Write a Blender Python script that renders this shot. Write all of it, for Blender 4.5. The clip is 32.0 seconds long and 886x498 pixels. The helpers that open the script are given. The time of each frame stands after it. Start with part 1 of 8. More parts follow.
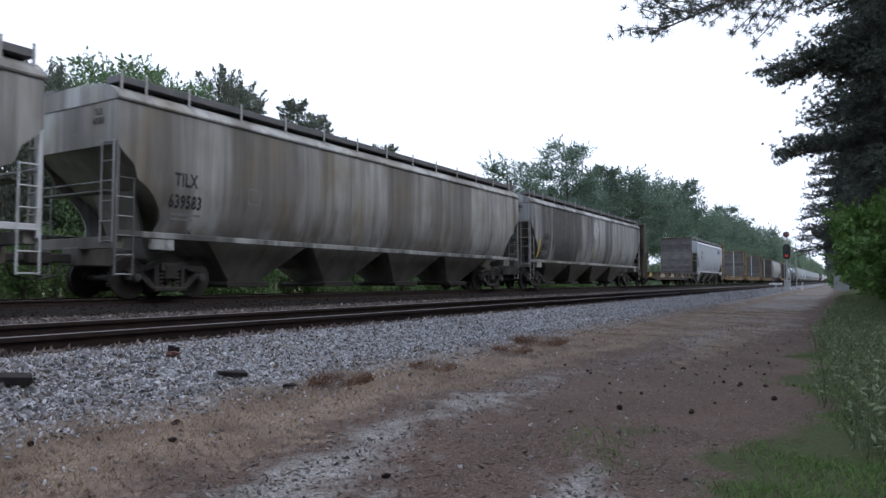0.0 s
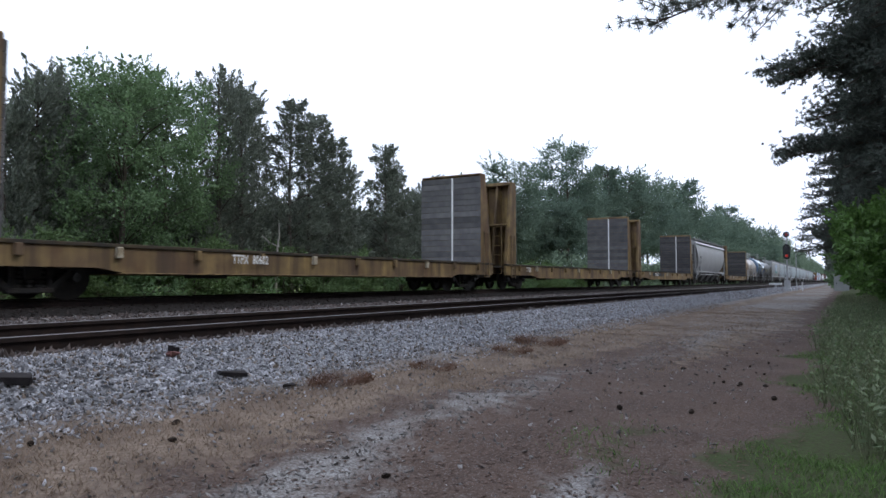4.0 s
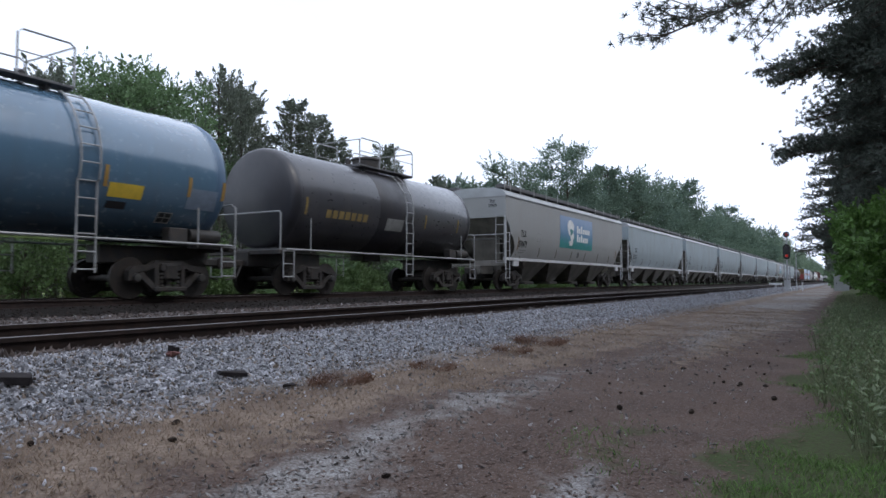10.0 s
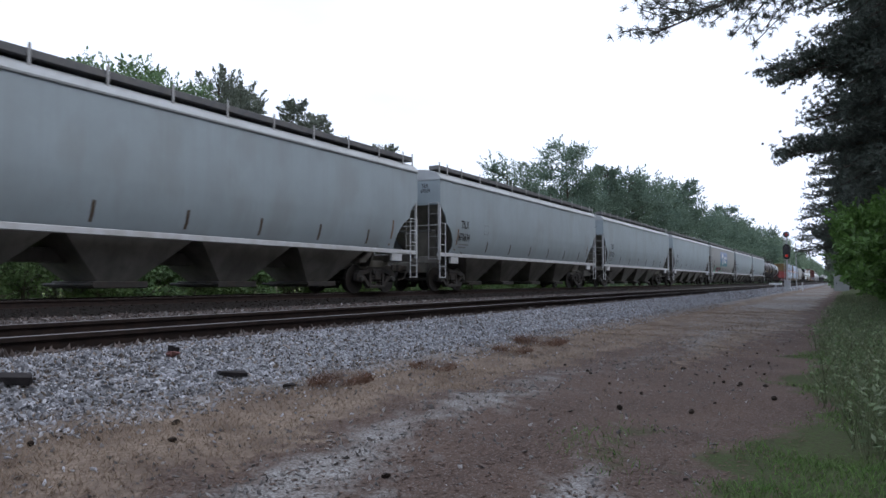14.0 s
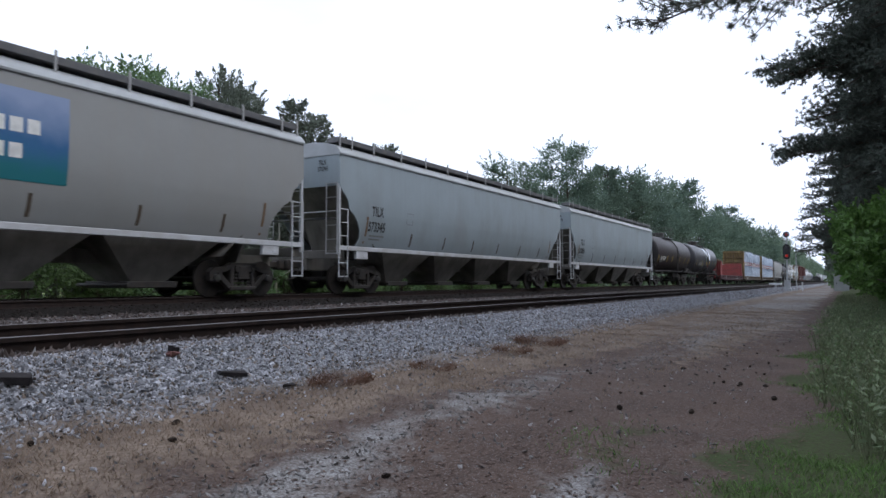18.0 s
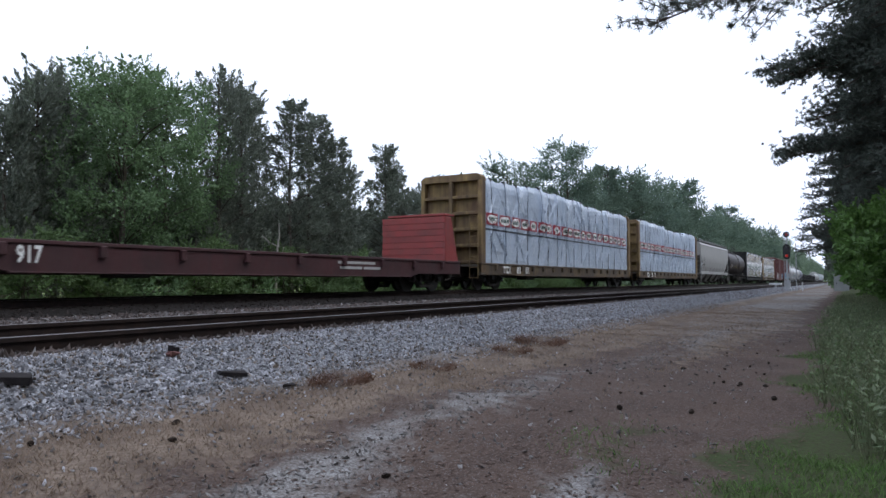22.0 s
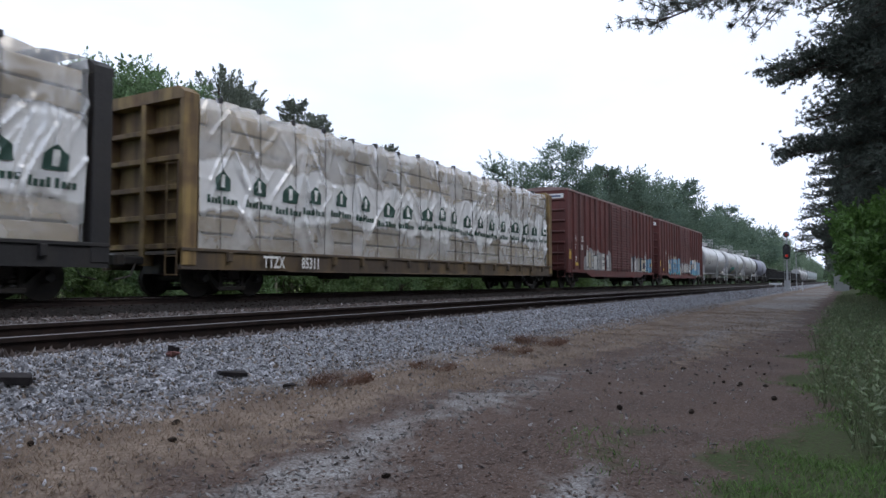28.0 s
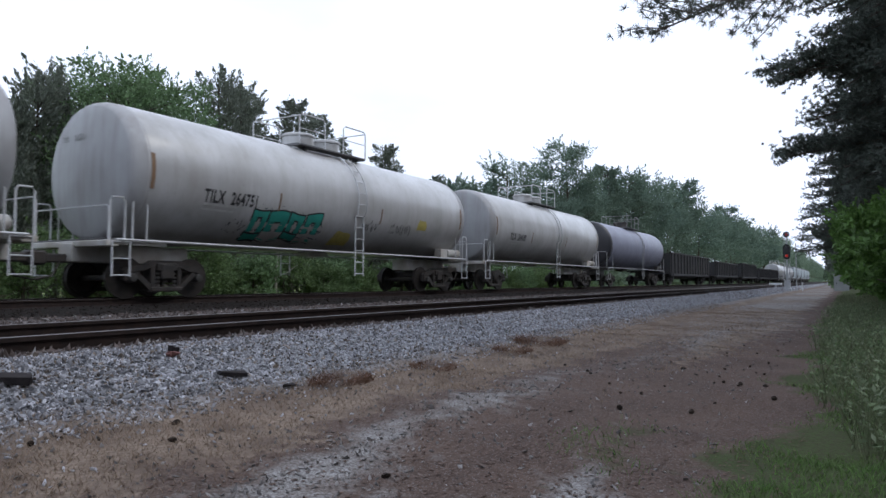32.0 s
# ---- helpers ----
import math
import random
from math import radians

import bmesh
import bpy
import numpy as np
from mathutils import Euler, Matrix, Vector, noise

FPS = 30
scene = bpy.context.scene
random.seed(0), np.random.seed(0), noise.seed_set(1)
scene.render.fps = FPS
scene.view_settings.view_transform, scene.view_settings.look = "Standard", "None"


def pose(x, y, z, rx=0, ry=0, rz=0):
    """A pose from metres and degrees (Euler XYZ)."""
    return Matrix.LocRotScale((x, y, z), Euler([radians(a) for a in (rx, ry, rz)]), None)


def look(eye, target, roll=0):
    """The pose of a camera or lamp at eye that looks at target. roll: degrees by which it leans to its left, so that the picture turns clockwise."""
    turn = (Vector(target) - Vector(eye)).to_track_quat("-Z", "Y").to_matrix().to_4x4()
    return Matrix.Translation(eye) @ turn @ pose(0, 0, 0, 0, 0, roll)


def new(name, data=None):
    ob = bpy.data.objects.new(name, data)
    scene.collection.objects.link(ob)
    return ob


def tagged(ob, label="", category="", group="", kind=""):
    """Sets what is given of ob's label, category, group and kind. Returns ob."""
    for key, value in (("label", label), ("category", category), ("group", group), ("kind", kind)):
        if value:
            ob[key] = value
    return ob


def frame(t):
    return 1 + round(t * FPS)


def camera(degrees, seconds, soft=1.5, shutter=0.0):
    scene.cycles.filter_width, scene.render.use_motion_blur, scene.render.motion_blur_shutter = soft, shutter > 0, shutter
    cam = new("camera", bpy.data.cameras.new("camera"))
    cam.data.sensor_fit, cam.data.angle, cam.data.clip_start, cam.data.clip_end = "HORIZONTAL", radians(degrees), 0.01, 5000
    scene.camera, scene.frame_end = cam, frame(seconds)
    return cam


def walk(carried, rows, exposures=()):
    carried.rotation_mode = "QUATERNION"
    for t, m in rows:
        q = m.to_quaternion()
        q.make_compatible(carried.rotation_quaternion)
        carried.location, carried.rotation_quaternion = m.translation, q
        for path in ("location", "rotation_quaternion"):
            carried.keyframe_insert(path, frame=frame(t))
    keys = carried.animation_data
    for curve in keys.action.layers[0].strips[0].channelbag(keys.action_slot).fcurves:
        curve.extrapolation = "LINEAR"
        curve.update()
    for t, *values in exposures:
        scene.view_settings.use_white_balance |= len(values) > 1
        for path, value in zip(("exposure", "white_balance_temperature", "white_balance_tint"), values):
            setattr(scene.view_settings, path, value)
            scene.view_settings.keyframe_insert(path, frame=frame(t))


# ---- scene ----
YAW, PITCH, EYE_Z = 30.47, 2.70, 0.405
FOV = 65.87

cam = camera(FOV, 32.0, soft=1.5, shutter=0.08)
eye = Vector((0.0, 0.0, EYE_Z))
ahead = Vector((math.cos(radians(YAW)) * math.cos(radians(PITCH)),
                math.sin(radians(YAW)) * math.cos(radians(PITCH)), math.sin(radians(PITCH))))
walk(cam, [(0.0, look(eye, eye + ahead)), (32.0, look(eye, eye + ahead))], exposures=[(0.0, 0.42), (7.0, 0.44), (9.0, 0.42), (11.0, 0.36), (19.0, 0.36), (22.0, 0.41), (25.0, 0.30), (28.0, 0.27), (30.0, 0.27), (31.0, 0.38), (32.0, 0.34)])

# ---------------------------------------------------------------- light
SUN_EL, SUN_AZ = 52.0, -72.0        # azimuth from +X towards +Y
world = bpy.data.worlds.new("overcast_sky")
scene.world = world
world.use_nodes = True
wn, wl = world.node_tree.nodes, world.node_tree.links
wn.clear()
w_out, w_bg, w_sky = wn.new("ShaderNodeOutputWorld"), wn.new("ShaderNodeBackground"), wn.new("ShaderNodeTexSky")
w_sky.sky_type, w_sky.sun_disc = "NISHITA", False
w_sky.sun_elevation, w_sky.sun_rotation = radians(SUN_EL), radians(90 - SUN_AZ)
w_sky.air_density, w_sky.dust_density = 1.0, 4.0
w_co, w_map, w_noise = wn.new("ShaderNodeTexCoord"), wn.new("ShaderNodeMapping"), wn.new("ShaderNodeTexNoise")
w_map.inputs["Scale"].default_value = (1.2, 1.2, 3.5)
w_noise.inputs["Scale"].default_value, w_noise.inputs["Detail"].default_value = 1.6, 6.0
w_ramp = wn.new("ShaderNodeMapRange")
w_ramp.inputs["From Min"].default_value, w_ramp.inputs["From Max"].default_value = 0.25, 0.55
w_ramp.inputs["To Min"].default_value, w_ramp.inputs["To Max"].default_value = 0.72, 0.97
w_mix = wn.new("ShaderNodeMix")
w_mix.data_type = "RGBA"
w_mix.inputs[7].default_value = (9.0, 10.1, 12.45, 1.0)      # cloud deck
wl.new(w_co.outputs["Generated"], w_map.inputs["Vector"])
wl.new(w_map.outputs["Vector"], w_noise.inputs["Vector"])
wl.new(w_noise.outputs["Fac"], w_ramp.inputs["Value"])
wl.new(w_ramp.outputs["Result"], w_mix.inputs[0])
wl.new(w_sky.outputs["Color"], w_mix.inputs[6])
wl.new(w_mix.outputs[2], w_bg.inputs["Color"])
wl.new(w_bg.outputs["Background"], w_out.inputs["Surface"])
w_bg.inputs["Strength"].default_value = 0.10
sun = new("sun", bpy.data.lights.new("sun", "SUN"))
sun.data.energy, sun.data.angle, sun.data.color = 0.6, radians(25), (1.0, 0.95, 0.88)
sun.matrix_world = look((math.cos(radians(SUN_AZ)) * math.cos(radians(SUN_EL)) * 50,
                         math.sin(radians(SUN_AZ)) * math.cos(radians(SUN_EL)) * 50, math.sin(radians(SUN_EL)) * 50), (0, 0, 0))

# ---------------------------------------------------------------- materials
def material(name, color, rough=0.6, metal=0.0, second=None, scale=6.0, amount=0.5, streak=0.0, streak_color=(0.05, 0.045, 0.04),
             bump=0.0, bump_scale=60.0, vary=0.0, island=False, speck=0.0, translucent=0.0, coat=0.0, cover=0.5, spec=0.5, odd=None, bump_detail=5.0, grain=0.28, stain=None, bands=0.0):
    """A surface with patches of a second colour, vertical streaks, fine relief and a change from object to object."""
    m = bpy.data.materials.new(name)
    m.use_nodes = True
    nodes, links = m.node_tree.nodes, m.node_tree.links
    bsdf = nodes["Principled BSDF"]
    bsdf.inputs["Roughness"].default_value, bsdf.inputs["Metallic"].default_value = rough, metal
    bsdf.inputs["Specular IOR Level"].default_value = spec
    bsdf.inputs["Coat Weight"].default_value, bsdf.inputs["Coat Roughness"].default_value = coat, 0.08
    co, info = nodes.new("ShaderNodeTexCoord"), nodes.new("ShaderNodeObjectInfo")
    shift = nodes.new("ShaderNodeVectorMath")
    shift.operation = "MULTIPLY_ADD"
    links.new(info.outputs["Random"], shift.inputs[0])
    shift.inputs[1].default_value = (37.0, 11.0, 5.0)
    links.new(co.outputs["Object"], shift.inputs[2])
    where = shift.outputs["Vector"]

    def noise_at(s, detail=5.0, stretch=None, seed=0.0):
        n = nodes.new("ShaderNodeTexNoise")
        n.inputs["Scale"].default_value, n.inputs["Detail"].default_value = s, detail
        mp = nodes.new("ShaderNodeMapping")
        mp.inputs["Location"].default_value = (seed, seed * 0.7, seed * 1.3)
        if stretch:
            mp.inputs["Scale"].default_value = stretch
        links.new(where, mp.inputs["Vector"])
        links.new(mp.outputs["Vector"], n.inputs["Vector"])
        return n.outputs["Fac"]

    def ranged(value, lo, hi, a=0.0, b=1.0):
        r = nodes.new("ShaderNodeMapRange")
        r.inputs["From Min"].default_value, r.inputs["From Max"].default_value = lo, hi
        r.inputs["To Min"].default_value, r.inputs["To Max"].default_value = a, b
        links.new(value, r.inputs["Value"])
        return r.outputs["Result"]

    def mixed(fac, a, b, blend="MIX"):
        x = nodes.new("ShaderNodeMix")
        x.data_type, x.blend_type = "RGBA", blend
        for socket, value in ((x.inputs[0], fac), (x.inputs[6], a), (x.inputs[7], b)):
            if isinstance(value, (int, float)):
                socket.default_value = value
            elif isinstance(value, tuple):
                socket.default_value = (*value[:3], 1.0)
            else:
                links.new(value, socket)
        return x.outputs[2]

    dark = second or tuple(c * 0.6 for c in color)
    big = noise_at(scale, 6.0)
    col = mixed(ranged(big, cover - 0.12, cover + 0.16, 0.0, amount), tuple(color), tuple(dark))
    fine = noise_at(scale * 9.0, 4.0, seed=3.1)
    col = mixed(grain, col, mixed(fine, (0.35, 0.35, 0.35), (1.0, 1.0, 1.0)), "MULTIPLY")
    col = mixed(1.0, col, (1.19, 1.19, 1.19), "MULTIPLY")
    if bands:
        b1 = noise_at(1.0, 3.0, (0.62, 0.62, 0.05), 4.4)
        col = mixed(ranged(b1, 0.47, 0.60, 0.0, bands), col, tuple(c * 1.4 for c in streak_color))
    if stain:
        col = mixed(ranged(noise_at(1.0, 4.0, (0.9, 0.9, 0.45), 6.3), 0.52, 0.66, 0.0, stain[1]), col, tuple(stain[0]))
    if streak:
        s1 = noise_at(1.0, 5.0, (2.6, 2.6, 0.16), 7.7)
        s2 = noise_at(1.0, 4.0, (9.0, 9.0, 0.35), 2.2)
        col = mixed(ranged(s1, 0.46, 0.68, 0.0, streak), col, tuple(streak_color))
        col = mixed(ranged(s2, 0.52, 0.75, 0.0, streak * 0.7), col, tuple(streak_color))
    if speck:
        col = mixed(ranged(noise_at(scale * 22.0, 2.0, seed=9.0), 0.60, 0.70, 0.0, speck), col, tuple(min(1, c * 2.2 + 0.05) for c in color))
    if vary:
        src = info.outputs["Random"]
        if island:
            src = nodes.new("ShaderNodeNewGeometry").outputs["Random Per Island"]
        if odd:
            col = mixed(ranged(src, odd[1], odd[1] + 0.02), col, tuple(odd[0]))
            mul = nodes.new("ShaderNodeMath")
            mul.operation, mul.inputs[1].default_value = "MULTIPLY", 7.31
            links.new(src, mul.inputs[0])
            fr = nodes.new("ShaderNodeMath")
            fr.operation = "FRACT"
            links.new(mul.outputs[0], fr.inputs[0])
            src = fr.outputs[0]
        v = ranged(src, 0.0, 1.0, 1.0 - vary, 1.0 + vary)
        g = nodes.new("ShaderNodeCombineColor")
        for s in g.inputs:
            if s.name in ("Red", "Green", "Blue"):
                links.new(v, s)
        col = mixed(1.0, col, g.outputs["Color"], "MULTIPLY")
    links.new(col, bsdf.inputs["Base Color"])
    links.new(ranged(fine, 0.2, 0.8, max(0.03, rough - 0.12), min(1.0, rough + 0.12)), bsdf.inputs["Roughness"])
    if bump:
        b = nodes.new("ShaderNodeBump")
        b.inputs["Strength"].default_value, b.inputs["Distance"].default_value = 0.6, bump
        links.new(noise_at(bump_scale, bump_detail, seed=5.0), b.inputs["Height"])
        links.new(b.outputs["Normal"], bsdf.inputs["Normal"])
    if translucent:
        t = nodes.new("ShaderNodeBsdfTranslucent")
        links.new(col, t.inputs["Color"])
        mx = nodes.new("ShaderNodeMixShader")
        mx.inputs[0].default_value = translucent
        links.new(bsdf.outputs[0], mx.inputs[1])
        links.new(t.outputs[0], mx.inputs[2])
        links.new(mx.outputs[0], nodes["Material Output"].inputs["Surface"])
    return m


M = {}
def mat(name, *a, **k):
    if name not in M:
        M[name] = material(name, *a, **k)
    return M[name]

mat("steel_dark", (0.030, 0.028, 0.027), 0.65, 0.0, (0.055, 0.042, 0.034), 5.0, 0.7, bump=0.003)
mat("truck_steel", (0.020, 0.018, 0.017), 0.75, 0.0, (0.040, 0.031, 0.026), 7.0, 0.8, bump=0.004)
mat("wheel_steel", (0.026, 0.023, 0.021), 0.55, 0.3, (0.05, 0.038, 0.032), 9.0, 0.6)
mat("rail_web", (0.024, 0.018, 0.017), 0.85, 0.0, (0.038, 0.026, 0.022), 9.0, 0.8, bump=0.002, spec=0.15)
mat("rail_head", (0.165, 0.150, 0.150), 0.65, 0.2, (0.12, 0.105, 0.103), 9.0, 0.7, spec=0.3)
mat("tie_wood", (0.055, 0.045, 0.038), 0.9, 0.0, (0.10, 0.085, 0.07), 8.0, 0.7, bump=0.006, vary=0.3)
mat("ballast_dark", (0.105, 0.086, 0.080), 0.95, 0.0, (0.062, 0.050, 0.046), 7.0, 0.7, vary=0.5, island=True, spec=0.1, odd=((0.17, 0.16, 0.158), 0.78))
# Dark ballast stones, their colour deepened by the train's shade.
mat("shaded_ballast", (0.030, 0.024, 0.022), 0.95, 0.0, (0.018, 0.015, 0.014), 7.0, 0.7, vary=0.5, island=True, spec=0.1)
mat("ballast_stone", (0.285, 0.287, 0.308), 0.95, 0.0, (0.185, 0.182, 0.192), 7.0, 0.7, vary=0.70, island=True, bump=0.003, spec=0.2, odd=((0.16, 0.130, 0.108), 0.80))
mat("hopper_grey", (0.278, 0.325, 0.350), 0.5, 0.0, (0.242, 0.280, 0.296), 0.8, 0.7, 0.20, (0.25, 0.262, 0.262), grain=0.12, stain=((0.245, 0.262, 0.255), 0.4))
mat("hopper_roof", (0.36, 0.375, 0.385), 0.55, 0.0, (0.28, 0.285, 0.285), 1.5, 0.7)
mat("board_steel", (0.10, 0.10, 0.105), 0.6, 0.3, (0.16, 0.15, 0.14), 4.0, 0.6)
mat("white_paint", (0.50, 0.51, 0.53), 0.5, 0.0, (0.37, 0.36, 0.345), 3.0, 0.7)
mat("letter_black", (0.02, 0.02, 0.022), 0.6)
mat("letter_white", (0.75, 0.75, 0.73), 0.6)

# ---------------------------------------------------------------- mesh tools
class Geo:
    """Collects vertices and faces of one part."""
    def __init__(self):
        self.v, self.f = [], []

    def add(self, vs, fs):
        n = len(self.v)
        self.v += [tuple(p) for p in vs]
        self.f += [tuple(i + n for i in q) for q in fs]
        return self

    def hexa(self, p):
        """Eight corners: bottom ring, then top ring."""
        return self.add(p, [(3, 2, 1, 0), (4, 5, 6, 7), (0, 1, 5, 4), (1, 2, 6, 5), (2, 3, 7, 6), (3, 0, 4, 7)])

    def box(self, x0, x1, y0, y1, z0, z1):
        return self.hexa([(x0, y0, z0), (x1, y0, z0), (x1, y1, z0), (x0, y1, z0), (x0, y0, z1), (x1, y0, z1), (x1, y1, z1), (x0, y1, z1)])

    def bbox(self, x0, x1, y0, y1, z0, z1, c=0.01):
        """A box with chamfered edges."""
        lo, hi, vs = (x0, y0, z0), (x1, y1, z1), []
        for a in range(3):
            for sx in (0, 1):
                for sy in (0, 1):
                    for sz in (0, 1):
                        s = (sx, sy, sz)
                        vs.append(tuple((hi[i] if s[i] else lo[i]) + (0 if i == a else (-c if s[i] else c)) for i in range(3)))
        k = lambda a, x, y, z: a * 8 + x * 4 + y * 2 + z
        fs = [(k(0, 0, 0, 0), k(0, 0, 0, 1), k(0, 0, 1, 1), k(0, 0, 1, 0)), (k(0, 1, 0, 0), k(0, 1, 1, 0), k(0, 1, 1, 1), k(0, 1, 0, 1)),
              (k(1, 0, 0, 0), k(1, 1, 0, 0), k(1, 1, 0, 1), k(1, 0, 0, 1)), (k(1, 0, 1, 0), k(1, 0, 1, 1), k(1, 1, 1, 1), k(1, 1, 1, 0)),
              (k(2, 0, 0, 0), k(2, 0, 1, 0), k(2, 1, 1, 0), k(2, 1, 0, 0)), (k(2, 0, 0, 1), k(2, 1, 0, 1), k(2, 1, 1, 1), k(2, 0, 1, 1))]
        for x in (0, 1):
            for y in (0, 1):
                fs.append((k(0, x, y, 0), k(0, x, y, 1), k(1, x, y, 1), k(1, x, y, 0)))
            for z in (0, 1):
                fs.append((k(0, x, 0, z), k(0, x, 1, z), k(2, x, 1, z), k(2, x, 0, z)))
        for y in (0, 1):
            for z in (0, 1):
                fs.append((k(1, 0, y, z), k(1, 1, y, z), k(2, 1, y, z), k(2, 0, y, z)))
        for x in (0, 1):
            for y in (0, 1):
                for z in (0, 1):
                    fs.append((k(0, x, y, z), k(1, x, y, z), k(2, x, y, z)))
        return self.add(vs, fs)

    def loft(self, rings, closed=True, caps=True):
        """Joins rings of equally many points."""
        n, fs, vs = len(rings[0]), [], []
        for r in rings:
            vs += r
        for i in range(len(rings) - 1):
            for j in range(n if closed else n - 1):
                a, b = i * n + j, i * n + (j + 1) % n
                fs.append((a, b, b + n, a + n))
        if caps:
            fs.append(tuple(range(n - 1, -1, -1)))
            fs.append(tuple(range((len(rings) - 1) * n, len(rings) * n)))
        return self.add(vs, fs)

    def prism(self, profile, x0, x1):
        """A closed (y, z) outline drawn out along x."""
        return self.loft([[(x0, y, z) for y, z in profile], [(x1, y, z) for y, z in profile]])

    def prism_y(self, profile, y0, y1):
        return self.loft([[(x, y0, z) for x, z in profile], [(x, y1, z) for x, z in profile]])

    def turn(self, stations, n=24, axis="x", centre=(0, 0, 0)):
        """Circles of (place along the axis, radius)."""
        rings = []
        for u, r in stations:
            ring = []
            for j in range(n):
                a = 2 * math.pi * j / n
                c, s = r * math.cos(a), r * math.sin(a)
                p = {"x": (u, c, s), "y": (c, u, s), "z": (c, s, u)}[axis]
                ring.append(tuple(p[i] + centre[i] for i in range(3)))
            rings.append(ring)
        return self.loft(rings)

    def tube(self, pts, r=0.02, n=6):
        pts = [Vector(p) for p in pts]
        rings = []
        for i, p in enumerate(pts):
            d = (pts[min(i + 1, len(pts) - 1)] - pts[max(i - 1, 0)]).normalized()
            up = Vector((0, 0, 1)) if abs(d.z) < 0.9 else Vector((1, 0, 0))
            a = d.cross(up).normalized()
            b = d.cross(a)
            rings.append([tuple(p + r * (math.cos(2 * math.pi * j / n) * a + math.sin(2 * math.pi * j / n) * b)) for j in range(n)])
        return self.loft(rings)

    def mesh(self, name, angle=35):
        me = bpy.data.meshes.new(name)
        me.from_pydata(self.v, [], self.f)
        bm = bmesh.new()
        bm.from_mesh(me)
        bmesh.ops.recalc_face_normals(bm, faces=bm.faces)
        bm.to_mesh(me)
        bm.free()
        me.shade_smooth()
        me.set_sharp_from_angle(angle=radians(angle))
        return me


MESHES = {}
def shared(key, build, material_name):
    """One mesh for all alike parts."""
    k = (key, material_name)
    if k not in MESHES:
        g = build()
        me = g.mesh(key) if isinstance(g, Geo) else g
        me.materials.clear()
        me.materials.append(M[material_name])
        MESHES[k] = me
    return MESHES[k]


def part(name, geo, material_name, parent=None, label="", at=None):
    """Links one mesh as a part of parent. geo: a Geo, a mesh, or (key, function)."""
    if isinstance(geo, tuple):
        me = shared(geo[0], geo[1], material_name)
    else:
        me = geo.mesh(name) if isinstance(geo, Geo) else geo
        me.materials.clear()
        me.materials.append(M[material_name])
    ob = new(name, me)
    ob.parent = parent
    if at is not None:
        ob.matrix_basis = at
    if label:
        ob["label"] = label
    return ob


def thing(name, label, category, at=None, group="", kind=""):
    ob = new(name)
    ob.empty_display_size = 0.3
    if at is not None:
        ob.matrix_basis = at
    return tagged(ob, label, category, group, kind)


def raw_mesh(name, verts, faces, material_name, smooth=False):
    """A large mesh from arrays; faces all with the same number of corners."""
    verts, faces = np.asarray(verts, np.float32), np.asarray(faces, np.int32)
    me = bpy.data.meshes.new(name)
    me.vertices.add(len(verts))
    me.vertices.foreach_set("co", verts.ravel())
    k = faces.shape[1]
    me.loops.add(faces.size)
    me.loops.foreach_set("vertex_index", faces.ravel())
    me.polygons.add(len(faces))
    me.polygons.foreach_set("loop_start", np.arange(0, faces.size, k, dtype=np.int32))
    me.polygons.foreach_set("use_smooth", np.full(len(faces), smooth))
    me.update(calc_edges=True)
    me.materials.append(M[material_name])
    return me


# ---------------------------------------------------------------- ground
Y_NEAR, Y_TRAIN, Z_TRAIN = 5.99, 14.75, 0.025
rng = np.random.default_rng(5)

PROFILE = [(-4000, 6.0), (-400, 3.0), (-60, 0.9), (-14, 0.15), (-6, -0.02), (-3, -0.22), (-1.5, -0.36), (-0.4, -0.46), (0.6, -0.52), (2.0, -0.47), (3.2, -0.42), (3.62, -0.37),
           (3.85, -0.31), (4.45, -0.13), (5.0, -0.125), (5.15, -0.14), (5.4, -0.175), (6.6, -0.168), (6.85, -0.10), (7.1, -0.10), (8.2, -0.13), (10.4, -0.15), (11.2, -0.24), (12.6, -0.18), (13.3, -0.13), (16.2, -0.13), (17.2, -0.33),
           (18.5, -0.75), (20.5, -0.70), (24, -0.45), (40, -0.3), (120, 0.6), (600, 3.0), (4000, 8.0)]
PY, PZ = np.array([p[0] for p in PROFILE], float), np.array([p[1] for p in PROFILE], float)


def hills(x, y):
    """Unevenness of the dirt strip."""
    return (0.022 * np.sin(x * 0.9 + y * 1.7) + 0.014 * np.sin(x * 2.3 - y * 1.1 + 1.0) + 0.010 * np.sin(x * 4.1 + y * 3.7) + 0.006 * np.sin(7.3 * x - 5.1 * y)) * np.clip((3.7 - y) / 0.6, 0, 1)


def ground_z(x, y):
    return np.interp(y, PY, PZ) + hills(np.asarray(x, float), np.asarray(y, float))


def grid_mesh(name, xs, ys, material_name, lift=0.0):
    X, Y = np.meshgrid(np.asarray(xs, float), np.asarray(ys, float), indexing="ij")
    Z = ground_z(X, Y) + lift
    nx, ny = X.shape
    i = np.arange(nx * ny).reshape(nx, ny)
    f = np.stack([i[:-1, :-1], i[1:, :-1], i[1:, 1:], i[:-1, 1:]], -1).reshape(-1, 4)
    return raw_mesh(name, np.stack([X, Y, Z], -1).reshape(-1, 3), f, material_name, True)


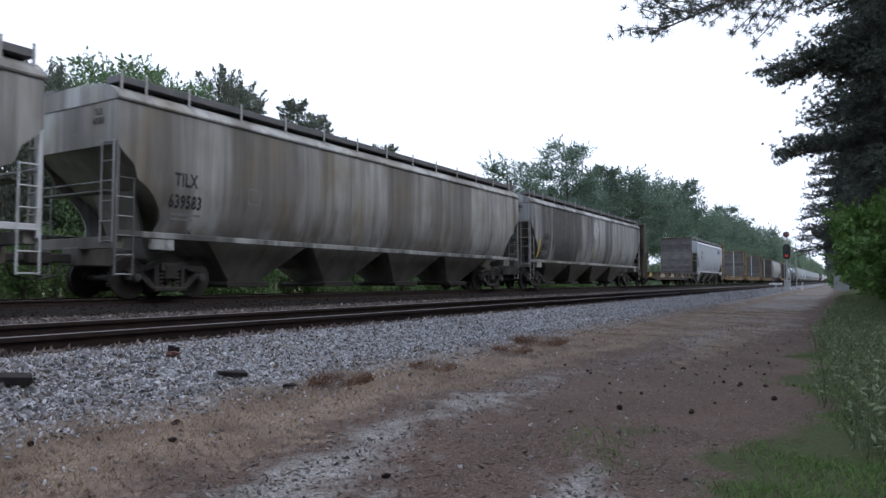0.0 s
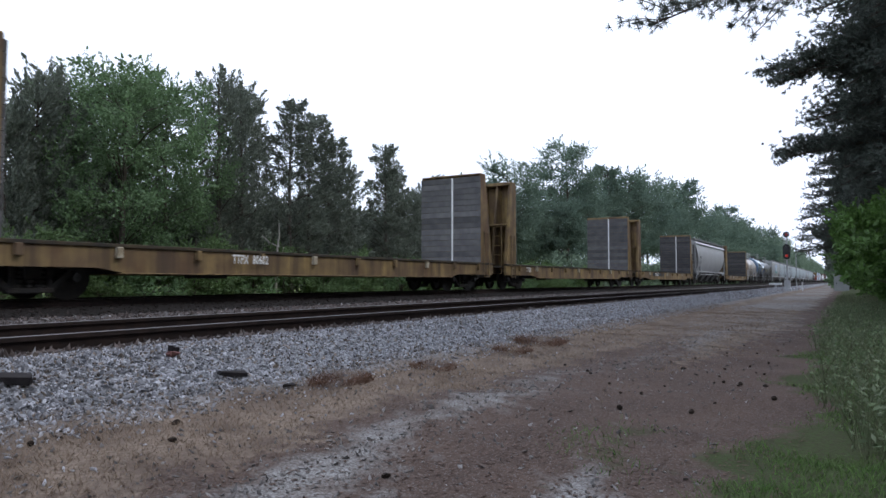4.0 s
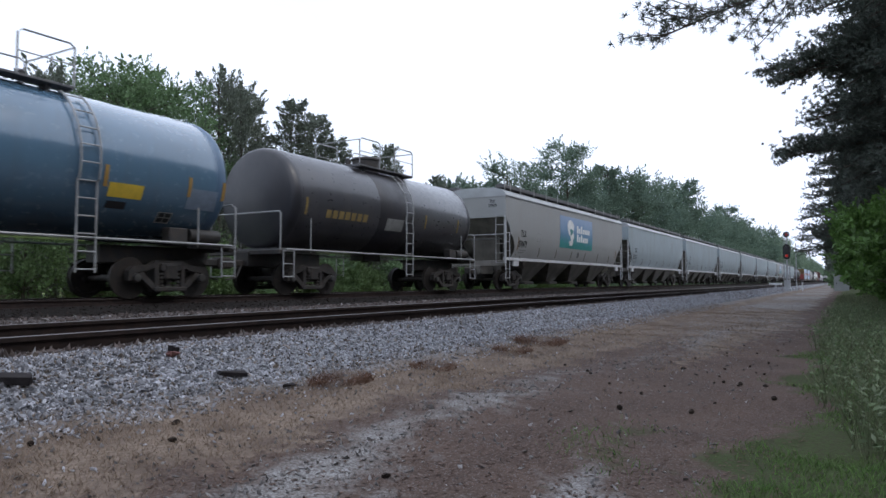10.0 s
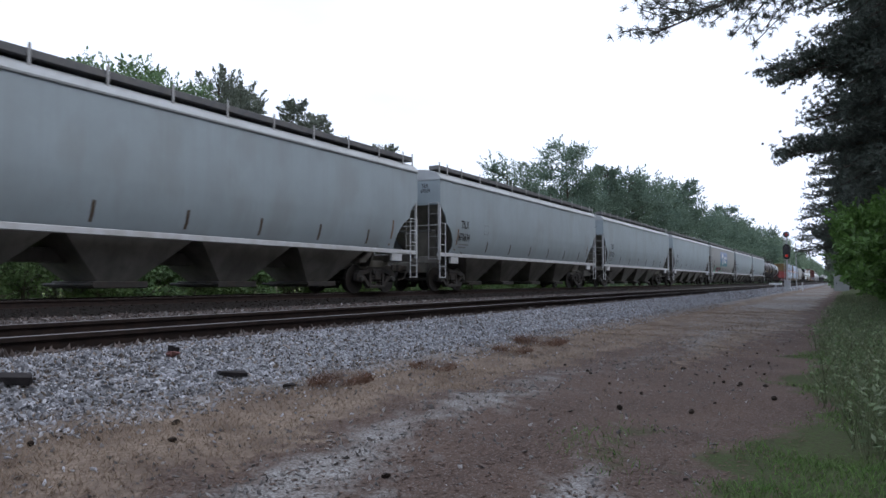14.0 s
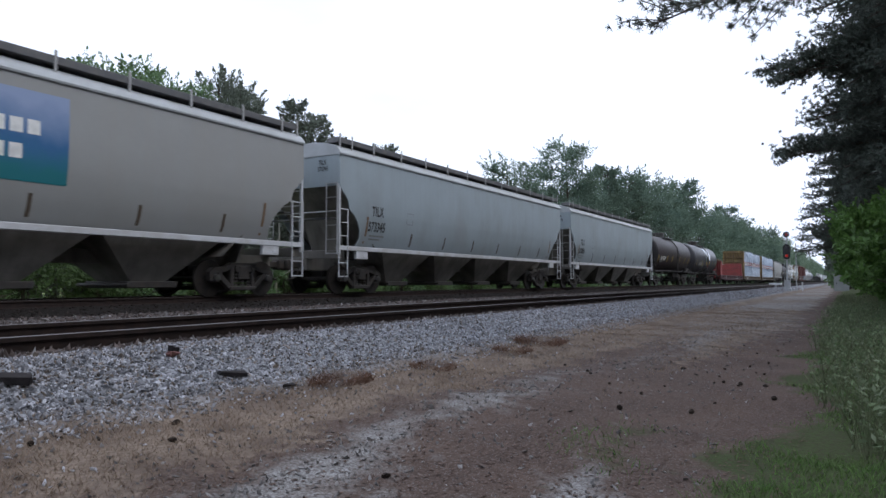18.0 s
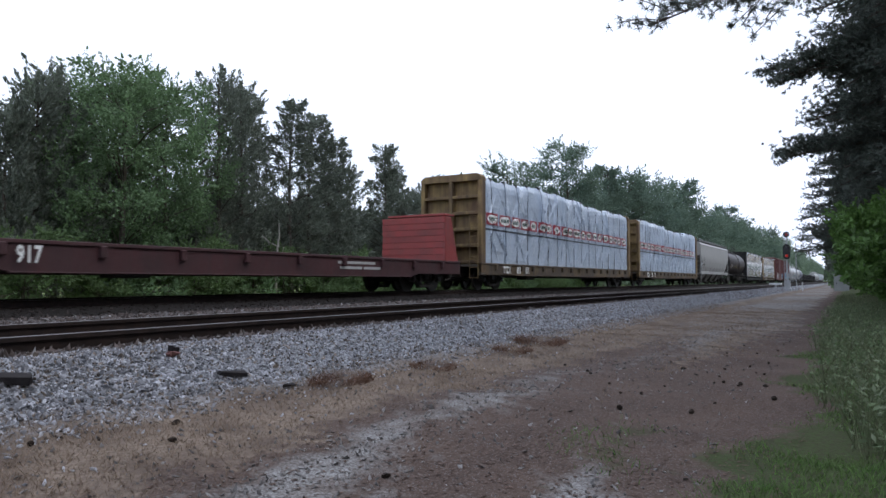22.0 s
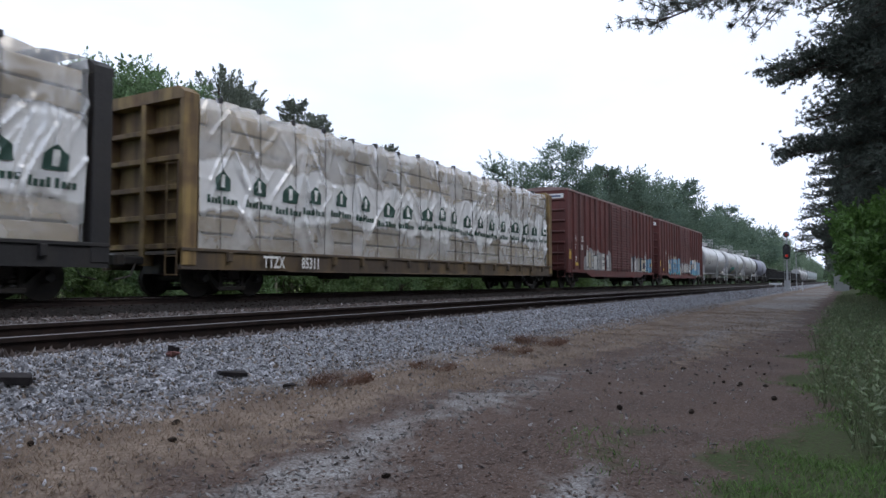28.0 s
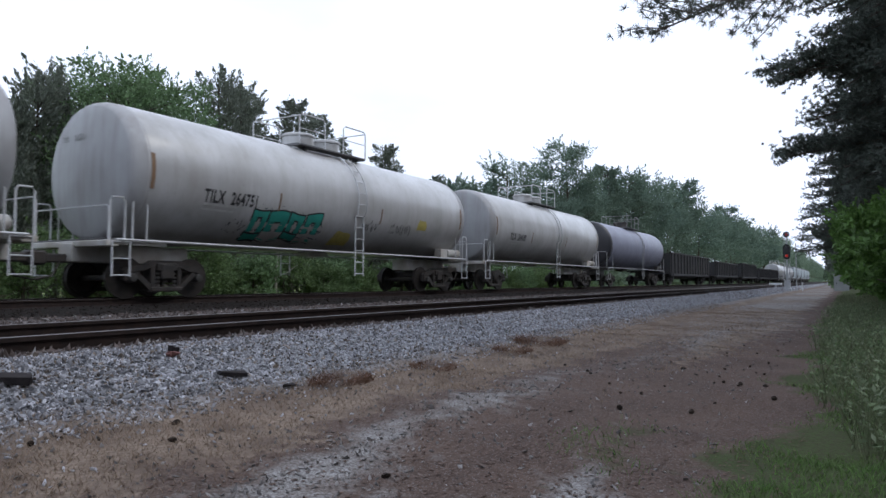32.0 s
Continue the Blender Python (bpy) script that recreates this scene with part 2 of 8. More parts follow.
# where the gravel of the vehicle path shows: x, y, length, width, strength
GRAVEL = [(1.7, 2.12, 1.1, 0.20, 1.0), (2.5, 2.20, 0.7, 0.18, 1.0), (3.2, 2.24, 0.8, 0.17, 0.8), (4.3, 2.24, 0.9, 0.20, 0.8), (5.6, 2.30, 1.3, 0.20, 0.5), (2.9, 1.03, 0.55, 0.14, 0.9),
          (12.0, 1.85, 3.5, 0.28, 0.7), (8.5, 2.05, 2.5, 0.25, 0.35), (16.5, 1.7, 4.0, 0.3, 0.6), (24.0, 1.7, 7.0, 0.5, 0.6), (2.2, 1.85, 0.7, 0.10, 0.55)]


def masks(x, y):
    """Gravel, straw and green shares of the ground."""
    wob = 0.10 * np.sin(x * 2.7 + 1.3) + 0.07 * np.sin(x * 6.1 + y * 4.0) + 0.05 * np.sin(11.0 * x - 7.0 * y)
    g = np.zeros_like(x)
    for gx, gy, gl, gw, st in GRAVEL:
        g = np.maximum(g, st * np.exp(-((x - gx) / gl) ** 2 - ((y + wob * 0.6 - gy) / gw) ** 2))
    # Past x = 7 the tan path gets extra gravel and straw, standing for brighter light.
    g = np.maximum(g, (0.58 + 0.25 * np.sin(x * 0.45 + y)) * np.clip((x - 7) / 12, 0, 1) * np.clip((y + wob - 0.7) / 0.5, 0, 1) * np.clip((3.3 - y) / 0.5, 0, 1))
    straw = np.clip((y + wob - 2.35) / 0.5, 0, 1) * np.clip((3.95 - y) / 0.3, 0, 1) + 0.35 * np.exp(-((y - 1.55) / 0.18) ** 2) * np.clip((x - 4) / 4, 0, 1) + 1.15 * np.clip((x - 7) / 8, 0, 1) * np.clip((y + 2 * wob - 0.85) / 0.6, 0, 1) * np.clip((3.8 - y) / 0.3, 0, 1)
    edge = 0.52 + 0.13 * np.sin(x * 0.8 + 0.6) + 0.12 * np.sin(x * 2.1) + 0.30 * np.exp(-((x - 3.9) / 0.9) ** 2)
    green = np.clip((edge - y + wob) / 0.35, 0, 1) + 0.42 * np.exp(-((x - 3.7) / 0.9) ** 2 - ((y - 1.15) / 0.35) ** 2)
    return np.clip(g, 0, 1), np.clip(straw, 0, 1), np.clip(green, 0, 1)


def ground_material():
    """Red-brown litter with dead grass, gravel, a green verge and ballast."""
    m = material("ground_mix", (0.092, 0.065, 0.053), 0.95, 0.0, (0.060, 0.043, 0.037), 1.7, 0.9, bump=0.02, bump_scale=40.0, spec=0.08)
    nodes, links = m.node_tree.nodes, m.node_tree.links
    bsdf = nodes["Principled BSDF"]
    base = bsdf.inputs["Base Color"].links[0].from_socket
    co = nodes.new("ShaderNodeTexCoord")
    sep = nodes.new("ShaderNodeSeparateXYZ")
    links.new(co.outputs["Object"], sep.inputs[0])

    def tex(scale, stretch=(1, 1, 1), detail=6.0):
        n, mp = nodes.new("ShaderNodeTexNoise"), nodes.new("ShaderNodeMapping")
        mp.inputs["Scale"].default_value = stretch
        n.inputs["Scale"].default_value, n.inputs["Detail"].default_value = scale, detail
        links.new(co.outputs["Object"], mp.inputs[0])
        links.new(mp.outputs[0], n.inputs["Vector"])
        return n.outputs["Fac"]

    def rng_(v, a, b, c=0.0, d=1.0):
        r = nodes.new("ShaderNodeMapRange")
        for k, x in (("From Min", a), ("From Max", b), ("To Min", c), ("To Max", d)):
            r.inputs[k].default_value = x
        links.new(v, r.inputs["Value"])
        return r.outputs["Result"]

    def op(kind, a, b):
        n = nodes.new("ShaderNodeMath")
        n.operation = kind
        for s, v in zip(n.inputs, (a, b)):
            if isinstance(v, (int, float)):
                s.default_value = v
            else:
                links.new(v, s)
        return n.outputs[0]

    def mix(f, a, b):
        x = nodes.new("ShaderNodeMix")
        x.data_type = "RGBA"
        links.new(f, x.inputs[0])
        for s, v in ((x.inputs[6], a), (x.inputs[7], b)):
            if isinstance(v, tuple):
                s.default_value = (*v, 1)
            else:
                links.new(v, s)
        return x.outputs[2]

    def share(name, lo=0.35, hi=0.65, scale=9.0):
        at = nodes.new("ShaderNodeAttribute")
        at.attribute_name = name
        return rng_(op("ADD", at.outputs["Fac"], rng_(tex(scale), 0, 1, -0.75, 0.75)), lo, hi)

    col = mix(rng_(tex(55, detail=3), 0.50, 0.62), base, (0.122, 0.088, 0.074))
    col = mix(rng_(tex(90, detail=2), 0.60, 0.68), col, (0.17, 0.155, 0.15))
    col = mix(share("straw"), col, mix(rng_(tex(2.2, detail=8.0), 0.38, 0.66), mix(rng_(tex(48, (1, 1, 1)), 0.35, 0.65), (0.148, 0.113, 0.089), (0.272, 0.213, 0.169)), (0.113, 0.085, 0.069)))
    col = mix(share("gravel", 0.20, 0.95, 7.0), col, mix(rng_(tex(70, detail=3), 0.42, 0.60), (0.160, 0.148, 0.140), (0.30, 0.292, 0.288)))
    col = mix(share("green", 0.35, 0.75, 5.0), col, mix(rng_(tex(40), 0.35, 0.65), (0.052, 0.050, 0.030), (0.054, 0.076, 0.030)))
    bal = mix(rng_(tex(26, detail=3), 0.38, 0.62), (0.115, 0.115, 0.122), (0.31, 0.315, 0.33))
    col = mix(rng_(op("ADD", sep.outputs["Y"], rng_(tex(2.5), 0, 1, -0.5, 0.5)), 3.45, 3.85), col, bal)
    col = mix(rng_(op("ADD", sep.outputs["Y"], rng_(tex(1.5), 0, 1, -0.5, 0.5)), 5.0, 5.4), col, mix(rng_(tex(24), 0.4, 0.6), (0.040, 0.034, 0.032), (0.115, 0.102, 0.098)))
    # Dark bed by the train: oily ballast, with the train's shade put into the colour.
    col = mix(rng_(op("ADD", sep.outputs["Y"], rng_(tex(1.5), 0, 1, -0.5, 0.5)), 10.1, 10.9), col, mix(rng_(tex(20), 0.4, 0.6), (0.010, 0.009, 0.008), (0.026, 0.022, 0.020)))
    col = mix(rng_(sep.outputs["Y"], 16.8, 18.2), col, mix(rng_(tex(0.5), 0.4, 0.6), (0.16, 0.22, 0.075), (0.25, 0.29, 0.11)))
    links.new(col, bsdf.inputs["Base Color"])
    return m


M["ground_mix"] = ground_material()
xs = np.concatenate([-np.geomspace(1500, 8, 12), np.arange(-6, 30, 0.10), np.arange(30, 90, 0.8), np.geomspace(92, 4000, 40)])
ys = np.concatenate([[-4000, -1500, -400, -120, -60, -30, -14, -9, -6, -4.5], np.arange(-3, 4.6, 0.07), np.array([4.8, 5.0, 5.15, 5.4, 6, 6.6, 6.85, 7.1, 7.6, 8.2, 8.8, 9.3, 9.8, 10.4, 10.8, 11.2, 12, 12.6, 13.3, 14.7, 16.2, 16.7, 17.2, 17.9, 18.5, 19.5, 20.5, 22, 24, 30, 40, 70, 120, 300, 600, 1600, 4000])])
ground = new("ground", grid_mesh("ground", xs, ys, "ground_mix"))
co_ = np.empty(len(ground.data.vertices) * 3, np.float32)
ground.data.vertices.foreach_get("co", co_)
co_ = co_.reshape(-1, 3).astype(float)
for nm_, val in zip(("gravel", "straw", "green"), masks(co_[:, 0], co_[:, 1])):
    ground.data.attributes.new(nm_, "FLOAT", "POINT").data.foreach_set("value", val.astype(np.float32))
tagged(ground, "brown dirt and gravel strip beside the ballasted tracks", "ground", kind="structure")

# ---------------------------------------------------------------- rails and ties
def rail_profile(y, z, head=False):
    if head:
        pts = [(-0.024, -0.003), (-0.021, 0.0), (0.021, 0.0), (0.024, -0.003)]
    else:
        pts = [(-0.07, -0.17), (-0.07, -0.158), (-0.012, -0.135), (-0.010, -0.045), (-0.034, -0.036), (-0.034, -0.0035), (0.034, -0.0035), (0.034, -0.036), (0.010, -0.045), (0.012, -0.135), (0.07, -0.158), (0.07, -0.17)]
    return [(y + a, z + b) for a, b in pts]


def track(name, yc, z, label):
    t = thing(name, label, "railway track", kind="structure")
    for side in (-0.7535, 0.7535):
        r = part("rail", Geo().prism(rail_profile(yc + side, z), -300, 1240), "rail_web", t, "rusty steel rail web and foot")
        part("railhead", Geo().prism(rail_profile(yc + side, z, True), -300, 1240), "rail_head", r, "polished steel railhead")
    return t


near_track = track("track_1", Y_NEAR, 0.0, "empty railway track on grey ballast with rusty rails")
far_track = track("track_2", Y_TRAIN, Z_TRAIN, "railway track carrying the freight train on dark ballast")

# ---------------------------------------------------------------- railway cars (car space: x from the leading end, y across, z above the rail)
def side_frame():
    """A cast frame: arched top chord, jaws over the bearings, sloping bottom chord and two columns, with openings between."""
    g = Geo()
    g.prism_y([(-1.08, 0.62), (-0.95, 0.73), (-0.55, 0.76), (-0.38, 0.86), (0.38, 0.86), (0.55, 0.76), (0.95, 0.73), (1.08, 0.62), (1.08, 0.40), (0.95, 0.40), (0.90, 0.58), (0.60, 0.62), (0.36, 0.72), (-0.36, 0.72), (-0.60, 0.62), (-0.90, 0.58), (-0.95, 0.40), (-1.08, 0.40)], -0.08, 0.08)
    for s in (-1, 1):
        q = [(s * 0.74, 0.60), (s * 0.86, 0.54), (s * 0.42, 0.16), (s * 0.30, 0.22)]
        g.prism_y(q if s > 0 else q[::-1], -0.08, 0.08)
        g.bbox(*sorted((s * 0.30, s * 0.42)), -0.09, 0.09, 0.20, 0.74, 0.015)
    g.bbox(-0.44, 0.44, -0.12, 0.12, 0.14, 0.25, 0.02)
    g.bbox(-0.28, 0.28, -0.13, 0.10, 0.62, 0.80, 0.02)
    return g


def springs():
    g = Geo()
    for x in (-0.22, 0.0, 0.22):
        for k in range(4):
            g.turn([(0.26 + k * 0.09, 0.085), (0.31 + k * 0.09, 0.085)], 10, "z", (x, 0, 0))
    return g


def wheel():
    g = Geo()
    g.turn([(-0.075, 0.47), (-0.045, 0.475), (-0.035, 0.448), (0.05, 0.440), (0.06, 0.42), (0.055, 0.37), (0.0, 0.34), (0.0, 0.14), (0.05, 0.12), (0.07, 0.10)], 28, "y")
    return g


def truck(car, x, white_caps=True):
    b = part("truck", ("bolster", lambda: Geo().bbox(-0.18, 0.18, -1.15, 1.15, 0.42, 0.78, 0.03).bbox(-0.5, 0.5, -0.2, 0.2, 0.55, 0.86, 0.03)), "truck_steel", car, at=pose(x, 0, 0))
    for sy in (-1, 1):
        part("side_frame", ("side_frame", side_frame), "truck_steel", b, at=pose(0, sy * 1.0, 0))
        part("spring_nest", ("springs", springs), "steel_dark", b, at=pose(0, sy * 1.0, 0))
        for sx in (-0.89, 0.89):
            part("wheel", ("wheel", wheel), "wheel_steel", b, at=pose(sx, sy * 0.75, 0.458, 0, 0, 0 if sy < 0 else 180))
            part("bearing", ("bearing", lambda: Geo().turn([(-0.14, 0.05), (-0.13, 0.09), (-0.02, 0.11), (0.1, 0.11)], 14, "y")), "bearing_steel", b, at=pose(sx, sy * 1.02, 0.458, 0, 0, 0 if sy < 0 else 180))
    for sx in (-0.89, 0.89):
        part("axle", ("axle", lambda: Geo().turn([(-1.05, 0.07), (1.05, 0.07)], 10, "y")), "truck_steel", b, at=pose(sx, 0, 0.458))
    return b


def coupler(car, x, sign):
    part("coupler", ("coupler", lambda: Geo().bbox(-0.55, 0.2, -0.09, 0.09, 0.78, 0.98, 0.03).bbox(-0.78, -0.5, -0.17, 0.17, 0.72, 1.04, 0.05).tube([(-0.3, -0.25, 0.80), (-0.45, -0.25, 0.5), (-0.8, -0.2, 0.42)], 0.025)),
         "steel_dark", car, at=pose(x, 0, 0, 0, 0, 0 if sign < 0 else 180))


def ladder(car, x, y, z0, z1, width, name="white_paint", step=0.42, along="x", tilt=0.0, joined=None):
    """Two stiles and rungs; along: the way in which the rungs run."""
    g = Geo()
    d = (1, 0) if along == "x" else (0, 1)
    for s in (0, width):
        g.tube([(d[0] * s, d[1] * s, z0), (d[0] * s, d[1] * s + tilt, z1)], 0.021, 5)
    n = max(2, int(round((z1 - z0) / step)))
    joined = y > 0.5 if joined is None else joined
    if joined:
        for i in range(n + 1):
            z = z0 + 0.03 + (z1 - z0 - 0.06) * i / n
            g.tube([(0, 0, z), (d[0] * width, d[1] * width, z)], 0.018, 4)
        return part("ladder", g, name, car, at=pose(x, y, 0))
    lad = part("ladder", g, name, car, at=pose(x, y, 0))
    for i in range(n + 1):
        z = z0 + 0.03 + (z1 - z0 - 0.06) * i / n
        dy = tilt * (z - z0) / (z1 - z0)
        part("rung", (f"rung_{along}_{width:.2f}", lambda: Geo().tube([(0, 0, 0), (d[0] * width, d[1] * width, 0)], 0.015, 5)), name, lad, at=pose(0, dy, z))
    return lad


TEXTS = {}
def text_curve(s, size):
    cu = bpy.data.curves.new("letters", "FONT")
    cu.body, cu.size, cu.resolution_u, cu.space_character, cu.offset = s, size * 1.39, 2, 1.10, size * 0.042
    return new("letters", cu)


def make_texts(keys):
    """Many texts at once, as flat meshes."""
    obs = [(k, text_curve(*k)) for k in keys]
    dg = bpy.context.evaluated_depsgraph_get()
    for k, ob in obs:
        me = bpy.data.meshes.new_from_object(ob.evaluated_get(dg))
        TEXTS[k] = ([(v.co.x * 0.66, v.co.y, 0.0) for v in me.vertices], [tuple(p.vertices) for p in me.polygons])
    for k, ob in obs:
        cu = ob.data
        bpy.data.objects.remove(ob)
        bpy.data.curves.remove(cu)


def text_points(s, size):
    """Built-in letters as a flat mesh: x to the right, z up."""
    if (s, size) not in TEXTS:
        make_texts([(s, size)])
    return TEXTS[s, size]


hop = ["TILX", "ADMX", "GACX", "DAKX", "639583", "64302", "64415", "395680", "570479", "570757", "570781", "570694", "670634", "570742", "570769", "570469", "573345", "570806"]
make_texts([(s, z) for s in hop for z in (0.31, 0.14)] + [(s, 0.31) for s in ("WFRX", "893798", "CMRX", "8760", "261592", "DBCX", "2081", "256552", "264771", "264751", "264680")]
           + [(s, 0.22) for s in ("TTPX", "80602", "TTZX", "80713", "308413", "917", "853671", "855 371", "85311")]
           + [(s, 0.13) for s in ("CMRX", "8760", "TILX", "261592", "DBCX", "2081", "256552", "264771", "264751", "264680")]
           + [(s, 0.32) for s in ("A", "OK", "1", "90", "05", "92", "03")] + [("- - - - -", 0.1), ("- - - -", 0.16), ("- - -", 0.16)])


def lettering(car, s, x, z, size, half, name="letter_black", lift=0.008, part_name="lettering"):
    """Letters on the side towards -y; half(z): the side's half width."""
    if "  " in s:
        first, rest = s.split("  ", 1)
        lettering(car, first, x, z, size, half, name, lift, part_name)
        return lettering(car, rest, x + max(p[0] for p in text_points(first, size)[0]) + 0.62 * size, z, size, half, name, lift, part_name)
    vs, fs = text_points(s, size)
    if not vs:
        return None
    g = Geo().add([(x + a, -half(z + b) - lift, z + b) for a, b, _ in vs], fs)
    me = bpy.data.meshes.new(part_name)
    me.from_pydata(g.v, [], g.f)
    return part(part_name, me, name, car)


def end_lettering(car, s, y, z, size, x=-0.008, name="letter_black"):
    vs, fs = text_points(s, size)
    me = bpy.data.meshes.new("lettering")
    me.from_pydata([(x, y - a, z + b) for a, b, _ in vs], [], fs)
    return part("lettering", me, name, car)


def decal(car, part_name, x0, x1, z0, z1, half, name, lift=0.006, slant=0.0, label="", nz=6):
    """A thin painted panel that follows the side."""
    g = Geo()
    vs, fs = [], []
    for i in range(nz + 1):
        z = z0 + (z1 - z0) * i / nz
        for k in (0, 1):
            for dy in (0.0, 0.004):
                vs.append(((x1 if k else x0) + slant * (z - z0), -half(z) - lift + dy, z))
    for i in range(nz):
        a = i * 4
        fs += [(a, a + 2, a + 6, a + 4), (a + 1, a + 5, a + 7, a + 3), (a, a + 4, a + 5, a + 1), (a + 2, a + 3, a + 7, a + 6)]
    return part(part_name, g.add(vs, fs), name, car, label)


# --- covered hopper
HOP = [(1.28, 1.46), (1.42, 1.75), (1.52, 2.15), (1.575, 2.6), (1.59, 3.1), (1.58, 3.7), (1.565, 4.27)]
ROUND = [(0.95, 1.30), (1.22, 1.60), (1.45, 2.0), (1.57, 2.45), (1.615, 3.0), (1.60, 3.5), (1.53, 4.0), (1.46, 4.27)]
CUT = [(1.46, 1.10), (1.75, 1.18), (2.0, 1.12), (2.25, 0.95), (2.45, 0.75), (2.6, 0.50), (2.9, 0.40), (3.15, 0.12), (3.30, 0.0), (3.7, 0.0), (4.27, 0.0)]
CUT_ROUND = [(1.30, 2.1), (1.6, 1.9), (2.0, 1.62), (2.4, 1.35), (2.8, 1.08), (3.2, 0.80), (3.6, 0.55), (4.0, 0.28), (4.27, 0.18)]
CUT_ANGLE = [(1.50, 1.55), (1.75, 1.50), (2.1, 1.35), (2.5, 1.15), (2.55, 0.85), (3.0, 0.35), (3.12, 0.0), (3.7, 0.0), (4.27, 0.0)]


def hop_half(z):
    return float(np.interp(z, [b for _, b in HOP], [a for a, _ in HOP]))


def round_half(z):
    return float(np.interp(z, [b for _, b in ROUND], [a for a, _ in ROUND]))


def hopper(seq_label, L=18.7, body="hopper_grey", roof="hopper_roof", sill="white_paint", bay="bay_brown", bays=4, marks=None, mark_x=1.66, marks_z=(2.50, 2.0), ticks="tick_rust", group="", style="std", lite=False, sill_h=0.14):
    car = thing("covered_hopper_car", seq_label, "hopper car", group=group or "cars of the freight train")
    half = round_half if style == "round" else hop_half
    cut = {"std": CUT, "round": CUT_ROUND, "angle": CUT_ANGLE}[style]
    top0 = 3.30 if style != "angle" else 3.12

    def shell():
        g = Geo()
        for sy in (-1, 1):
            vs, fs = [], []
            for z, c in cut:
                h = half(z)
                vs += [(c, sy * h, z), (L - c, sy * h, z), (c, sy * (h - 0.03), z), (L - c, sy * (h - 0.03), z)]
            for k in range(len(cut) - 1):
                a = k * 4
                fs += [(a, a + 1, a + 5, a + 4), (a + 2, a + 6, a + 7, a + 3), (a, a + 4, a + 6, a + 2), (a + 1, a + 3, a + 7, a + 5)]
            g.add(vs, fs)
        return g

    b = part("body", (f"hopper_shell_{L:.1f}_{style}", shell), body, car)
    for x, d in ((0, 0), (L, 180)):
        part("end_panel", (f"end_panel_{style}", lambda: Geo().hexa([(0.005, -1.56, top0), (0.05, -1.56, top0), (0.05, 1.56, top0), (0.005, 1.56, top0), (0.005, -1.55, 4.27), (0.05, -1.55, 4.27), (0.05, 1.55, 4.27), (0.005, 1.55, 4.27)])
             if style != "round" else Geo().box(0.18, 0.24, -1.2, 1.2, 3.2, 4.25)), body, car, at=pose(x, 0, 0, 0, 0, d))
        if style == "round":
            part("end_frame", ("round_frame", lambda: Geo().box(0.0, 0.09, -1.5, -1.41, 1.3, 4.5).box(0.0, 0.09, 1.41, 1.5, 1.3, 4.5).box(0.0, 0.09, -1.41, 1.41, 4.15, 4.27).tube([(0.05, -0.6, 4.15), (0.05, -0.25, 3.0)], 0.035, 5).tube([(0.05, -0.9, 3.2), (0.05, -1.4, 1.35)], 0.03, 5).tube([(0.05, -1.0, 1.35), (0.05, -0.7, 3.2)], 0.03, 5)), body, car, at=pose(x, 0, 0, 0, 0, d))
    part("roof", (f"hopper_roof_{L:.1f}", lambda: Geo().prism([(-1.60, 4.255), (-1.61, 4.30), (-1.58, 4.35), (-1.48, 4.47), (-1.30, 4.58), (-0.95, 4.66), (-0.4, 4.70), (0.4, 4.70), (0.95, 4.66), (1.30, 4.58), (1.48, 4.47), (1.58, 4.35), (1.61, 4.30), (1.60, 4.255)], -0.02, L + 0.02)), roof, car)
    for sy in (-1, 1):
        part("side_sill", (f"hop_sill_{L:.1f}_{sill_h}", lambda: Geo().bbox(0.0, L, -0.06, 0.06, 1.47 - sill_h, 1.47, 0.012)), sill, car, at=pose(0, sy * 1.49, 0))
        for x in (0.9, L - 1.5):
            part("jacking_pad", ("jack_pad", lambda: Geo().bbox(0, 0.6, -0.05, 0.05, 1.08, 1.33, 0.01).bbox(0.36, 0.5, -0.06, 0.06, 1.12, 1.22, 0.01)), sill, car, at=pose(x, sy * 1.48, 0))
        rb = part("running_board", (f"board_{L:.1f}", lambda: Geo().bbox(0.10, L - 0.10, -0.22, 0.22, 4.66, 4.82, 0.008)), "board_steel", car, at=pose(0, sy * 1.22, 0))
        if sy < 0 and not lite:
            for x in [0.15, 0.75] + list(np.arange(1.9, L - 1.6, 1.62)) + [L - 0.75, L - 0.15]:
                part("bracket", ("bracket", lambda: Geo().hexa([(-0.028, -0.245, 4.46), (0.028, -0.245, 4.46), (0.028, -0.222, 4.46), (-0.028, -0.222, 4.46), (-0.028, -0.245, 4.93), (0.028, -0.245, 4.93), (0.028, -0.225, 4.93), (-0.028, -0.225, 4.93)])), "board_post", rb, at=pose(float(x), 0, 0))
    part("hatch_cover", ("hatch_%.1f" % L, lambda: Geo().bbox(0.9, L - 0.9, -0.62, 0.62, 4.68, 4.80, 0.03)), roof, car)
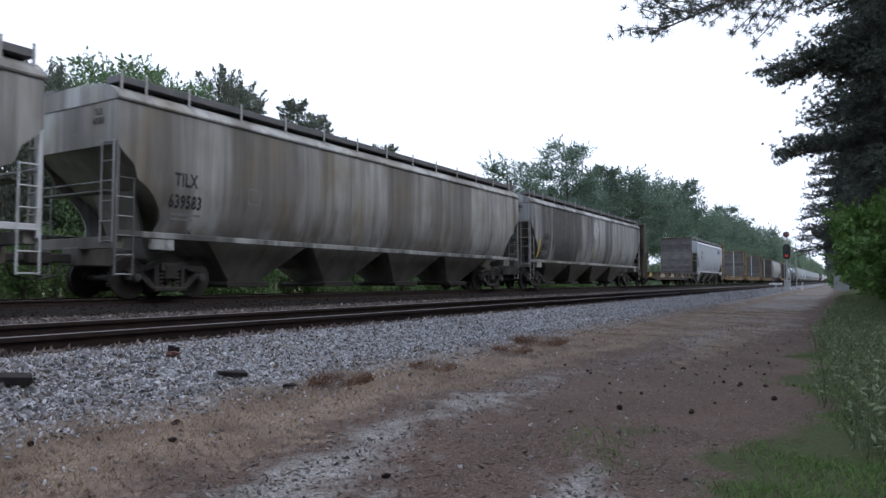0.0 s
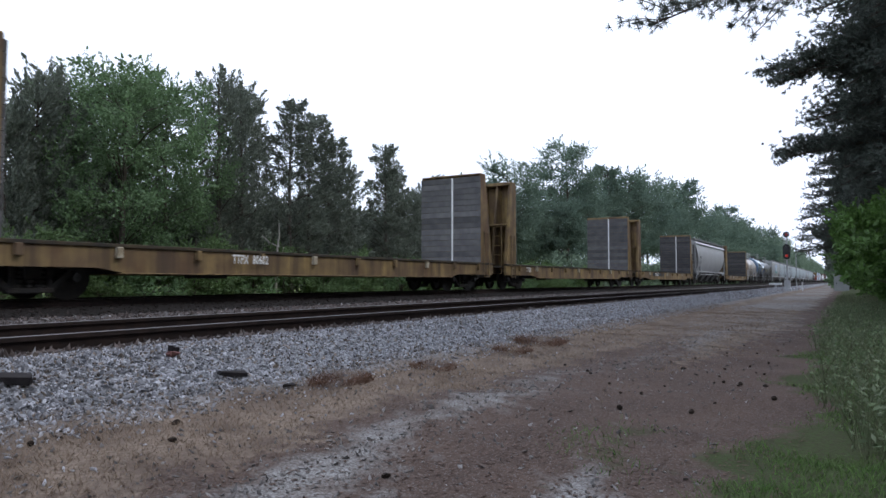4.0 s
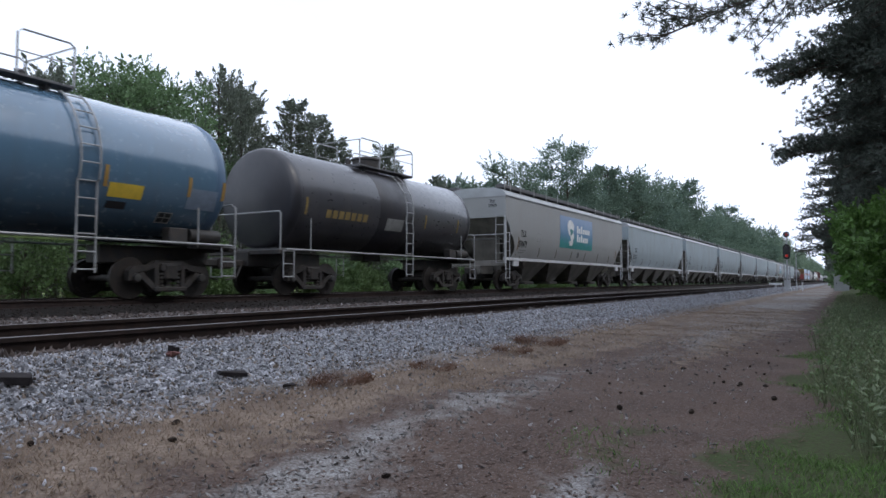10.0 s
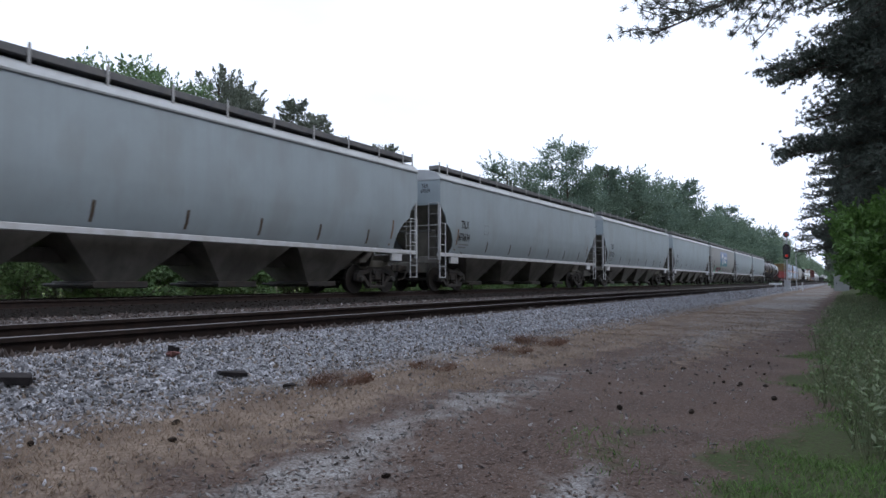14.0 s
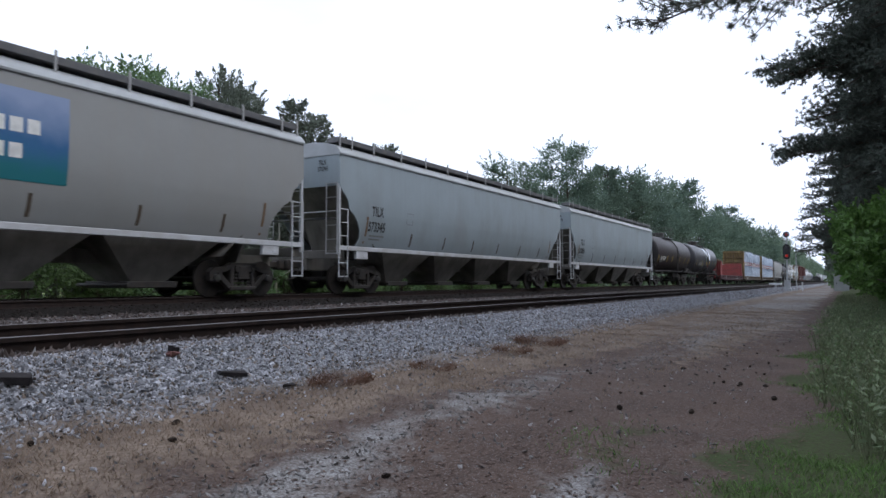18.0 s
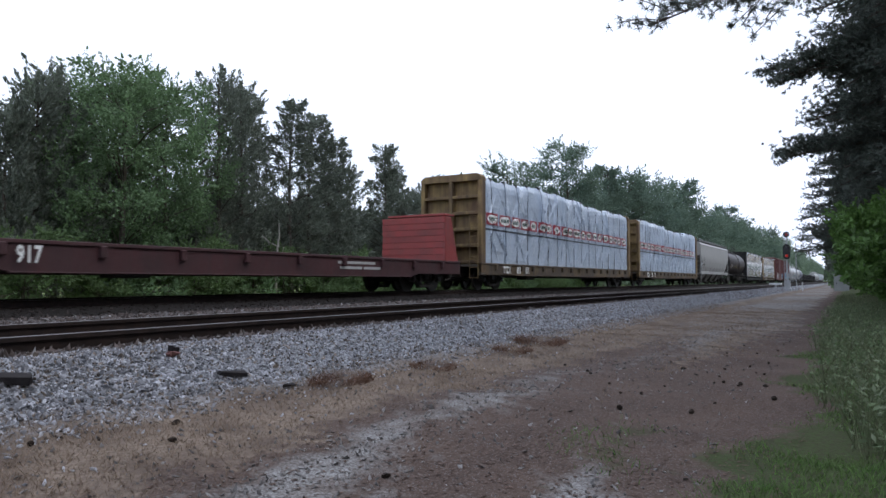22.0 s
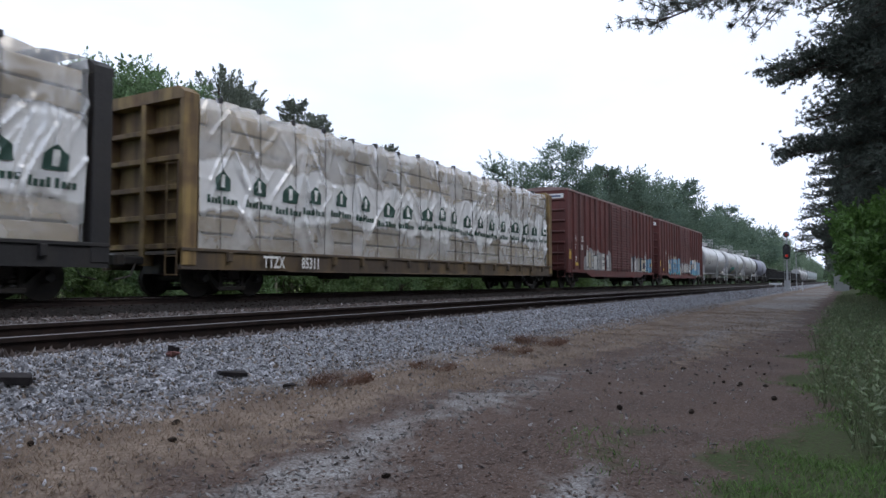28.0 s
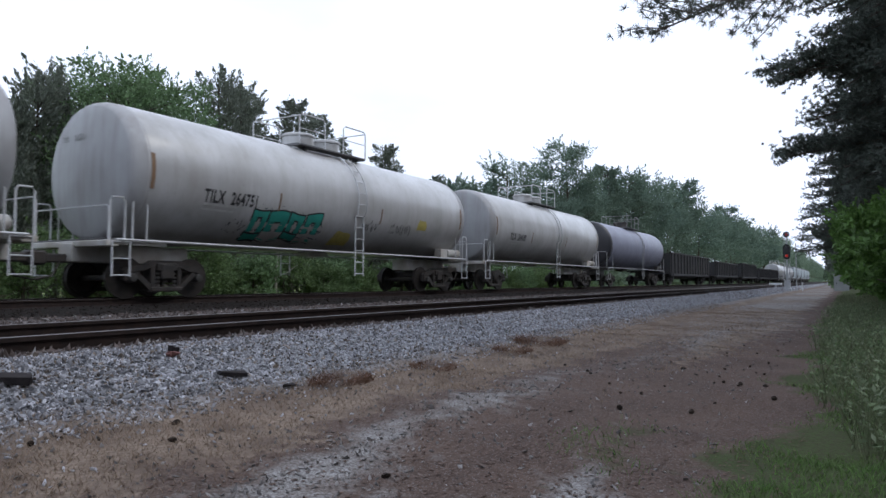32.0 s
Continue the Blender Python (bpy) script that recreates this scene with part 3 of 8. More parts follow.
    for x, d in ((0.0, 0), (L, 180)):
        at = pose(x, 0, 0, 0, 0, d)
        if style == "round":
            def round_end():
                g, vs, fs = Geo(), [], []
                for z, c_ in CUT_ROUND:
                    h = round_half(z) - 0.02
                    vs += [(c_ + 0.02 - 0.25 * (1 - abs(y)) * (z < 3.9), y * h, z) for y in (-1, -0.6, -0.2, 0.2, 0.6, 1)]
                for k in range(len(CUT_ROUND) - 1):
                    for j in range(5):
                        fs.append((k * 6 + j, k * 6 + j + 1, k * 6 + j + 7, k * 6 + j + 6))
                return g.add(vs, fs)
            part("slope_sheet", ("round_end", round_end), "hopper_smooth_end", car, at=at)
        else:
            part("slope_sheet", ("slope", lambda: Geo().hexa([(2.6, -1.3, 1.05), (2.65, -1.3, 1.0), (2.65, 1.3, 1.0), (2.6, 1.3, 1.05), (0.05, -1.5, 3.32), (0.12, -1.5, 3.32), (0.12, 1.5, 3.32), (0.05, 1.5, 3.32)])), bay, car, at=at)
        part("end_bulkhead", ("end_bulk", lambda: Geo().hexa([(1.45, -0.6, 0.9), (1.55, -0.6, 0.9), (1.55, 0.6, 0.9), (1.45, 0.6, 0.9), (0.95, -0.75, 2.45), (1.02, -0.75, 2.45), (1.02, 0.75, 2.45), (0.95, 0.75, 2.45)])), bay, car, at=at)
        part("end_sill", ("end_sill", lambda: Geo().bbox(0.0, 0.25, -1.45, 1.45, 1.08, 1.33, 0.01).bbox(-0.05, 1.3, -0.28, 0.28, 0.72, 1.12, 0.02)), bay, car, at=at)
        coupler(car, x, -1 if d == 0 else 1)
        if lite:
            continue
        part("brake_platform", ("platform", lambda: Geo().bbox(0.02, 0.36, -1.2, 1.2, 2.30, 2.34, 0.005)), "board_steel", car, at=at)
        part("cross_rail", ("cross_rail", lambda: Geo().tube([(0.02, -1.52, 2.52), (0.02, 1.52, 2.52)], 0.022, 5)), sill, car, at=at)
        for sy in (-1, 1):
            ladder(car, x if d == 0 else x - 0.42, sy * 1.56, 0.50, 2.62, 0.42, sill)
            part("corner_post", ("cpost", lambda: Geo().box(0.0, 0.07, -0.035, 0.035, 1.2, 3.35)), sill, car, at=pose(x if d == 0 else x - 0.07, sy * 1.53, 0))
        ladder(car, x - 0.03 if d == 0 else x + 0.03, -1.50, 1.2, 3.4, 0.42, "board_post", along="y", joined=d != 0)
    part("center_sill", ("csill_%.1f" % L, lambda: Geo().bbox(0.4, L - 0.4, -0.2, 0.2, 0.78, 1.1, 0.02)), bay, car)
    x0, x1 = 2.55, L - 2.55
    w = (x1 - x0) / bays
    for i in range(bays):
        bb = part("discharge_bay", (f"bay_{w:.2f}", lambda: Geo().hexa([(0.36 * w, -0.62, 0.38), (0.64 * w, -0.62, 0.38), (0.64 * w, 0.62, 0.38), (0.36 * w, 0.62, 0.38), (0.02, -1.30, 1.46), (w - 0.02, -1.30, 1.46), (w - 0.02, 1.30, 1.46), (0.02, 1.30, 1.46)])), bay, car, at=pose(x0 + i * w, 0, 0))
        part("outlet_gate", (f"gate_{w:.2f}", lambda: Geo().bbox(0.30 * w, 0.70 * w, -0.80, 0.80, 0.22, 0.38, 0.02).turn([(-0.95, 0.04), (0.95, 0.04)], 8, "y", (0.28 * w, 0, 0.30))), "steel_dark", bb)
    if style == "round":
        part("train_line", (f"line_{L:.1f}", lambda: Geo().tube([(3.4, -1.38, 1.0), (3.6, -1.40, 1.12), (L - 3.6, -1.40, 1.12), (L - 3.4, -1.38, 1.0)], 0.06, 8)), body, car)
        part("brake_reservoir", Geo().bbox(2.75, 3.05, -1.52, -1.36, 1.25, 2.0, 0.02), sill, car)
    for x in (1.75, L - 1.75):
        truck(car, x)
    if ticks:
        for k, x in enumerate([1.42] + list(np.arange(4.1, L - 2, 2.35)) + [L - 1.5]):
            z1 = 2.45 if k == 0 or x > L - 2 else 2.05
            decal(car, "reflector_strip", x, x + 0.08, 1.60, z1, half, ticks if k < 1 or x > L - 2 else "tick_dark", 0.007, nz=3)
    if marks:
        lettering(car, marks[0], mark_x, marks_z[0], 0.31, half)
        lettering(car, marks[1], mark_x - 0.13, marks_z[1], 0.31, half)
        for k in range(2):
            decal(car, "stencil_line", mark_x, mark_x + 0.8 - 0.2 * k, marks_z[1] - 0.17 - 0.11 * k, marks_z[1] - 0.12 - 0.11 * k, half, "stencil_grey", 0.006, nz=1)
        if style != "round":
            end_lettering(car, marks[0], -0.75, 3.98, 0.14)
            end_lettering(car, marks[1], -0.70, 3.78, 0.14)
            end_lettering(car, "- - - - -", 0.1, 3.6, 0.10, name="stencil_grey")
        fr = Geo()
        vs_ = []
        for a_, b2, c_, d2 in ((3.7, 4.1, 2.35, 2.37), (3.7, 4.1, 2.73, 2.75), (3.7, 3.72, 2.37, 2.73), (4.08, 4.1, 2.37, 2.73)):
            fr.add([(a_, -half(c_) - 0.006, c_), (b2, -half(c_) - 0.006, c_), (b2, -half(d2) - 0.006, d2), (a_, -half(d2) - 0.006, d2)], [(0, 1, 2, 3)])
        part("stencil_frame", fr, "stencil_grey", car)
    return car


def poster(car, x0, x1, z0, z1, name):
    """A printed panel: sky blue fading to teal, a pale round figure with a dark bite, and two rows of pale bars."""
    pn = decal(car, "poster", x0, x1, z0, z1, hop_half, name, 0.007, label="blue and teal printed poster", nz=10)
    w, h = x1 - x0, z1 - z0

    def blob(cx, cz, rx, rz, wob, lift, material_name, part_name, label=""):
        pts = []
        for j in range(26):
            a = 2 * math.pi * j / 26
            r = 1 + wob * math.sin(3 * a + 0.6) + 0.5 * wob * math.sin(5 * a)
            pts.append((x0 + (cx + rx * r * math.cos(a)) * w, z0 + (cz + rz * r * math.sin(a)) * h))
        part(part_name, Geo().add([(x, -hop_half(z) - lift, z) for x, z in pts], [tuple(range(26))]), material_name, car, label)
    blob(0.30, 0.66, 0.095, 0.25, 0.06, 0.013, "letter_white", "emblem", "white round emblem shape")
    blob(0.335, 0.34, 0.05, 0.22, 0.22, 0.013, "letter_white", "emblem")
    blob(0.315, 0.53, 0.045, 0.10, 0.20, 0.019, "poster_teal", "emblem_bite")
    blob(0.31, 0.17, 0.058, 0.085, 0.10, 0.019, "letter_white", "emblem_foot")
    for x, c, z in ((0.49, 7, 0.52), (0.49, 6, 0.24)):
        for k in range(c):
            xa = x0 + (x + 0.060 * k) * w
            decal(car, "letter_bar", xa, xa + 0.044 * w, z0 + z * h, z0 + (z + (0.24 if k in (0, 2) else 0.16)) * h, hop_half, "letter_white", 0.013, nz=1)
    return pn


def poster_material(name, top, mid, low, z0, z1):
    """Print that runs from sky to teal, with soft cloud."""
    m = material(name, mid, 0.45)
    nodes, links = m.node_tree.nodes, m.node_tree.links
    co, sep, mr, ramp = nodes.new("ShaderNodeTexCoord"), nodes.new("ShaderNodeSeparateXYZ"), nodes.new("ShaderNodeMapRange"), nodes.new("ShaderNodeValToRGB")
    n, add = nodes.new("ShaderNodeTexNoise"), nodes.new("ShaderNodeMath")
    n.inputs["Scale"].default_value, n.inputs["Detail"].default_value = 1.4, 4.0
    add.operation, add.inputs[1].default_value = "MULTIPLY_ADD", 0.55
    links.new(co.outputs["Object"], sep.inputs[0])
    links.new(co.outputs["Object"], n.inputs["Vector"])
    mr.inputs["From Min"].default_value, mr.inputs["From Max"].default_value = z0, z1
    mr.inputs["To Min"].default_value, mr.inputs["To Max"].default_value = -0.27, 0.73
    links.new(sep.outputs["Z"], mr.inputs["Value"])
    links.new(n.outputs["Fac"], add.inputs[0])
    links.new(mr.outputs["Result"], add.inputs[2])
    el = ramp.color_ramp.elements
    el[0].position, el[0].color = 0.12, (*low, 1)
    el[1].position, el[1].color = 0.95, (*top, 1)
    el.new(0.45).color = (*mid, 1)
    links.new(add.outputs[0], ramp.inputs[0])
    links.new(ramp.outputs[0], nodes["Principled BSDF"].inputs["Base Color"])
    return m


mat("bearing_steel", (0.07, 0.068, 0.066), 0.5, 0.4, (0.04, 0.036, 0.033), 9.0, 0.6)
# Brown-grey for bays and slope sheets, with underside shade put into the colour.
mat("bay_brown", (0.215, 0.200, 0.180), 0.8, 0.0, (0.130, 0.118, 0.104), 1.5, 0.8, 0.3)
mat("board_post", (0.33, 0.33, 0.33), 0.6, 0.0, (0.22, 0.21, 0.2), 3.0, 0.6)
mat("tick_dark", (0.085, 0.062, 0.042), 0.7)
mat("tick_rust", (0.19, 0.115, 0.065), 0.7)
mat("stencil_grey", (0.22, 0.22, 0.215), 0.7)

# positions of the cars' leading ends along the track at 0 s
CARS = []
def place(car, s):
    car.matrix_basis = pose(s, Y_TRAIN, Z_TRAIN)
    CARS.append((car, s))
    return car

M["poster_blue"] = poster_material("poster_blue", (0.26, 0.33, 0.50), (0.035, 0.13, 0.29), (0.02, 0.17, 0.20), 2.25, 3.98)
M["poster_faded"] = poster_material("poster_faded", (0.27, 0.36, 0.52), (0.12, 0.24, 0.38), (0.03, 0.23, 0.22), 2.2, 3.95)
mat("poster_teal", (0.06, 0.20, 0.20), 0.5, 0.0, (0.10, 0.28, 0.26), 1.5, 0.7)


mat("graffiti_glow", (0.12, 0.36, 0.26), 0.5)


def spray(car, x0, x1, z0, z1, half2, name, seed=0, lift=0.008, label="", step=0.09):
    """A sprayed patch with an uneven rim; half2(x, z): the side's half width there."""
    r = random.Random(seed)
    ph = [r.uniform(0, 6) for _ in range(4)]
    n = int((x1 - x0) / step)
    vs, fs = [], []
    for i in range(n + 1):
        x = x0 + (x1 - x0) * i / n
        u = i / n
        rim = min(1.0, 9 * u, 9 * (1 - u))
        hi = z1 - (z1 - z0) * 0.22 * (0.5 + 0.5 * math.sin(2.4 * x + ph[0]) * math.sin(1.1 * x + ph[1])) - (z1 - z0) * 0.06 * abs(math.sin(7 * x + ph[2]))
        hi = z0 + (hi - z0) * (0.55 + 0.45 * rim)
        lo = z0 + (z1 - z0) * 0.05 * abs(math.sin(4 * x + ph[3]))
        for k in range(7):
            z = lo + (hi - lo) * k / 6
            vs.append((x, -half2(x, z) - lift, z))
    for i in range(n):
        for k in range(6):
            a = i * 7 + k
            fs.append((a, a + 7, a + 8, a + 1))
    me = bpy.data.meshes.new("graffiti")
    me.from_pydata(vs, [], fs)
    return part("graffiti", me, name, car, label)


SPRAY = {"spray_white": (0.58, 0.58, 0.56), "spray_blue": (0.16, 0.33, 0.47), "spray_dark": (0.035, 0.06, 0.085), "spray_cream": (0.47, 0.42, 0.33), "spray_sky": (0.33, 0.47, 0.56), "spray_grey": (0.36, 0.35, 0.345), "spray_mint": (0.04, 0.34, 0.28), "spray_maroon": (0.16, 0.045, 0.06), "spray_plum": (0.11, 0.035, 0.05), "spray_rose": (0.46, 0.30, 0.31), "spray_lav": (0.30, 0.31, 0.44), "spray_sea": (0.10, 0.36, 0.43), "spray_steel": (0.09, 0.20, 0.31)}
for nm_, c_ in SPRAY.items():
    mat(nm_, c_, 0.6, 0.0, tuple(v * 0.75 for v in c_), 3.0, 0.7, 0.25, tuple(0.5 * v + 0.05 for v in c_), spec=0.3)


def painted(car, poly, skin, material_name, lift, label="", step=0.10):
    """A painted patch: the strip between two edges, laid on the side. poly(x) gives (low, high)."""
    x0, x1, edge = poly
    k = max(2, int((x1 - x0) / step))
    vs, fs = [], []
    for i in range(k + 1):
        x = x0 + (x1 - x0) * i / k
        lo, hi = edge(x)
        for j in range(4):
            z = lo + (hi - lo) * j / 3
            vs.append((x, -skin(x, z) - lift, z))
    for i in range(k):
        for j in range(3):
            a = i * 4 + j
            fs.append((a, a + 4, a + 5, a + 1))
    me = bpy.data.meshes.new("graffiti")
    me.from_pydata(vs, [], fs)
    return part("graffiti", me, material_name, car, label)


def scribble(car, x, z, h, strokes, skin, material_name, seed):
    """A sprayed tag of thin looping strokes."""
    r = random.Random(seed)
    pts, vs, fs = [], [], []
    for k in range(strokes):
        pts += [(x + 0.13 * k + r.uniform(-0.05, 0.05), z + r.uniform(0, 0.2) * h), (x + 0.13 * k + r.uniform(0.02, 0.12), z + r.uniform(0.6, 1.0) * h)]
    for k in range(len(pts) - 1):
        (xa, za), (xb, zb) = pts[k], pts[k + 1]
        ln = math.hypot(xb - xa, zb - za) + 1e-6
        nx, nz = -(zb - za) / ln * 0.012, (xb - xa) / ln * 0.012
        vs += [(px, -skin(px, pz) - 0.012 - 0.0005 * k, pz) for px, pz in ((xa - nx, za - nz), (xb - nx, zb - nz), (xb + nx, zb + nz), (xa + nx, za + nz))]
        fs.append(tuple(range(4 * k, 4 * k + 4)))
    me = bpy.data.meshes.new("graffiti")
    me.from_pydata(vs, [], fs)
    return part("graffiti", me, material_name, car, "thin dark sprayed tag")


def piece(car, x0, x1, z0, z1, skin, fills, back, outline, seed, low=None):
    """A row of sprayed block letters: a ragged pale cloud, letters with an outline, and a coloured foot."""
    r = random.Random(seed)
    peaks = [(r.uniform(x0, x1), r.uniform(0.12, 0.45), r.uniform(0.3, 1.0)) for _ in range(int((x1 - x0) * 4))]
    h = z1 - z0

    def cloud(x):
        top = z0 + 0.62 * h
        for c, w, a in peaks:
            top = max(top, z0 + 0.62 * h + 0.38 * h * a * (1 - min(1.0, abs(x - c) / w)))
        e = min(1.0, 6 * (x - x0 + 0.03), 6 * (x1 - x + 0.03))
        return z0 + 0.03 * h * abs(math.sin(5 * x)), z0 + (top - z0) * (0.4 + 0.6 * e)
    painted(car, (x0, x1, cloud), skin, back, 0.005, "ragged pale spray paint along the foot of the wall", 0.05)
    if low:
        painted(car, (x0 + 0.1, x1 - 0.1, lambda x: (z0 - 0.02, z0 + h * (0.20 + 0.06 * math.sin(2.2 * x + seed)))), skin, low, 0.008)
    x = x0 + 0.15
    while x < x1 - 0.55:
        w = min(r.uniform(0.55, 0.8) * (0.45 + 0.45 * h), x1 - 0.15 - x)
        zb, zt = z0 + r.uniform(0.06, 0.16) * h, z0 + r.uniform(0.66, 0.82) * h
        f = r.choice(fills)
        kind = r.randrange(4)
        t = w * 0.34
        lean = r.uniform(-0.10, 0.14)
        strokes = [(x, x + t, zb, zt), (x + w - t, x + w, zb, zt)]
        if kind == 0:
            strokes += [(x, x + w, zt - 0.30 * (zt - zb), zt)]
        elif kind == 1:
            strokes = [(x, x + t, zb, zt), (x, x + w, zb, zb + 0.27 * (zt - zb)), (x, x + w * 0.85, zb + 0.40 * (zt - zb), zb + 0.62 * (zt - zb)), (x, x + w, zt - 0.25 * (zt - zb), zt)]
        elif kind == 2:
            strokes += [(x, x + w, zb + 0.36 * (zt - zb), zb + 0.62 * (zt - zb))]
        else:
            strokes += [(x, x + w, zt - 0.27 * (zt - zb), zt), (x, x + w, zb, zb + 0.25 * (zt - zb))]
        bulge = lambda a, b, c, d, o: (a - o, b + o, lambda q: (c - o + 0.03 * math.sin(6 * q), d + o + 0.05 * math.sin(4 * q + seed)))
        for a, b, c, d in strokes:
            painted(car, bulge(a, b, c, d, 0.045), skin, outline, 0.011)
        for n, (a, b, c, d) in enumerate(strokes):
            painted(car, bulge(a, b, c, d, 0.0), skin, f if n != 1 else fills[0], 0.016 + 0.001 * n)
        x += w + r.uniform(0.02, 0.12)

# --- tank car
def tank_half(R, zc):
    return lambda z: math.sqrt(max(0.01, R * R - (z - zc) ** 2))


def tank(label, L=15.5, R=1.50, zc=2.75, paint="tank_white", end_paint=None, frame_mat="tank_frame", marks=None, mark_x=3.0, mark_name="letter_black", domes=1, dome_x=None,
         bands=(), rail_mat="white_paint", ladder_x=None, full_sill=True, saddle=False, ticks=None, group="", mark_z=None):
    car = thing("tank_car", label, "tank car", group=group or "cars of the freight train")
    half = tank_half(R, zc)
    mid = L / 2 if dome_x is None else dome_x
    head = 0.30 * R
    dish = [(0.35 + 0.13 * (k / 7) ** 2, max(0.05, (R - 0.15) * k / 7)) for k in range(8)] + [(0.48 + (head - 0.13) * (1 - math.cos(math.pi / 2 * k / 4)), R - 0.15 + 0.15 * math.sin(math.pi / 2 * k / 4)) for k in range(1, 5)]

    def barrel():
        st = list(dish)
        st += [(0.35 + head + 0.02, R * 1.004), (L - 0.35 - head - 0.02, R * 1.004)]
        st += [(L - x, r) for x, r in st[:12][::-1]]
        return Geo().turn(st, 40, "x", (0, 0, zc))

    b = part("tank", (f"barrel_{L:.2f}_{R:.2f}", barrel), paint, car)
    for x0, x1, m_, nm in bands:
        part("band", Geo().turn([(x0, R * 1.006), (x0 + 0.01, R * 1.009), (x1 - 0.01, R * 1.009), (x1, R * 1.006)], 40, "x", (0, 0, zc)), m_, car, nm)
    # White and brown tanks: dirty heads, with end-face shade put into their colour.
    end_paint = end_paint or {"tank_white": "head_grey", "tank_brown": "head_black", "tank_beige": "head_rust"}.get(paint)
    if end_paint:
        st = [(x - 0.006, r * 1.004) for x, r in dish]
        for hx, turn_ in ((0.0, 0), (L, 180)):
            part("tank_head", (f"head_{R:.2f}", lambda: Geo().turn(st + [(st[-1][0] + 0.02, R * 1.0)], 40, "x", (0, 0, zc))), end_paint, car, at=pose(hx, 0, 0, 0, 0, turn_))
    # stub sills, end platforms and handrails
    for x, d in ((0.0, 1), (L, -1)):
        flip = 0 if d > 0 else 180
        part("stub_sill", ("stub", lambda: Geo().bbox(-0.05, 3.0, -0.26, 0.26, 0.80, 1.22, 0.02)), frame_mat, car, at=pose(x, 0, 0, 0, 0, flip))
        part("end_beam", ("tank_beam", lambda: Geo().bbox(0.0, 0.30, -1.42, 1.42, 1.12, 1.26, 0.02)), frame_mat, car, at=pose(x, 0, 0, 0, 0, flip))
        for sy in (-1, 1):
            part("platform_edge", ("tank_edge", lambda: Geo().bbox(0.302, 1.5, -0.03, 0.03, 1.16, 1.26, 0.01)), frame_mat, car, at=pose(x, sy * 1.37, 0, 0, 0, flip))
        part("end_platform", ("tank_platform", lambda: Geo().bbox(0.02, 1.1, -1.34, 1.34, 1.265, 1.30, 0.005)), "board_steel", car, at=pose(x, 0, 0, 0, 0, flip))
        if saddle:
            for sy in (-1, 1):
                part("saddle_post", (f"saddle_{R:.2f}_{zc:.2f}", lambda: Geo().bbox(1.0, 1.32, -0.13, 0.13, 1.2, zc + 0.18, 0.015).bbox(0.92, 1.46, -0.16, 0.16, zc + 0.18, zc + 0.26, 0.015)), paint, car, at=pose(x, sy * (R - 0.03), 0, 0, 0, flip))
        if rail_mat == "white_paint":
            for sy in (-1, 1):
                for px_ in (0.08, 0.62):
                    part("end_handrail", ("end_loop", lambda: Geo().tube([(0, 0, 1.2), (0, 0, 2.1), (0.05, 0, 2.18), (0.30, 0, 2.18), (0.35, 0, 2.1), (0.35, 0, 1.2)], 0.022, 6)), rail_mat, car, at=pose(x + d * px_, sy * 1.40, 0, 0, 0, flip))
            part("end_handrail", ("end_cross", lambda: Geo().tube([(0, -1.4, 1.2), (0, -1.4, 1.95), (0.02, -1.3, 2.0), (0.02, 1.3, 2.0), (0, 1.4, 1.95), (0, 1.4, 1.2)], 0.018, 5)), rail_mat, car, at=pose(x + d * 0.05, 0, 0, 0, 0, flip))
        else:
            hr = part("end_handrail", ("end_rail", lambda: Geo().tube([(0.06, -1.38, 1.2), (0.06, -1.38, 2.25), (0.10, -1.30, 2.32), (0.10, 1.30, 2.32), (0.06, 1.38, 2.25), (0.06, 1.38, 1.2)], 0.026, 6)
                  .tube([(1.25, -1.42, 1.2), (1.25, -1.42, 2.2)], 0.022, 5).tube([(1.25, 1.42, 1.2), (1.25, 1.42, 2.2)], 0.022, 5)), rail_mat, car, at=pose(x, 0, 0, 0, 0, flip))
        for sy in (-1, 1):
            ladder(car, x + (0.12 if d > 0 else -0.54), sy * 1.44, 0.48, 1.25, 0.42, rail_mat, 0.36)
        coupler(car, x, -d)
        truck(car, x + d * 1.75)
    if full_sill:
        for sy in (-1, 1):
            part("side_rail", (f"tank_side_rail_{L:.2f}", lambda: Geo().tube([(0.2, 0, 1.27), (L - 0.2, 0, 1.27)], 0.03, 6)), rail_mat, car, at=pose(0, sy * 1.45, 0))
    # dome, fittings and top platform
    top = zc + R
    for k in range(domes):
        dx = mid + (k - (domes - 1) / 2) * 1.25
        part("manway", ("manway", lambda: Geo().turn([(-0.15, 0.50), (0.36, 0.50), (0.38, 0.54), (0.43, 0.54), (0.47, 0.48), (0.50, 0.1)], 20, "z")), paint if domes > 1 else frame_mat, car, at=pose(dx, 0.0, top))
    pl = part("top_platform", ("tplat", lambda: Geo().bbox(-1.6, 1.6, -0.95, -0.55, -0.07, -0.02, 0.005).bbox(-1.6, 1.6, 0.55, 0.95, -0.07, -0.02, 0.005).bbox(-1.62, -1.56, -0.95, 0.95, -0.10, -0.02, 0.005).bbox(1.56, 1.62, -0.95, 0.95, -0.10, -0.02, 0.005)
              .box(-1.2, -1.1, -0.8, 0.8, -0.35, -0.07).box(1.1, 1.2, -0.8, 0.8, -0.35, -0.07)), "board_steel", car, at=pose(mid, 0, top))
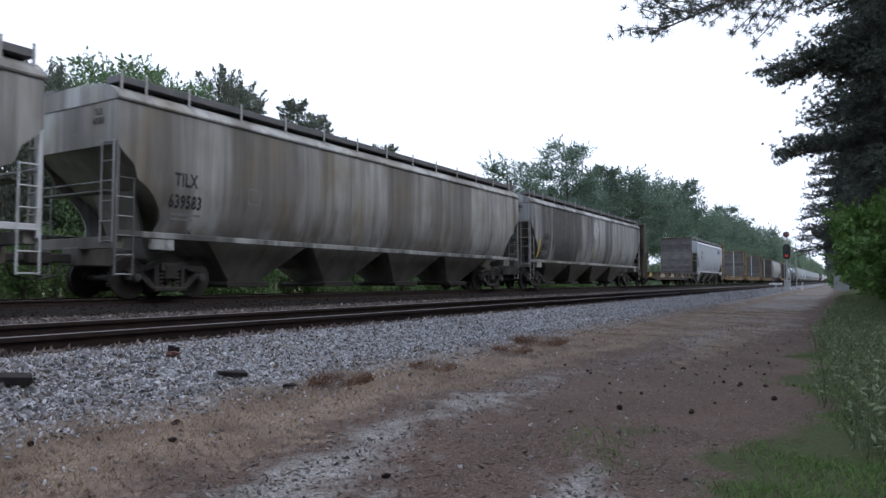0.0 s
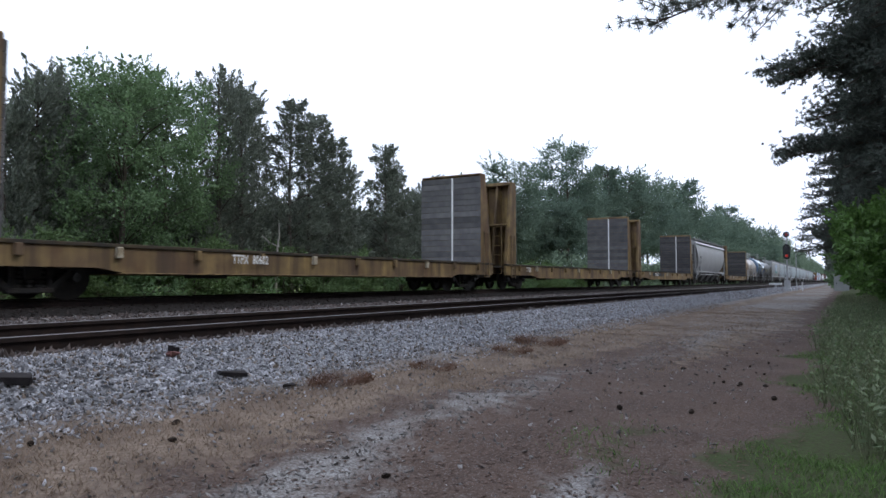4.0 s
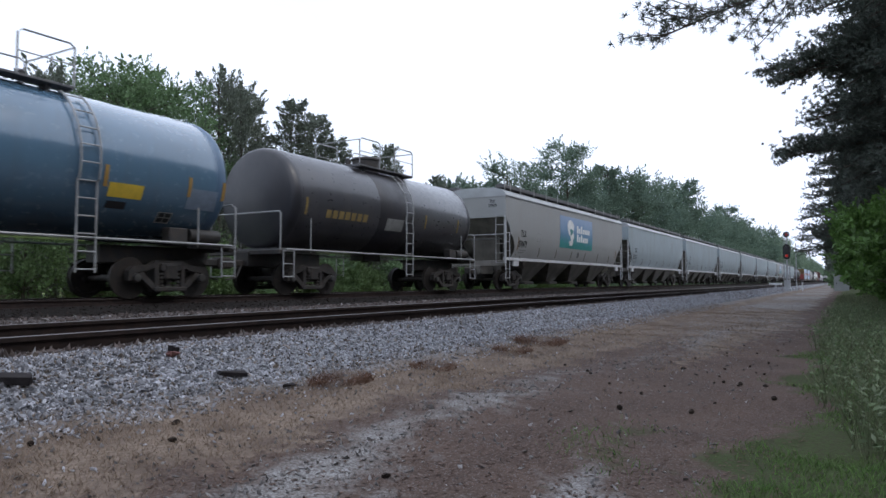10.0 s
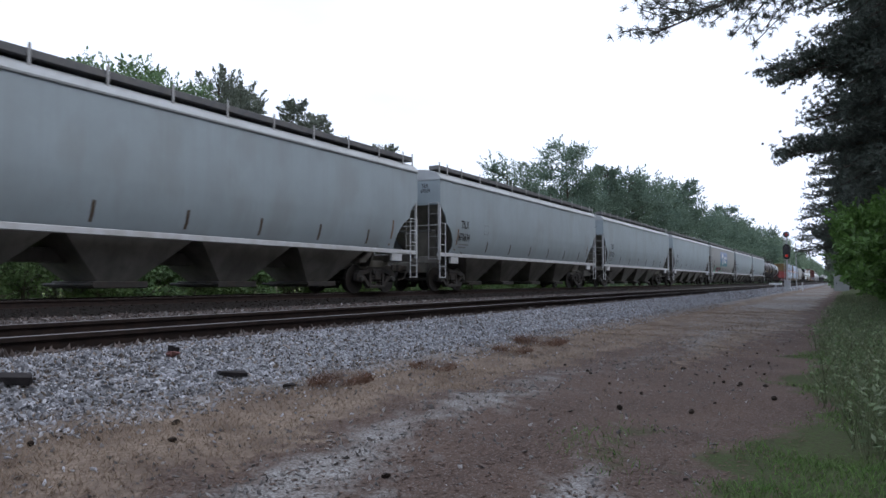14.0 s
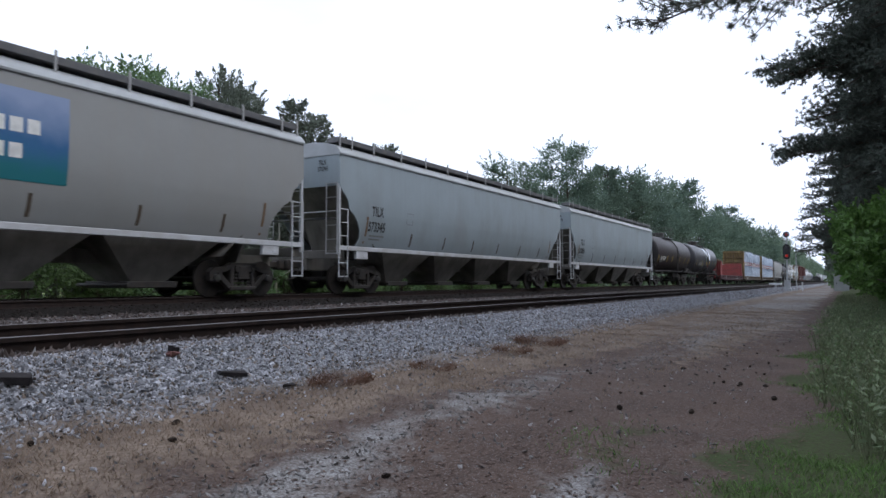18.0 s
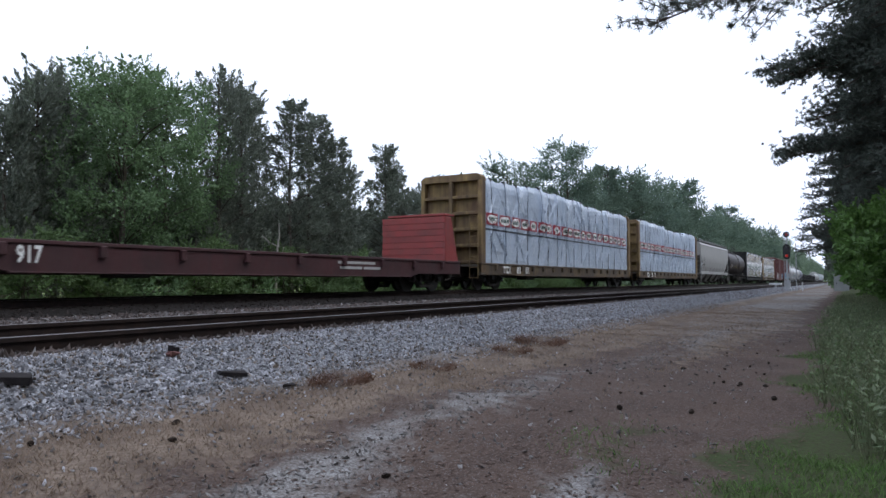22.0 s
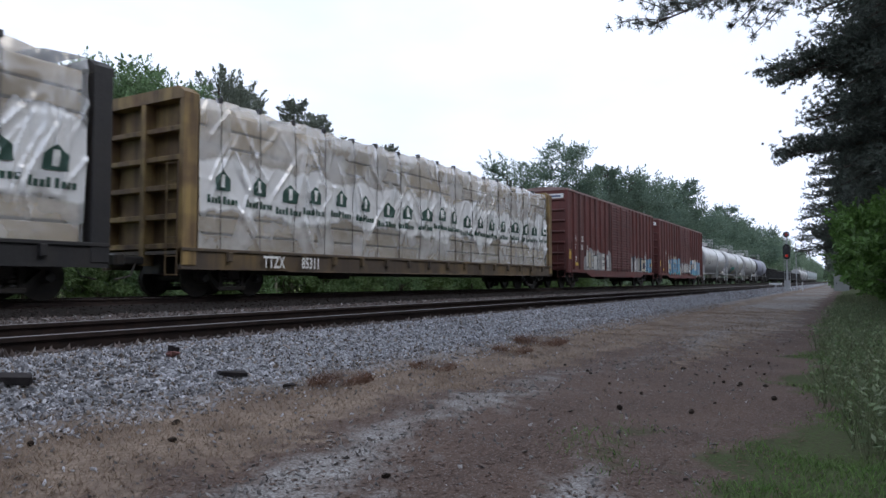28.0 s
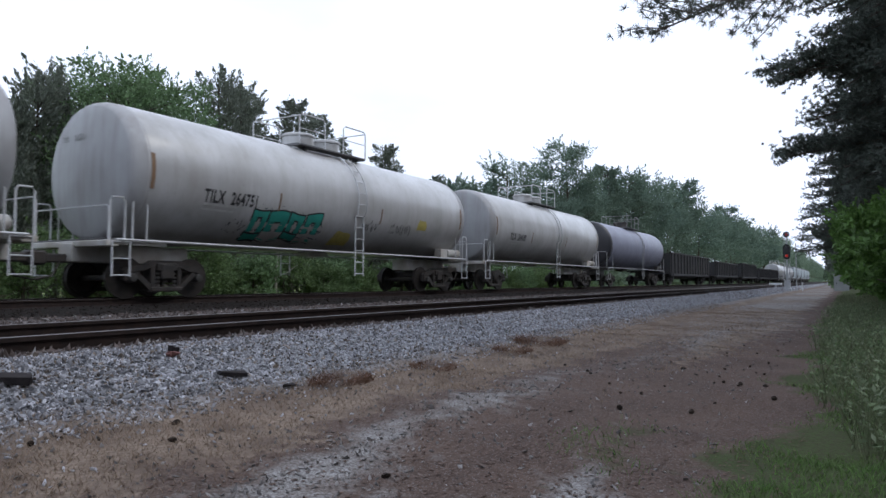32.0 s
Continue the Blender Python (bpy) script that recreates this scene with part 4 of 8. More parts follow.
    for sy in (-1, 1):
        for sx in (-1, 1):
            part("top_handrail", (f"top_rail_{sx}", lambda: Geo().tube([(sx * 1.6, 0, -0.05), (sx * 1.6, 0, 0.78), (sx * 1.5, 0, 0.86), (sx * 0.55, 0, 0.86), (sx * 0.45, 0, 0.78), (sx * 0.45, 0, -0.05)], 0.022, 6)
                 .tube([(sx * 0.45, 0, 0.42), (sx * 1.6, 0, 0.42)], 0.016, 5)), rail_mat, pl, at=pose(0, sy * 0.95, 0))
    for sx in (-1.6, 1.6):
        part("cross_handrail", ("top_cross", lambda: Geo().tube([(0, -0.95, 0.8), (0, 0.95, 0.8)], 0.02, 5)), rail_mat, pl, at=pose(sx, 0, 0))
    part("valve", Geo().turn([(-0.1, 0.10), (0.32, 0.10), (0.36, 0.05)], 10, "z", (-0.9, 0.1, 0)).turn([(-0.1, 0.08), (0.25, 0.08), (0.3, 0.03)], 10, "z", (0.95, -0.15, 0)), frame_mat, pl)
    lx = ladder_x or mid + 0.3
    rim = part("weld_seam", (f"seam_{R:.2f}", lambda: Geo().turn([(-0.02, R * 1.002), (-0.012, R * 1.006), (0.012, R * 1.006), (0.02, R * 1.002)], 40, "x", (0, 0, zc))), end_paint or paint, car, at=pose(0.35 + head + 0.05, 0, 0))
    part("weld_seam", (f"seam_{R:.2f}", None), end_paint or paint, car, at=pose(L - 0.35 - head - 0.05, 0, 0))
    # curved side ladder
    for sy in (-1, 1):
        g = Geo()
        pts = []
        for k in range(7):
            a = radians(-14 + k * 12)
            pts.append((0, sy * (R + 0.09) * math.cos(a), zc + (R + 0.09) * math.sin(a)))
        low = [(0, sy * 1.56, 0.55), (0, sy * 1.56, 1.3), (0, sy * 1.57, zc - 0.45)]
        for dx in (0, 0.42):
            g.tube([(dx, q[1], q[2]) for q in low + pts], 0.024, 5)
        ld = part("side_ladder", g, rail_mat, car, at=pose(lx, 0, 0))
        line = [Vector(q) for q in low + pts]
        z = 0.62
        while z < top - 0.15:
            for q, r in zip(line, line[1:]):
                if q.z <= z < r.z:
                    f_ = (z - q.z) / (r.z - q.z)
                    part("rung", ("tank_rung", lambda: Geo().tube([(0, 0, 0), (0.42, 0, 0)], 0.017, 5)), rail_mat, ld, at=pose(0, q.y + f_ * (r.y - q.y), z))
            z += 0.36
    part("outlet", ("outlet", lambda: Geo().turn([(-1.75, 0.14), (-1.45, 0.16), (-1.4, 0.28), (-1.2, 0.28)], 12, "z").bbox(-0.5, 0.5, -0.3, 0.3, -1.7, -1.45, 0.03)), frame_mat, car, at=pose(mid, 0, zc))
    part("brake_cylinder", ("brakecyl", lambda: Geo().turn([(0, 0.16), (0.9, 0.16), (0.95, 0.1)], 12, "x").bbox(-0.6, -0.1, -0.15, 0.15, -0.2, 0.15, 0.02)), frame_mat, car, at=pose(L - 1.35, -1.15, 1.48))
    if marks:
        end_lettering(car, marks[:4].strip(), 0.95, zc + 0.72, 0.13, 0.40, mark_name if mark_name != "letter_black" else "stencil_grey")
        end_lettering(car, marks[4:].strip(), 0.40, zc + 0.72, 0.13, 0.35, mark_name if mark_name != "letter_black" else "stencil_grey")
        lettering(car, marks, mark_x, mark_z or zc - 0.42, 0.31, half, mark_name, 0.014)
        for k in range(2):
            decal(car, "stencil_line", mark_x, mark_x + 1.3 - 0.3 * k, zc - 0.66 - 0.12 * k, zc - 0.61 - 0.12 * k, half, "stencil_pale" if paint == "tank_white" else "stencil_grey", 0.014, nz=1)
    if paint == "tank_white":
        for x in (0.90, L - 1.0):
            decal(car, "rust_streak", x, x + 0.10, zc - 0.45, zc + 0.35, half, "tick_rust", 0.014, label="rust-brown streak")
        for x in (4.9, 9.6):
            decal(car, "reflector_strip", x, x + 0.06, zc - 0.62, zc - 0.12, half, "tick_rust", 0.014)
    if ticks:
        for x in ticks:
            decal(car, "reflector_strip", x, x + 0.10, zc - 0.72, zc - 0.22, half, "reflector_yellow", 0.016)
    return car


mat("tank_white", (0.42, 0.42, 0.42), 0.36, 0.0, (0.27, 0.262, 0.25), 0.9, 0.6, 0.25, (0.22, 0.19, 0.15), coat=0.3, grain=0.10)
# head_grey and head_black: dirt plus the shade of the car ends.
mat("head_grey", (0.315, 0.318, 0.325), 0.55, 0.0, (0.24, 0.235, 0.232), 0.9, 0.7, 0.3, (0.15, 0.12, 0.10), grain=0.1, spec=0.3)
mat("head_black", (0.022, 0.020, 0.021), 0.6, 0.0, (0.03, 0.025, 0.024), 0.9, 0.7, spec=0.3)
mat("head_rust", (0.31, 0.25, 0.19), 0.55, 0.0, (0.20, 0.14, 0.095), 0.9, 0.9, 0.55, (0.07, 0.042, 0.032), grain=0.12, bands=0.75)
mat("tank_frame", (0.30, 0.29, 0.275), 0.6, 0.0, (0.14, 0.12, 0.10), 2.0, 0.8)
mat("reflector_yellow", (0.60, 0.42, 0.05), 0.5)

# --- flat cars
def flat_deck(car, L, paint, deck="deck_wood", pockets=10, deep=True):
    z0 = 0.56 if deep else 0.66
    for sy in (-1, 1):
        part("side_sill", (f"flat_sill_{L:.1f}_{deep}", lambda: Geo().prism_y([(0.0, 0.66), (3.0, 0.66), (3.6, z0), (L - 3.6, z0), (L - 3.0, 0.66), (L, 0.66), (L, 1.09), (0.0, 1.09)], -0.07, 0.07)), paint, car, at=pose(0, sy * 1.42, 0))
        part("top_flange", (f"flat_flange_{L:.1f}", lambda: Geo().bbox(0.0, L, -0.11, 0.09, 1.09, 1.17, 0.01)), "deck_edge" if paint == "ttx_yellow" else paint, car, at=pose(0, sy * 1.42, 0))
        part("bottom_flange", (f"flat_bflange_{L:.1f}_{deep}", lambda: Geo().bbox(3.5, L - 3.5, -0.11, 0.07, z0 - 0.03, z0, 0.008)), paint, car, at=pose(0, sy * 1.42, 0))
        for i in range(pockets):
            x = 1.4 + (L - 2.8) * i / (pockets - 1)
            part("stake_pocket", ("pocket", lambda: Geo().bbox(-0.07, 0.07, -0.06, 0.06, 0.86, 1.10, 0.012)), "pocket_pale" if paint == "ttx_yellow" and i % 3 == 1 else paint, car, at=pose(x, sy * 1.535, 0))
    d = part("deck", ("deck_%.1f" % L, lambda: Geo().box(0.05, L - 0.05, -1.40, 1.40, 1.02, 1.10)), deck, car)
    part("center_sill", ("flat_csill_%.1f" % L, lambda: Geo().bbox(0.3, L - 0.3, -0.32, 0.32, 0.55, 1.02, 0.02).bbox(6.0, 6.9, -1.0, -0.4, 0.45, 0.8, 0.03)), "steel_dark", car)
    for x, s in ((1.9, 1), (L - 1.9, -1)):
        truck(car, x)
    coupler(car, 0.0, -1)
    coupler(car, L, 1)


def bulkhead(car, x, d, paint, top=4.95, planks=True, plank_paint="plank_grey", strap=False):
    """An end wall: wedge-shaped ribs outside, planks inside. d: 1 at the leading end."""
    bh = part("bulkhead", (f"bh_sheet_{top:.2f}", lambda: Geo().bbox(1.02, 1.08, -1.42, 1.42, 1.10, top, 0.006).bbox(0.62, 1.08, -1.46, 1.46, top - 0.10, top + 0.04, 0.015).bbox(0.2, 0.95, -1.35, 1.35, 2.95, 3.03, 0.01)), paint, car, at=pose(x, 0, 0, 0, 0, 0 if d > 0 else 180))
    for k, y in enumerate((-1.40, -0.72, -0.05, 0.62, 1.40)):
        wide = 0.075 if k in (0, 4) else 0.045
        part("rib", (f"bh_rib_{top:.2f}_{wide}", lambda: Geo().hexa([(0.0, -wide, 0.80), (1.075, -wide, 0.80), (1.075, wide, 0.80), (0.0, wide, 0.80), (0.66, -wide, top), (1.075, -wide, top), (1.075, wide, top), (0.66, wide, top)])), paint, bh, at=pose(0, y, 0))
    if planks:
        zs = np.arange(1.18, top - 0.15, 0.245)
        for i, z in enumerate(zs):
            part("plank", ("bh_plank", lambda: Geo().bbox(1.085, 1.15, -1.47, 1.47, 0.004, 0.238, 0.006)), plank_paint, bh, at=pose(0, 0, float(z)))
    ladder(car, x + d * 0.04, -1.22 if d > 0 else 0.82, 0.7, min(2.9, top - 0.1), 0.42, paint, 0.45, along="y")
    if top > 4:
        ladder(car, x + (0.42 if d > 0 else -0.86), -1.53, 0.55, 2.5, 0.44, paint, 0.42)
    if d < 0 and strap:
        part("strap", Geo().box(-1.165, -1.155, -0.16, -0.08, 1.2, top - 0.1), "letter_white", bh, "pale vertical strap", at=pose(0, 0, 0, 0, 0, 180))
    return bh


def bulkhead_flat(label, L=21.3, paint="ttx_yellow", plank="plank_grey", top=4.95, marks=None, mark_x=6.5, mark_name="letter_white", plate=None, strap=False, deck_paint=None, mark_size=0.22):
    car = thing("bulkhead_flat_car", label, "flat car", group="cars of the freight train")
    flat_deck(car, L, deck_paint or paint)
    bulkhead(car, 0.0, 1, paint, top, True, plank)
    bulkhead(car, L, -1, paint, top, True, plank, strap)
    half = lambda z: 1.52
    if marks:
        if plate:
            part("number_panel", Geo().box(mark_x - 0.3, mark_x + 3.4, -1.525, -1.505, 0.80, 1.05), plate, car, "black painted panel")
        lettering(car, marks, mark_x, 0.83 if mark_size < 0.3 else 0.74, mark_size, half, mark_name, 0.085)
    return car


mat("ttx_yellow", (0.30, 0.210, 0.085), 0.7, 0.0, (0.15, 0.098, 0.055), 1.6, 0.9, 0.75, (0.07, 0.047, 0.035), cover=0.46, spec=0.3, bands=0.35, stain=((0.11, 0.058, 0.036), 0.6))
mat("ttx_dirty", (0.15, 0.10, 0.045), 0.7, 0.0, (0.07, 0.052, 0.038), 1.0, 0.95, 0.6, (0.05, 0.04, 0.034), cover=0.42)
mat("pocket_pale", (0.40, 0.36, 0.28), 0.7, 0.0, (0.2, 0.15, 0.08), 6.0, 0.8)
mat("deck_edge", (0.040, 0.035, 0.030), 0.9, 0.0, (0.08, 0.06, 0.035), 2.5, 0.8, bump=0.006, spec=0.2)
mat("deck_wood", (0.10, 0.085, 0.07), 0.9, 0.0, (0.16, 0.13, 0.10), 2.5, 0.6, bump=0.006)
mat("plank_grey", (0.085, 0.082, 0.085), 0.9, 0.0, (0.14, 0.135, 0.13), 2.2, 0.7, vary=0.35, bump=0.004)
mat("plank_dark", (0.045, 0.043, 0.045), 0.9, 0.0, (0.075, 0.07, 0.07), 2.2, 0.7, vary=0.3, bump=0.004)
mat("flat_brown", (0.040, 0.032, 0.026), 0.75, 0.0, (0.080, 0.050, 0.030), 1.3, 0.9, 0.55, (0.020, 0.017, 0.015), stain=((0.13, 0.118, 0.10), 0.4))
mat("flat_maroon", (0.060, 0.018, 0.020), 0.65, 0.0, (0.038, 0.016, 0.018), 1.2, 0.8, 0.3, (0.03, 0.02, 0.02))
mat("flat_red", (0.26, 0.040, 0.038), 0.6, 0.0, (0.15, 0.032, 0.032), 1.2, 0.7, 0.3, (0.10, 0.05, 0.04))

# --- centre-beam car with wrapped lumber
def lumber_car(label, L=23.2, wrap="wrap_white", beam_paint="ttx_yellow", top=4.95, seed=1, style="red", marks=None, mark_x=1.95):
    car = thing("center_beam_car", label, "lumber car", group="cars of the freight train")
    flat_deck(car, L, "ttx_dirty" if beam_paint == "ttx_yellow" else beam_paint, "deck_wood", 16, False)
    for x, d in ((0.0, 1), (L, -1)):
        bh = part("bulkhead", ("cb_bulk", lambda: Geo().bbox(0.30, 0.40, -1.45, 1.45, 1.10, 4.93, 0.01)), beam_paint, car, at=pose(x, 0, 0, 0, 0, 0 if d > 0 else 180))
        for y in (-1.42, 0.0, 1.42):
            part("post", ("cb_post", lambda: Geo().bbox(0.0, 0.42, -0.09, 0.09, 0.75, 4.85, 0.02)), beam_paint, bh, at=pose(0, y, 0))
        for z in (1.15, 1.85, 2.55, 3.25, 3.95):
            part("rail_beam", ("cb_beam", lambda: Geo().bbox(0.04, 0.38, -1.40, 1.40, 0.0, 0.13, 0.015)), beam_paint, bh, at=pose(0, 0, z))
        part("cap_beam", ("cb_cap", lambda: Geo().loft([[(x_, -1.51, 4.70), (x_, -1.51, 4.85), (x_, -1.30, 5.0), (x_, 1.30, 5.0), (x_, 1.51, 4.85), (x_, 1.51, 4.70)] for x_ in (-0.01, 0.43)])), beam_paint, bh)
        ladder(car, x + d * -0.03, -1.36 if d > 0 else 0.95, 0.5, 3.2, 0.4, beam_paint, 0.45, along="y")
    r = random.Random(seed)
    x0, x1 = 0.55, L - 0.55
    n = 5
    tops = [4.97 + r.uniform(-0.14, 0.10) for _ in range(n)]
    w = (x1 - x0) / n
    for i in range(n):
        h = tops[i] - 0.16
        for k in range(8):
            za, zb = 1.14 + k * (h - 1.2) / 8, 1.14 + (k + 1) * (h - 1.2) / 8 - 0.06
            part("lumber_bundle", Geo().bbox(x0 + i * w + 0.03, x0 + (i + 1) * w - 0.03, -1.33 + r.uniform(-0.02, 0.02), 1.33, za, zb, 0.02), "lumber", car)
    folds = [(r.uniform(x0, x1), r.uniform(0.025, 0.08), r.choice((-1, 1)) * r.uniform(0.2, 3.6), r.uniform(0.02, 0.055), r.uniform(0.1, 0.9), r.uniform(0.10, 0.28)) for _ in range(120)]
    folds += [(r.uniform(x0, x1), r.uniform(0.18, 0.40), r.uniform(-0.5, 0.5), r.uniform(0.05, 0.09), 0.75, 0.4) for _ in range(10)]

    def top_at(x):
        x = np.asarray(x, float)
        xs_, hs_ = [x0], [tops[0]]
        for k in range(n - 1):
            xs_ += [x0 + (k + 0.90) * w, x0 + (k + 1.0) * w]
            hs_ += [tops[k], tops[k + 1]]
        sag = 0.05 * np.abs(np.sin((x - x0) / 1.32 * math.pi))
        return np.interp(x, xs_, hs_) + 0.04 * np.sin(x * 2.1 + seed) - 0.05 + sag

    def sheet(x, z):
        x, z = np.asarray(x, float), np.asarray(z, float)
        q = (z - 1.14) / (top_at(x) - 1.14)
        out = np.full(np.broadcast(x, z).shape, 1.42)
        near_lo, near_hi = x.min(), x.max()
        for fx, fw, lean, amp, qc, ql in folds:
            reach = 8 * fw + abs(lean) + 0.2
            if fx < near_lo - reach or fx > near_hi + reach:
                continue
            u = (x - fx - lean * (q - qc) - 0.12 * np.sin(5 * q + fx)) / fw
            out += 1.7 * amp * np.where(u > 0, np.exp(-np.clip(u, 0, 30) * 0.75), np.exp(np.clip(u, -30, 0) * 3.5)) * np.exp(-((q - qc) / ql) ** 2)
        st = np.abs(((x - x0) % 1.32) - 0.66)
        out -= 0.035 * np.exp(-(st / 0.12) ** 2)
        row = np.floor((z - 1.14) / 0.38)
        lay = ((z - 1.14 + 0.03 * np.sin(2.7 * x + row)) % 0.38) - 0.19
        out += 0.026 * np.exp(-np.abs(lay) / 0.03) * np.clip(0.25 + np.sin(x * 1.7 + 4.0 * row + seed), 0, 1)
        out += 0.012 * np.sin(x * 1.1 + 1.7 * z + seed) + 0.008 * np.sin(4.3 * x - 3.1 * z)
        return out - 0.9 * np.clip(q - 0.93, 0, 1)

    nx, nz = 620, 60
    gx = x0 - 0.02 + (x1 - x0 + 0.04) * np.arange(nx + 1) / nx
    gh = top_at(gx)
    foot = 1.14 - 0.06 * np.abs(np.sin(3.1 * gx + seed)) - 0.04 * np.abs(np.sin(7.7 * gx))
    gz = foot[:, None] + (gh - foot)[:, None] * np.arange(nz + 1)[None] / nz
    gy = -sheet(np.repeat(gx[:, None], nz + 1, 1), gz)
    m_ = nz + 4
    grid = np.empty((nx + 1, m_, 3))
    grid[:, :, 0] = gx[:, None]
    grid[:, :nz + 1, 1], grid[:, :nz + 1, 2] = gy, gz
    for k, (yy, dz) in enumerate(((-0.7, 0.07), (0.7, 0.07), (1.40, -0.05))):
        grid[:, nz + 1 + k, 1], grid[:, nz + 1 + k, 2] = yy, gh + dz
    ids = np.arange((nx + 1) * m_).reshape(nx + 1, m_)
    vs = grid.reshape(-1, 3).tolist()
    fs = np.stack([ids[:-1, :-1], ids[1:, :-1], ids[1:, 1:], ids[:-1, 1:]], -1).reshape(-1, 4).tolist()
    g = Geo().add(vs, fs)
    g.add([(x0, 1.42, 1.14), (x1, 1.42, 1.14), (x1, 1.42, 4.9), (x0, 1.42, 4.9)], [(0, 1, 2, 3)])
    g.add([(x0 - 0.02, -1.40, 1.14), (x0 - 0.02, 1.42, 1.14), (x0 - 0.02, 1.42, 4.9), (x0 - 0.02, -1.40, 4.9)], [(0, 1, 2, 3)])
    film = part("wrapping", g, wrap, car, "creased white plastic sheet over stacked lumber" if style == "red" else "clear creased plastic sheet over stacked lumber")
    film.visible_shadow = style == "red"

    def panel(nm, pa, pb, za, zb, mt, lift, outline=None, into=None):
        nxx, nzz = max(2, int((pb - pa) / 0.04)), max(2, int((zb - za) / 0.05))
        X, Z = np.meshgrid(pa + (pb - pa) * np.arange(nxx + 1) / nxx, za + (zb - za) * np.arange(nzz + 1) / nzz, indexing="ij")
        e = (X - (pa + pb) / 2) / ((pb - pa) / 2)
        if outline == "oval":
            Z = (za + zb) / 2 + (Z - (za + zb) / 2) * np.sqrt(np.maximum(0.02, 1 - e * e))
        if outline == "house":
            Z = za + (Z - za) * (1 - 0.42 * np.abs(e))
        vv = np.stack([X, -sheet(X, Z) - lift, Z], -1).reshape(-1, 3).tolist()
        k_ = np.arange((nxx + 1) * (nzz + 1)).reshape(nxx + 1, nzz + 1)
        ff = np.stack([k_[:-1, :-1], k_[1:, :-1], k_[1:, 1:], k_[:-1, 1:]], -1).reshape(-1, 4).tolist()
        if into is None:
            return part(nm, Geo().add(vv, ff), mt, car)
        return into.add(vv, ff)

    if style == "red":
        panel("dark_band", x0, x1, 2.60, 2.68, "band_dark", 0.018)
        x = x0 + 0.05
        while x < x1 - 0.9:
            wd = min(1.12 * r.uniform(0.72, 1.05), x1 - x - 0.05)
            panel("red_block", x, x + wd, 2.84, 3.36, "band_red", 0.018)
            panel("white_oval", x + 0.08, x + wd - 0.08, 2.90, 3.30, "letter_white", 0.026, "oval")
            row = Geo()
            for k in range(6):
                xa = x + 0.20 + (wd - 0.40) * k / 6
                panel("mark_bar", xa, xa + (wd - 0.40) * 0.115, 3.02, 3.18, "mark_green", 0.034, into=row)
            part("mark_bars", row, "mark_green", car)
            x += wd + 0.14
    else:
        x = x0 + 0.45
        while x < x1 - 0.5:
            zz = 2.62 + r.uniform(-0.08, 0.08)
            wd = 0.62 * r.uniform(0.75, 1.05)
            panel("house_mark", x, x + wd, zz, zz + 0.52, "mark_green", 0.022, "house")
            panel("tree_shape", x + wd * 0.38, x + wd * 0.62, zz + 0.08, zz + 0.40, "letter_white", 0.032)
            row = Geo()
            for k in range(8):
                xa = x - 0.24 + 0.118 * k + (0.05 if k > 3 else 0.0)
                panel("mark_bar", xa, xa + 0.085, zz - 0.34, zz - 0.34 + (0.20 if k in (0, 3, 4) else 0.14), "mark_green", 0.014, into=row)
            part("mark_bars", row, "mark_green", car)
            x += 1.15 + r.uniform(-0.12, 0.12)
    for i in range(int((x1 - x0) / 1.32)):
        x = x0 + 0.66 + 1.32 * i
        if x < x1 - 0.2:
            tp = float(top_at(x))
            zs = [1.12 + k * (tp - 1.16) / 9 for k in range(10)]
            part("strap", Geo().tube([(x, -y_ - 0.012, z) for y_, z in zip(sheet(np.full(10, x), np.array(zs)).tolist(), zs)] + [(x, -1.2, tp + 0.07)], 0.011, 4), "strap_black", car)
            part("edge_guard", Geo().bbox(x - 0.06, x + 0.06, -float(sheet(x, tp - 0.05)) - 0.03, -1.25, tp - 0.06, tp + 0.07, 0.01), "strap_black", car)
    if marks:
        for word, x in zip(marks.split(), (mark_x, mark_x + 1.45, mark_x + 2.45)):
            lettering(car, word, x, 0.74, 0.31, lambda z: 1.50, "letter_white", 0.105)
    return car


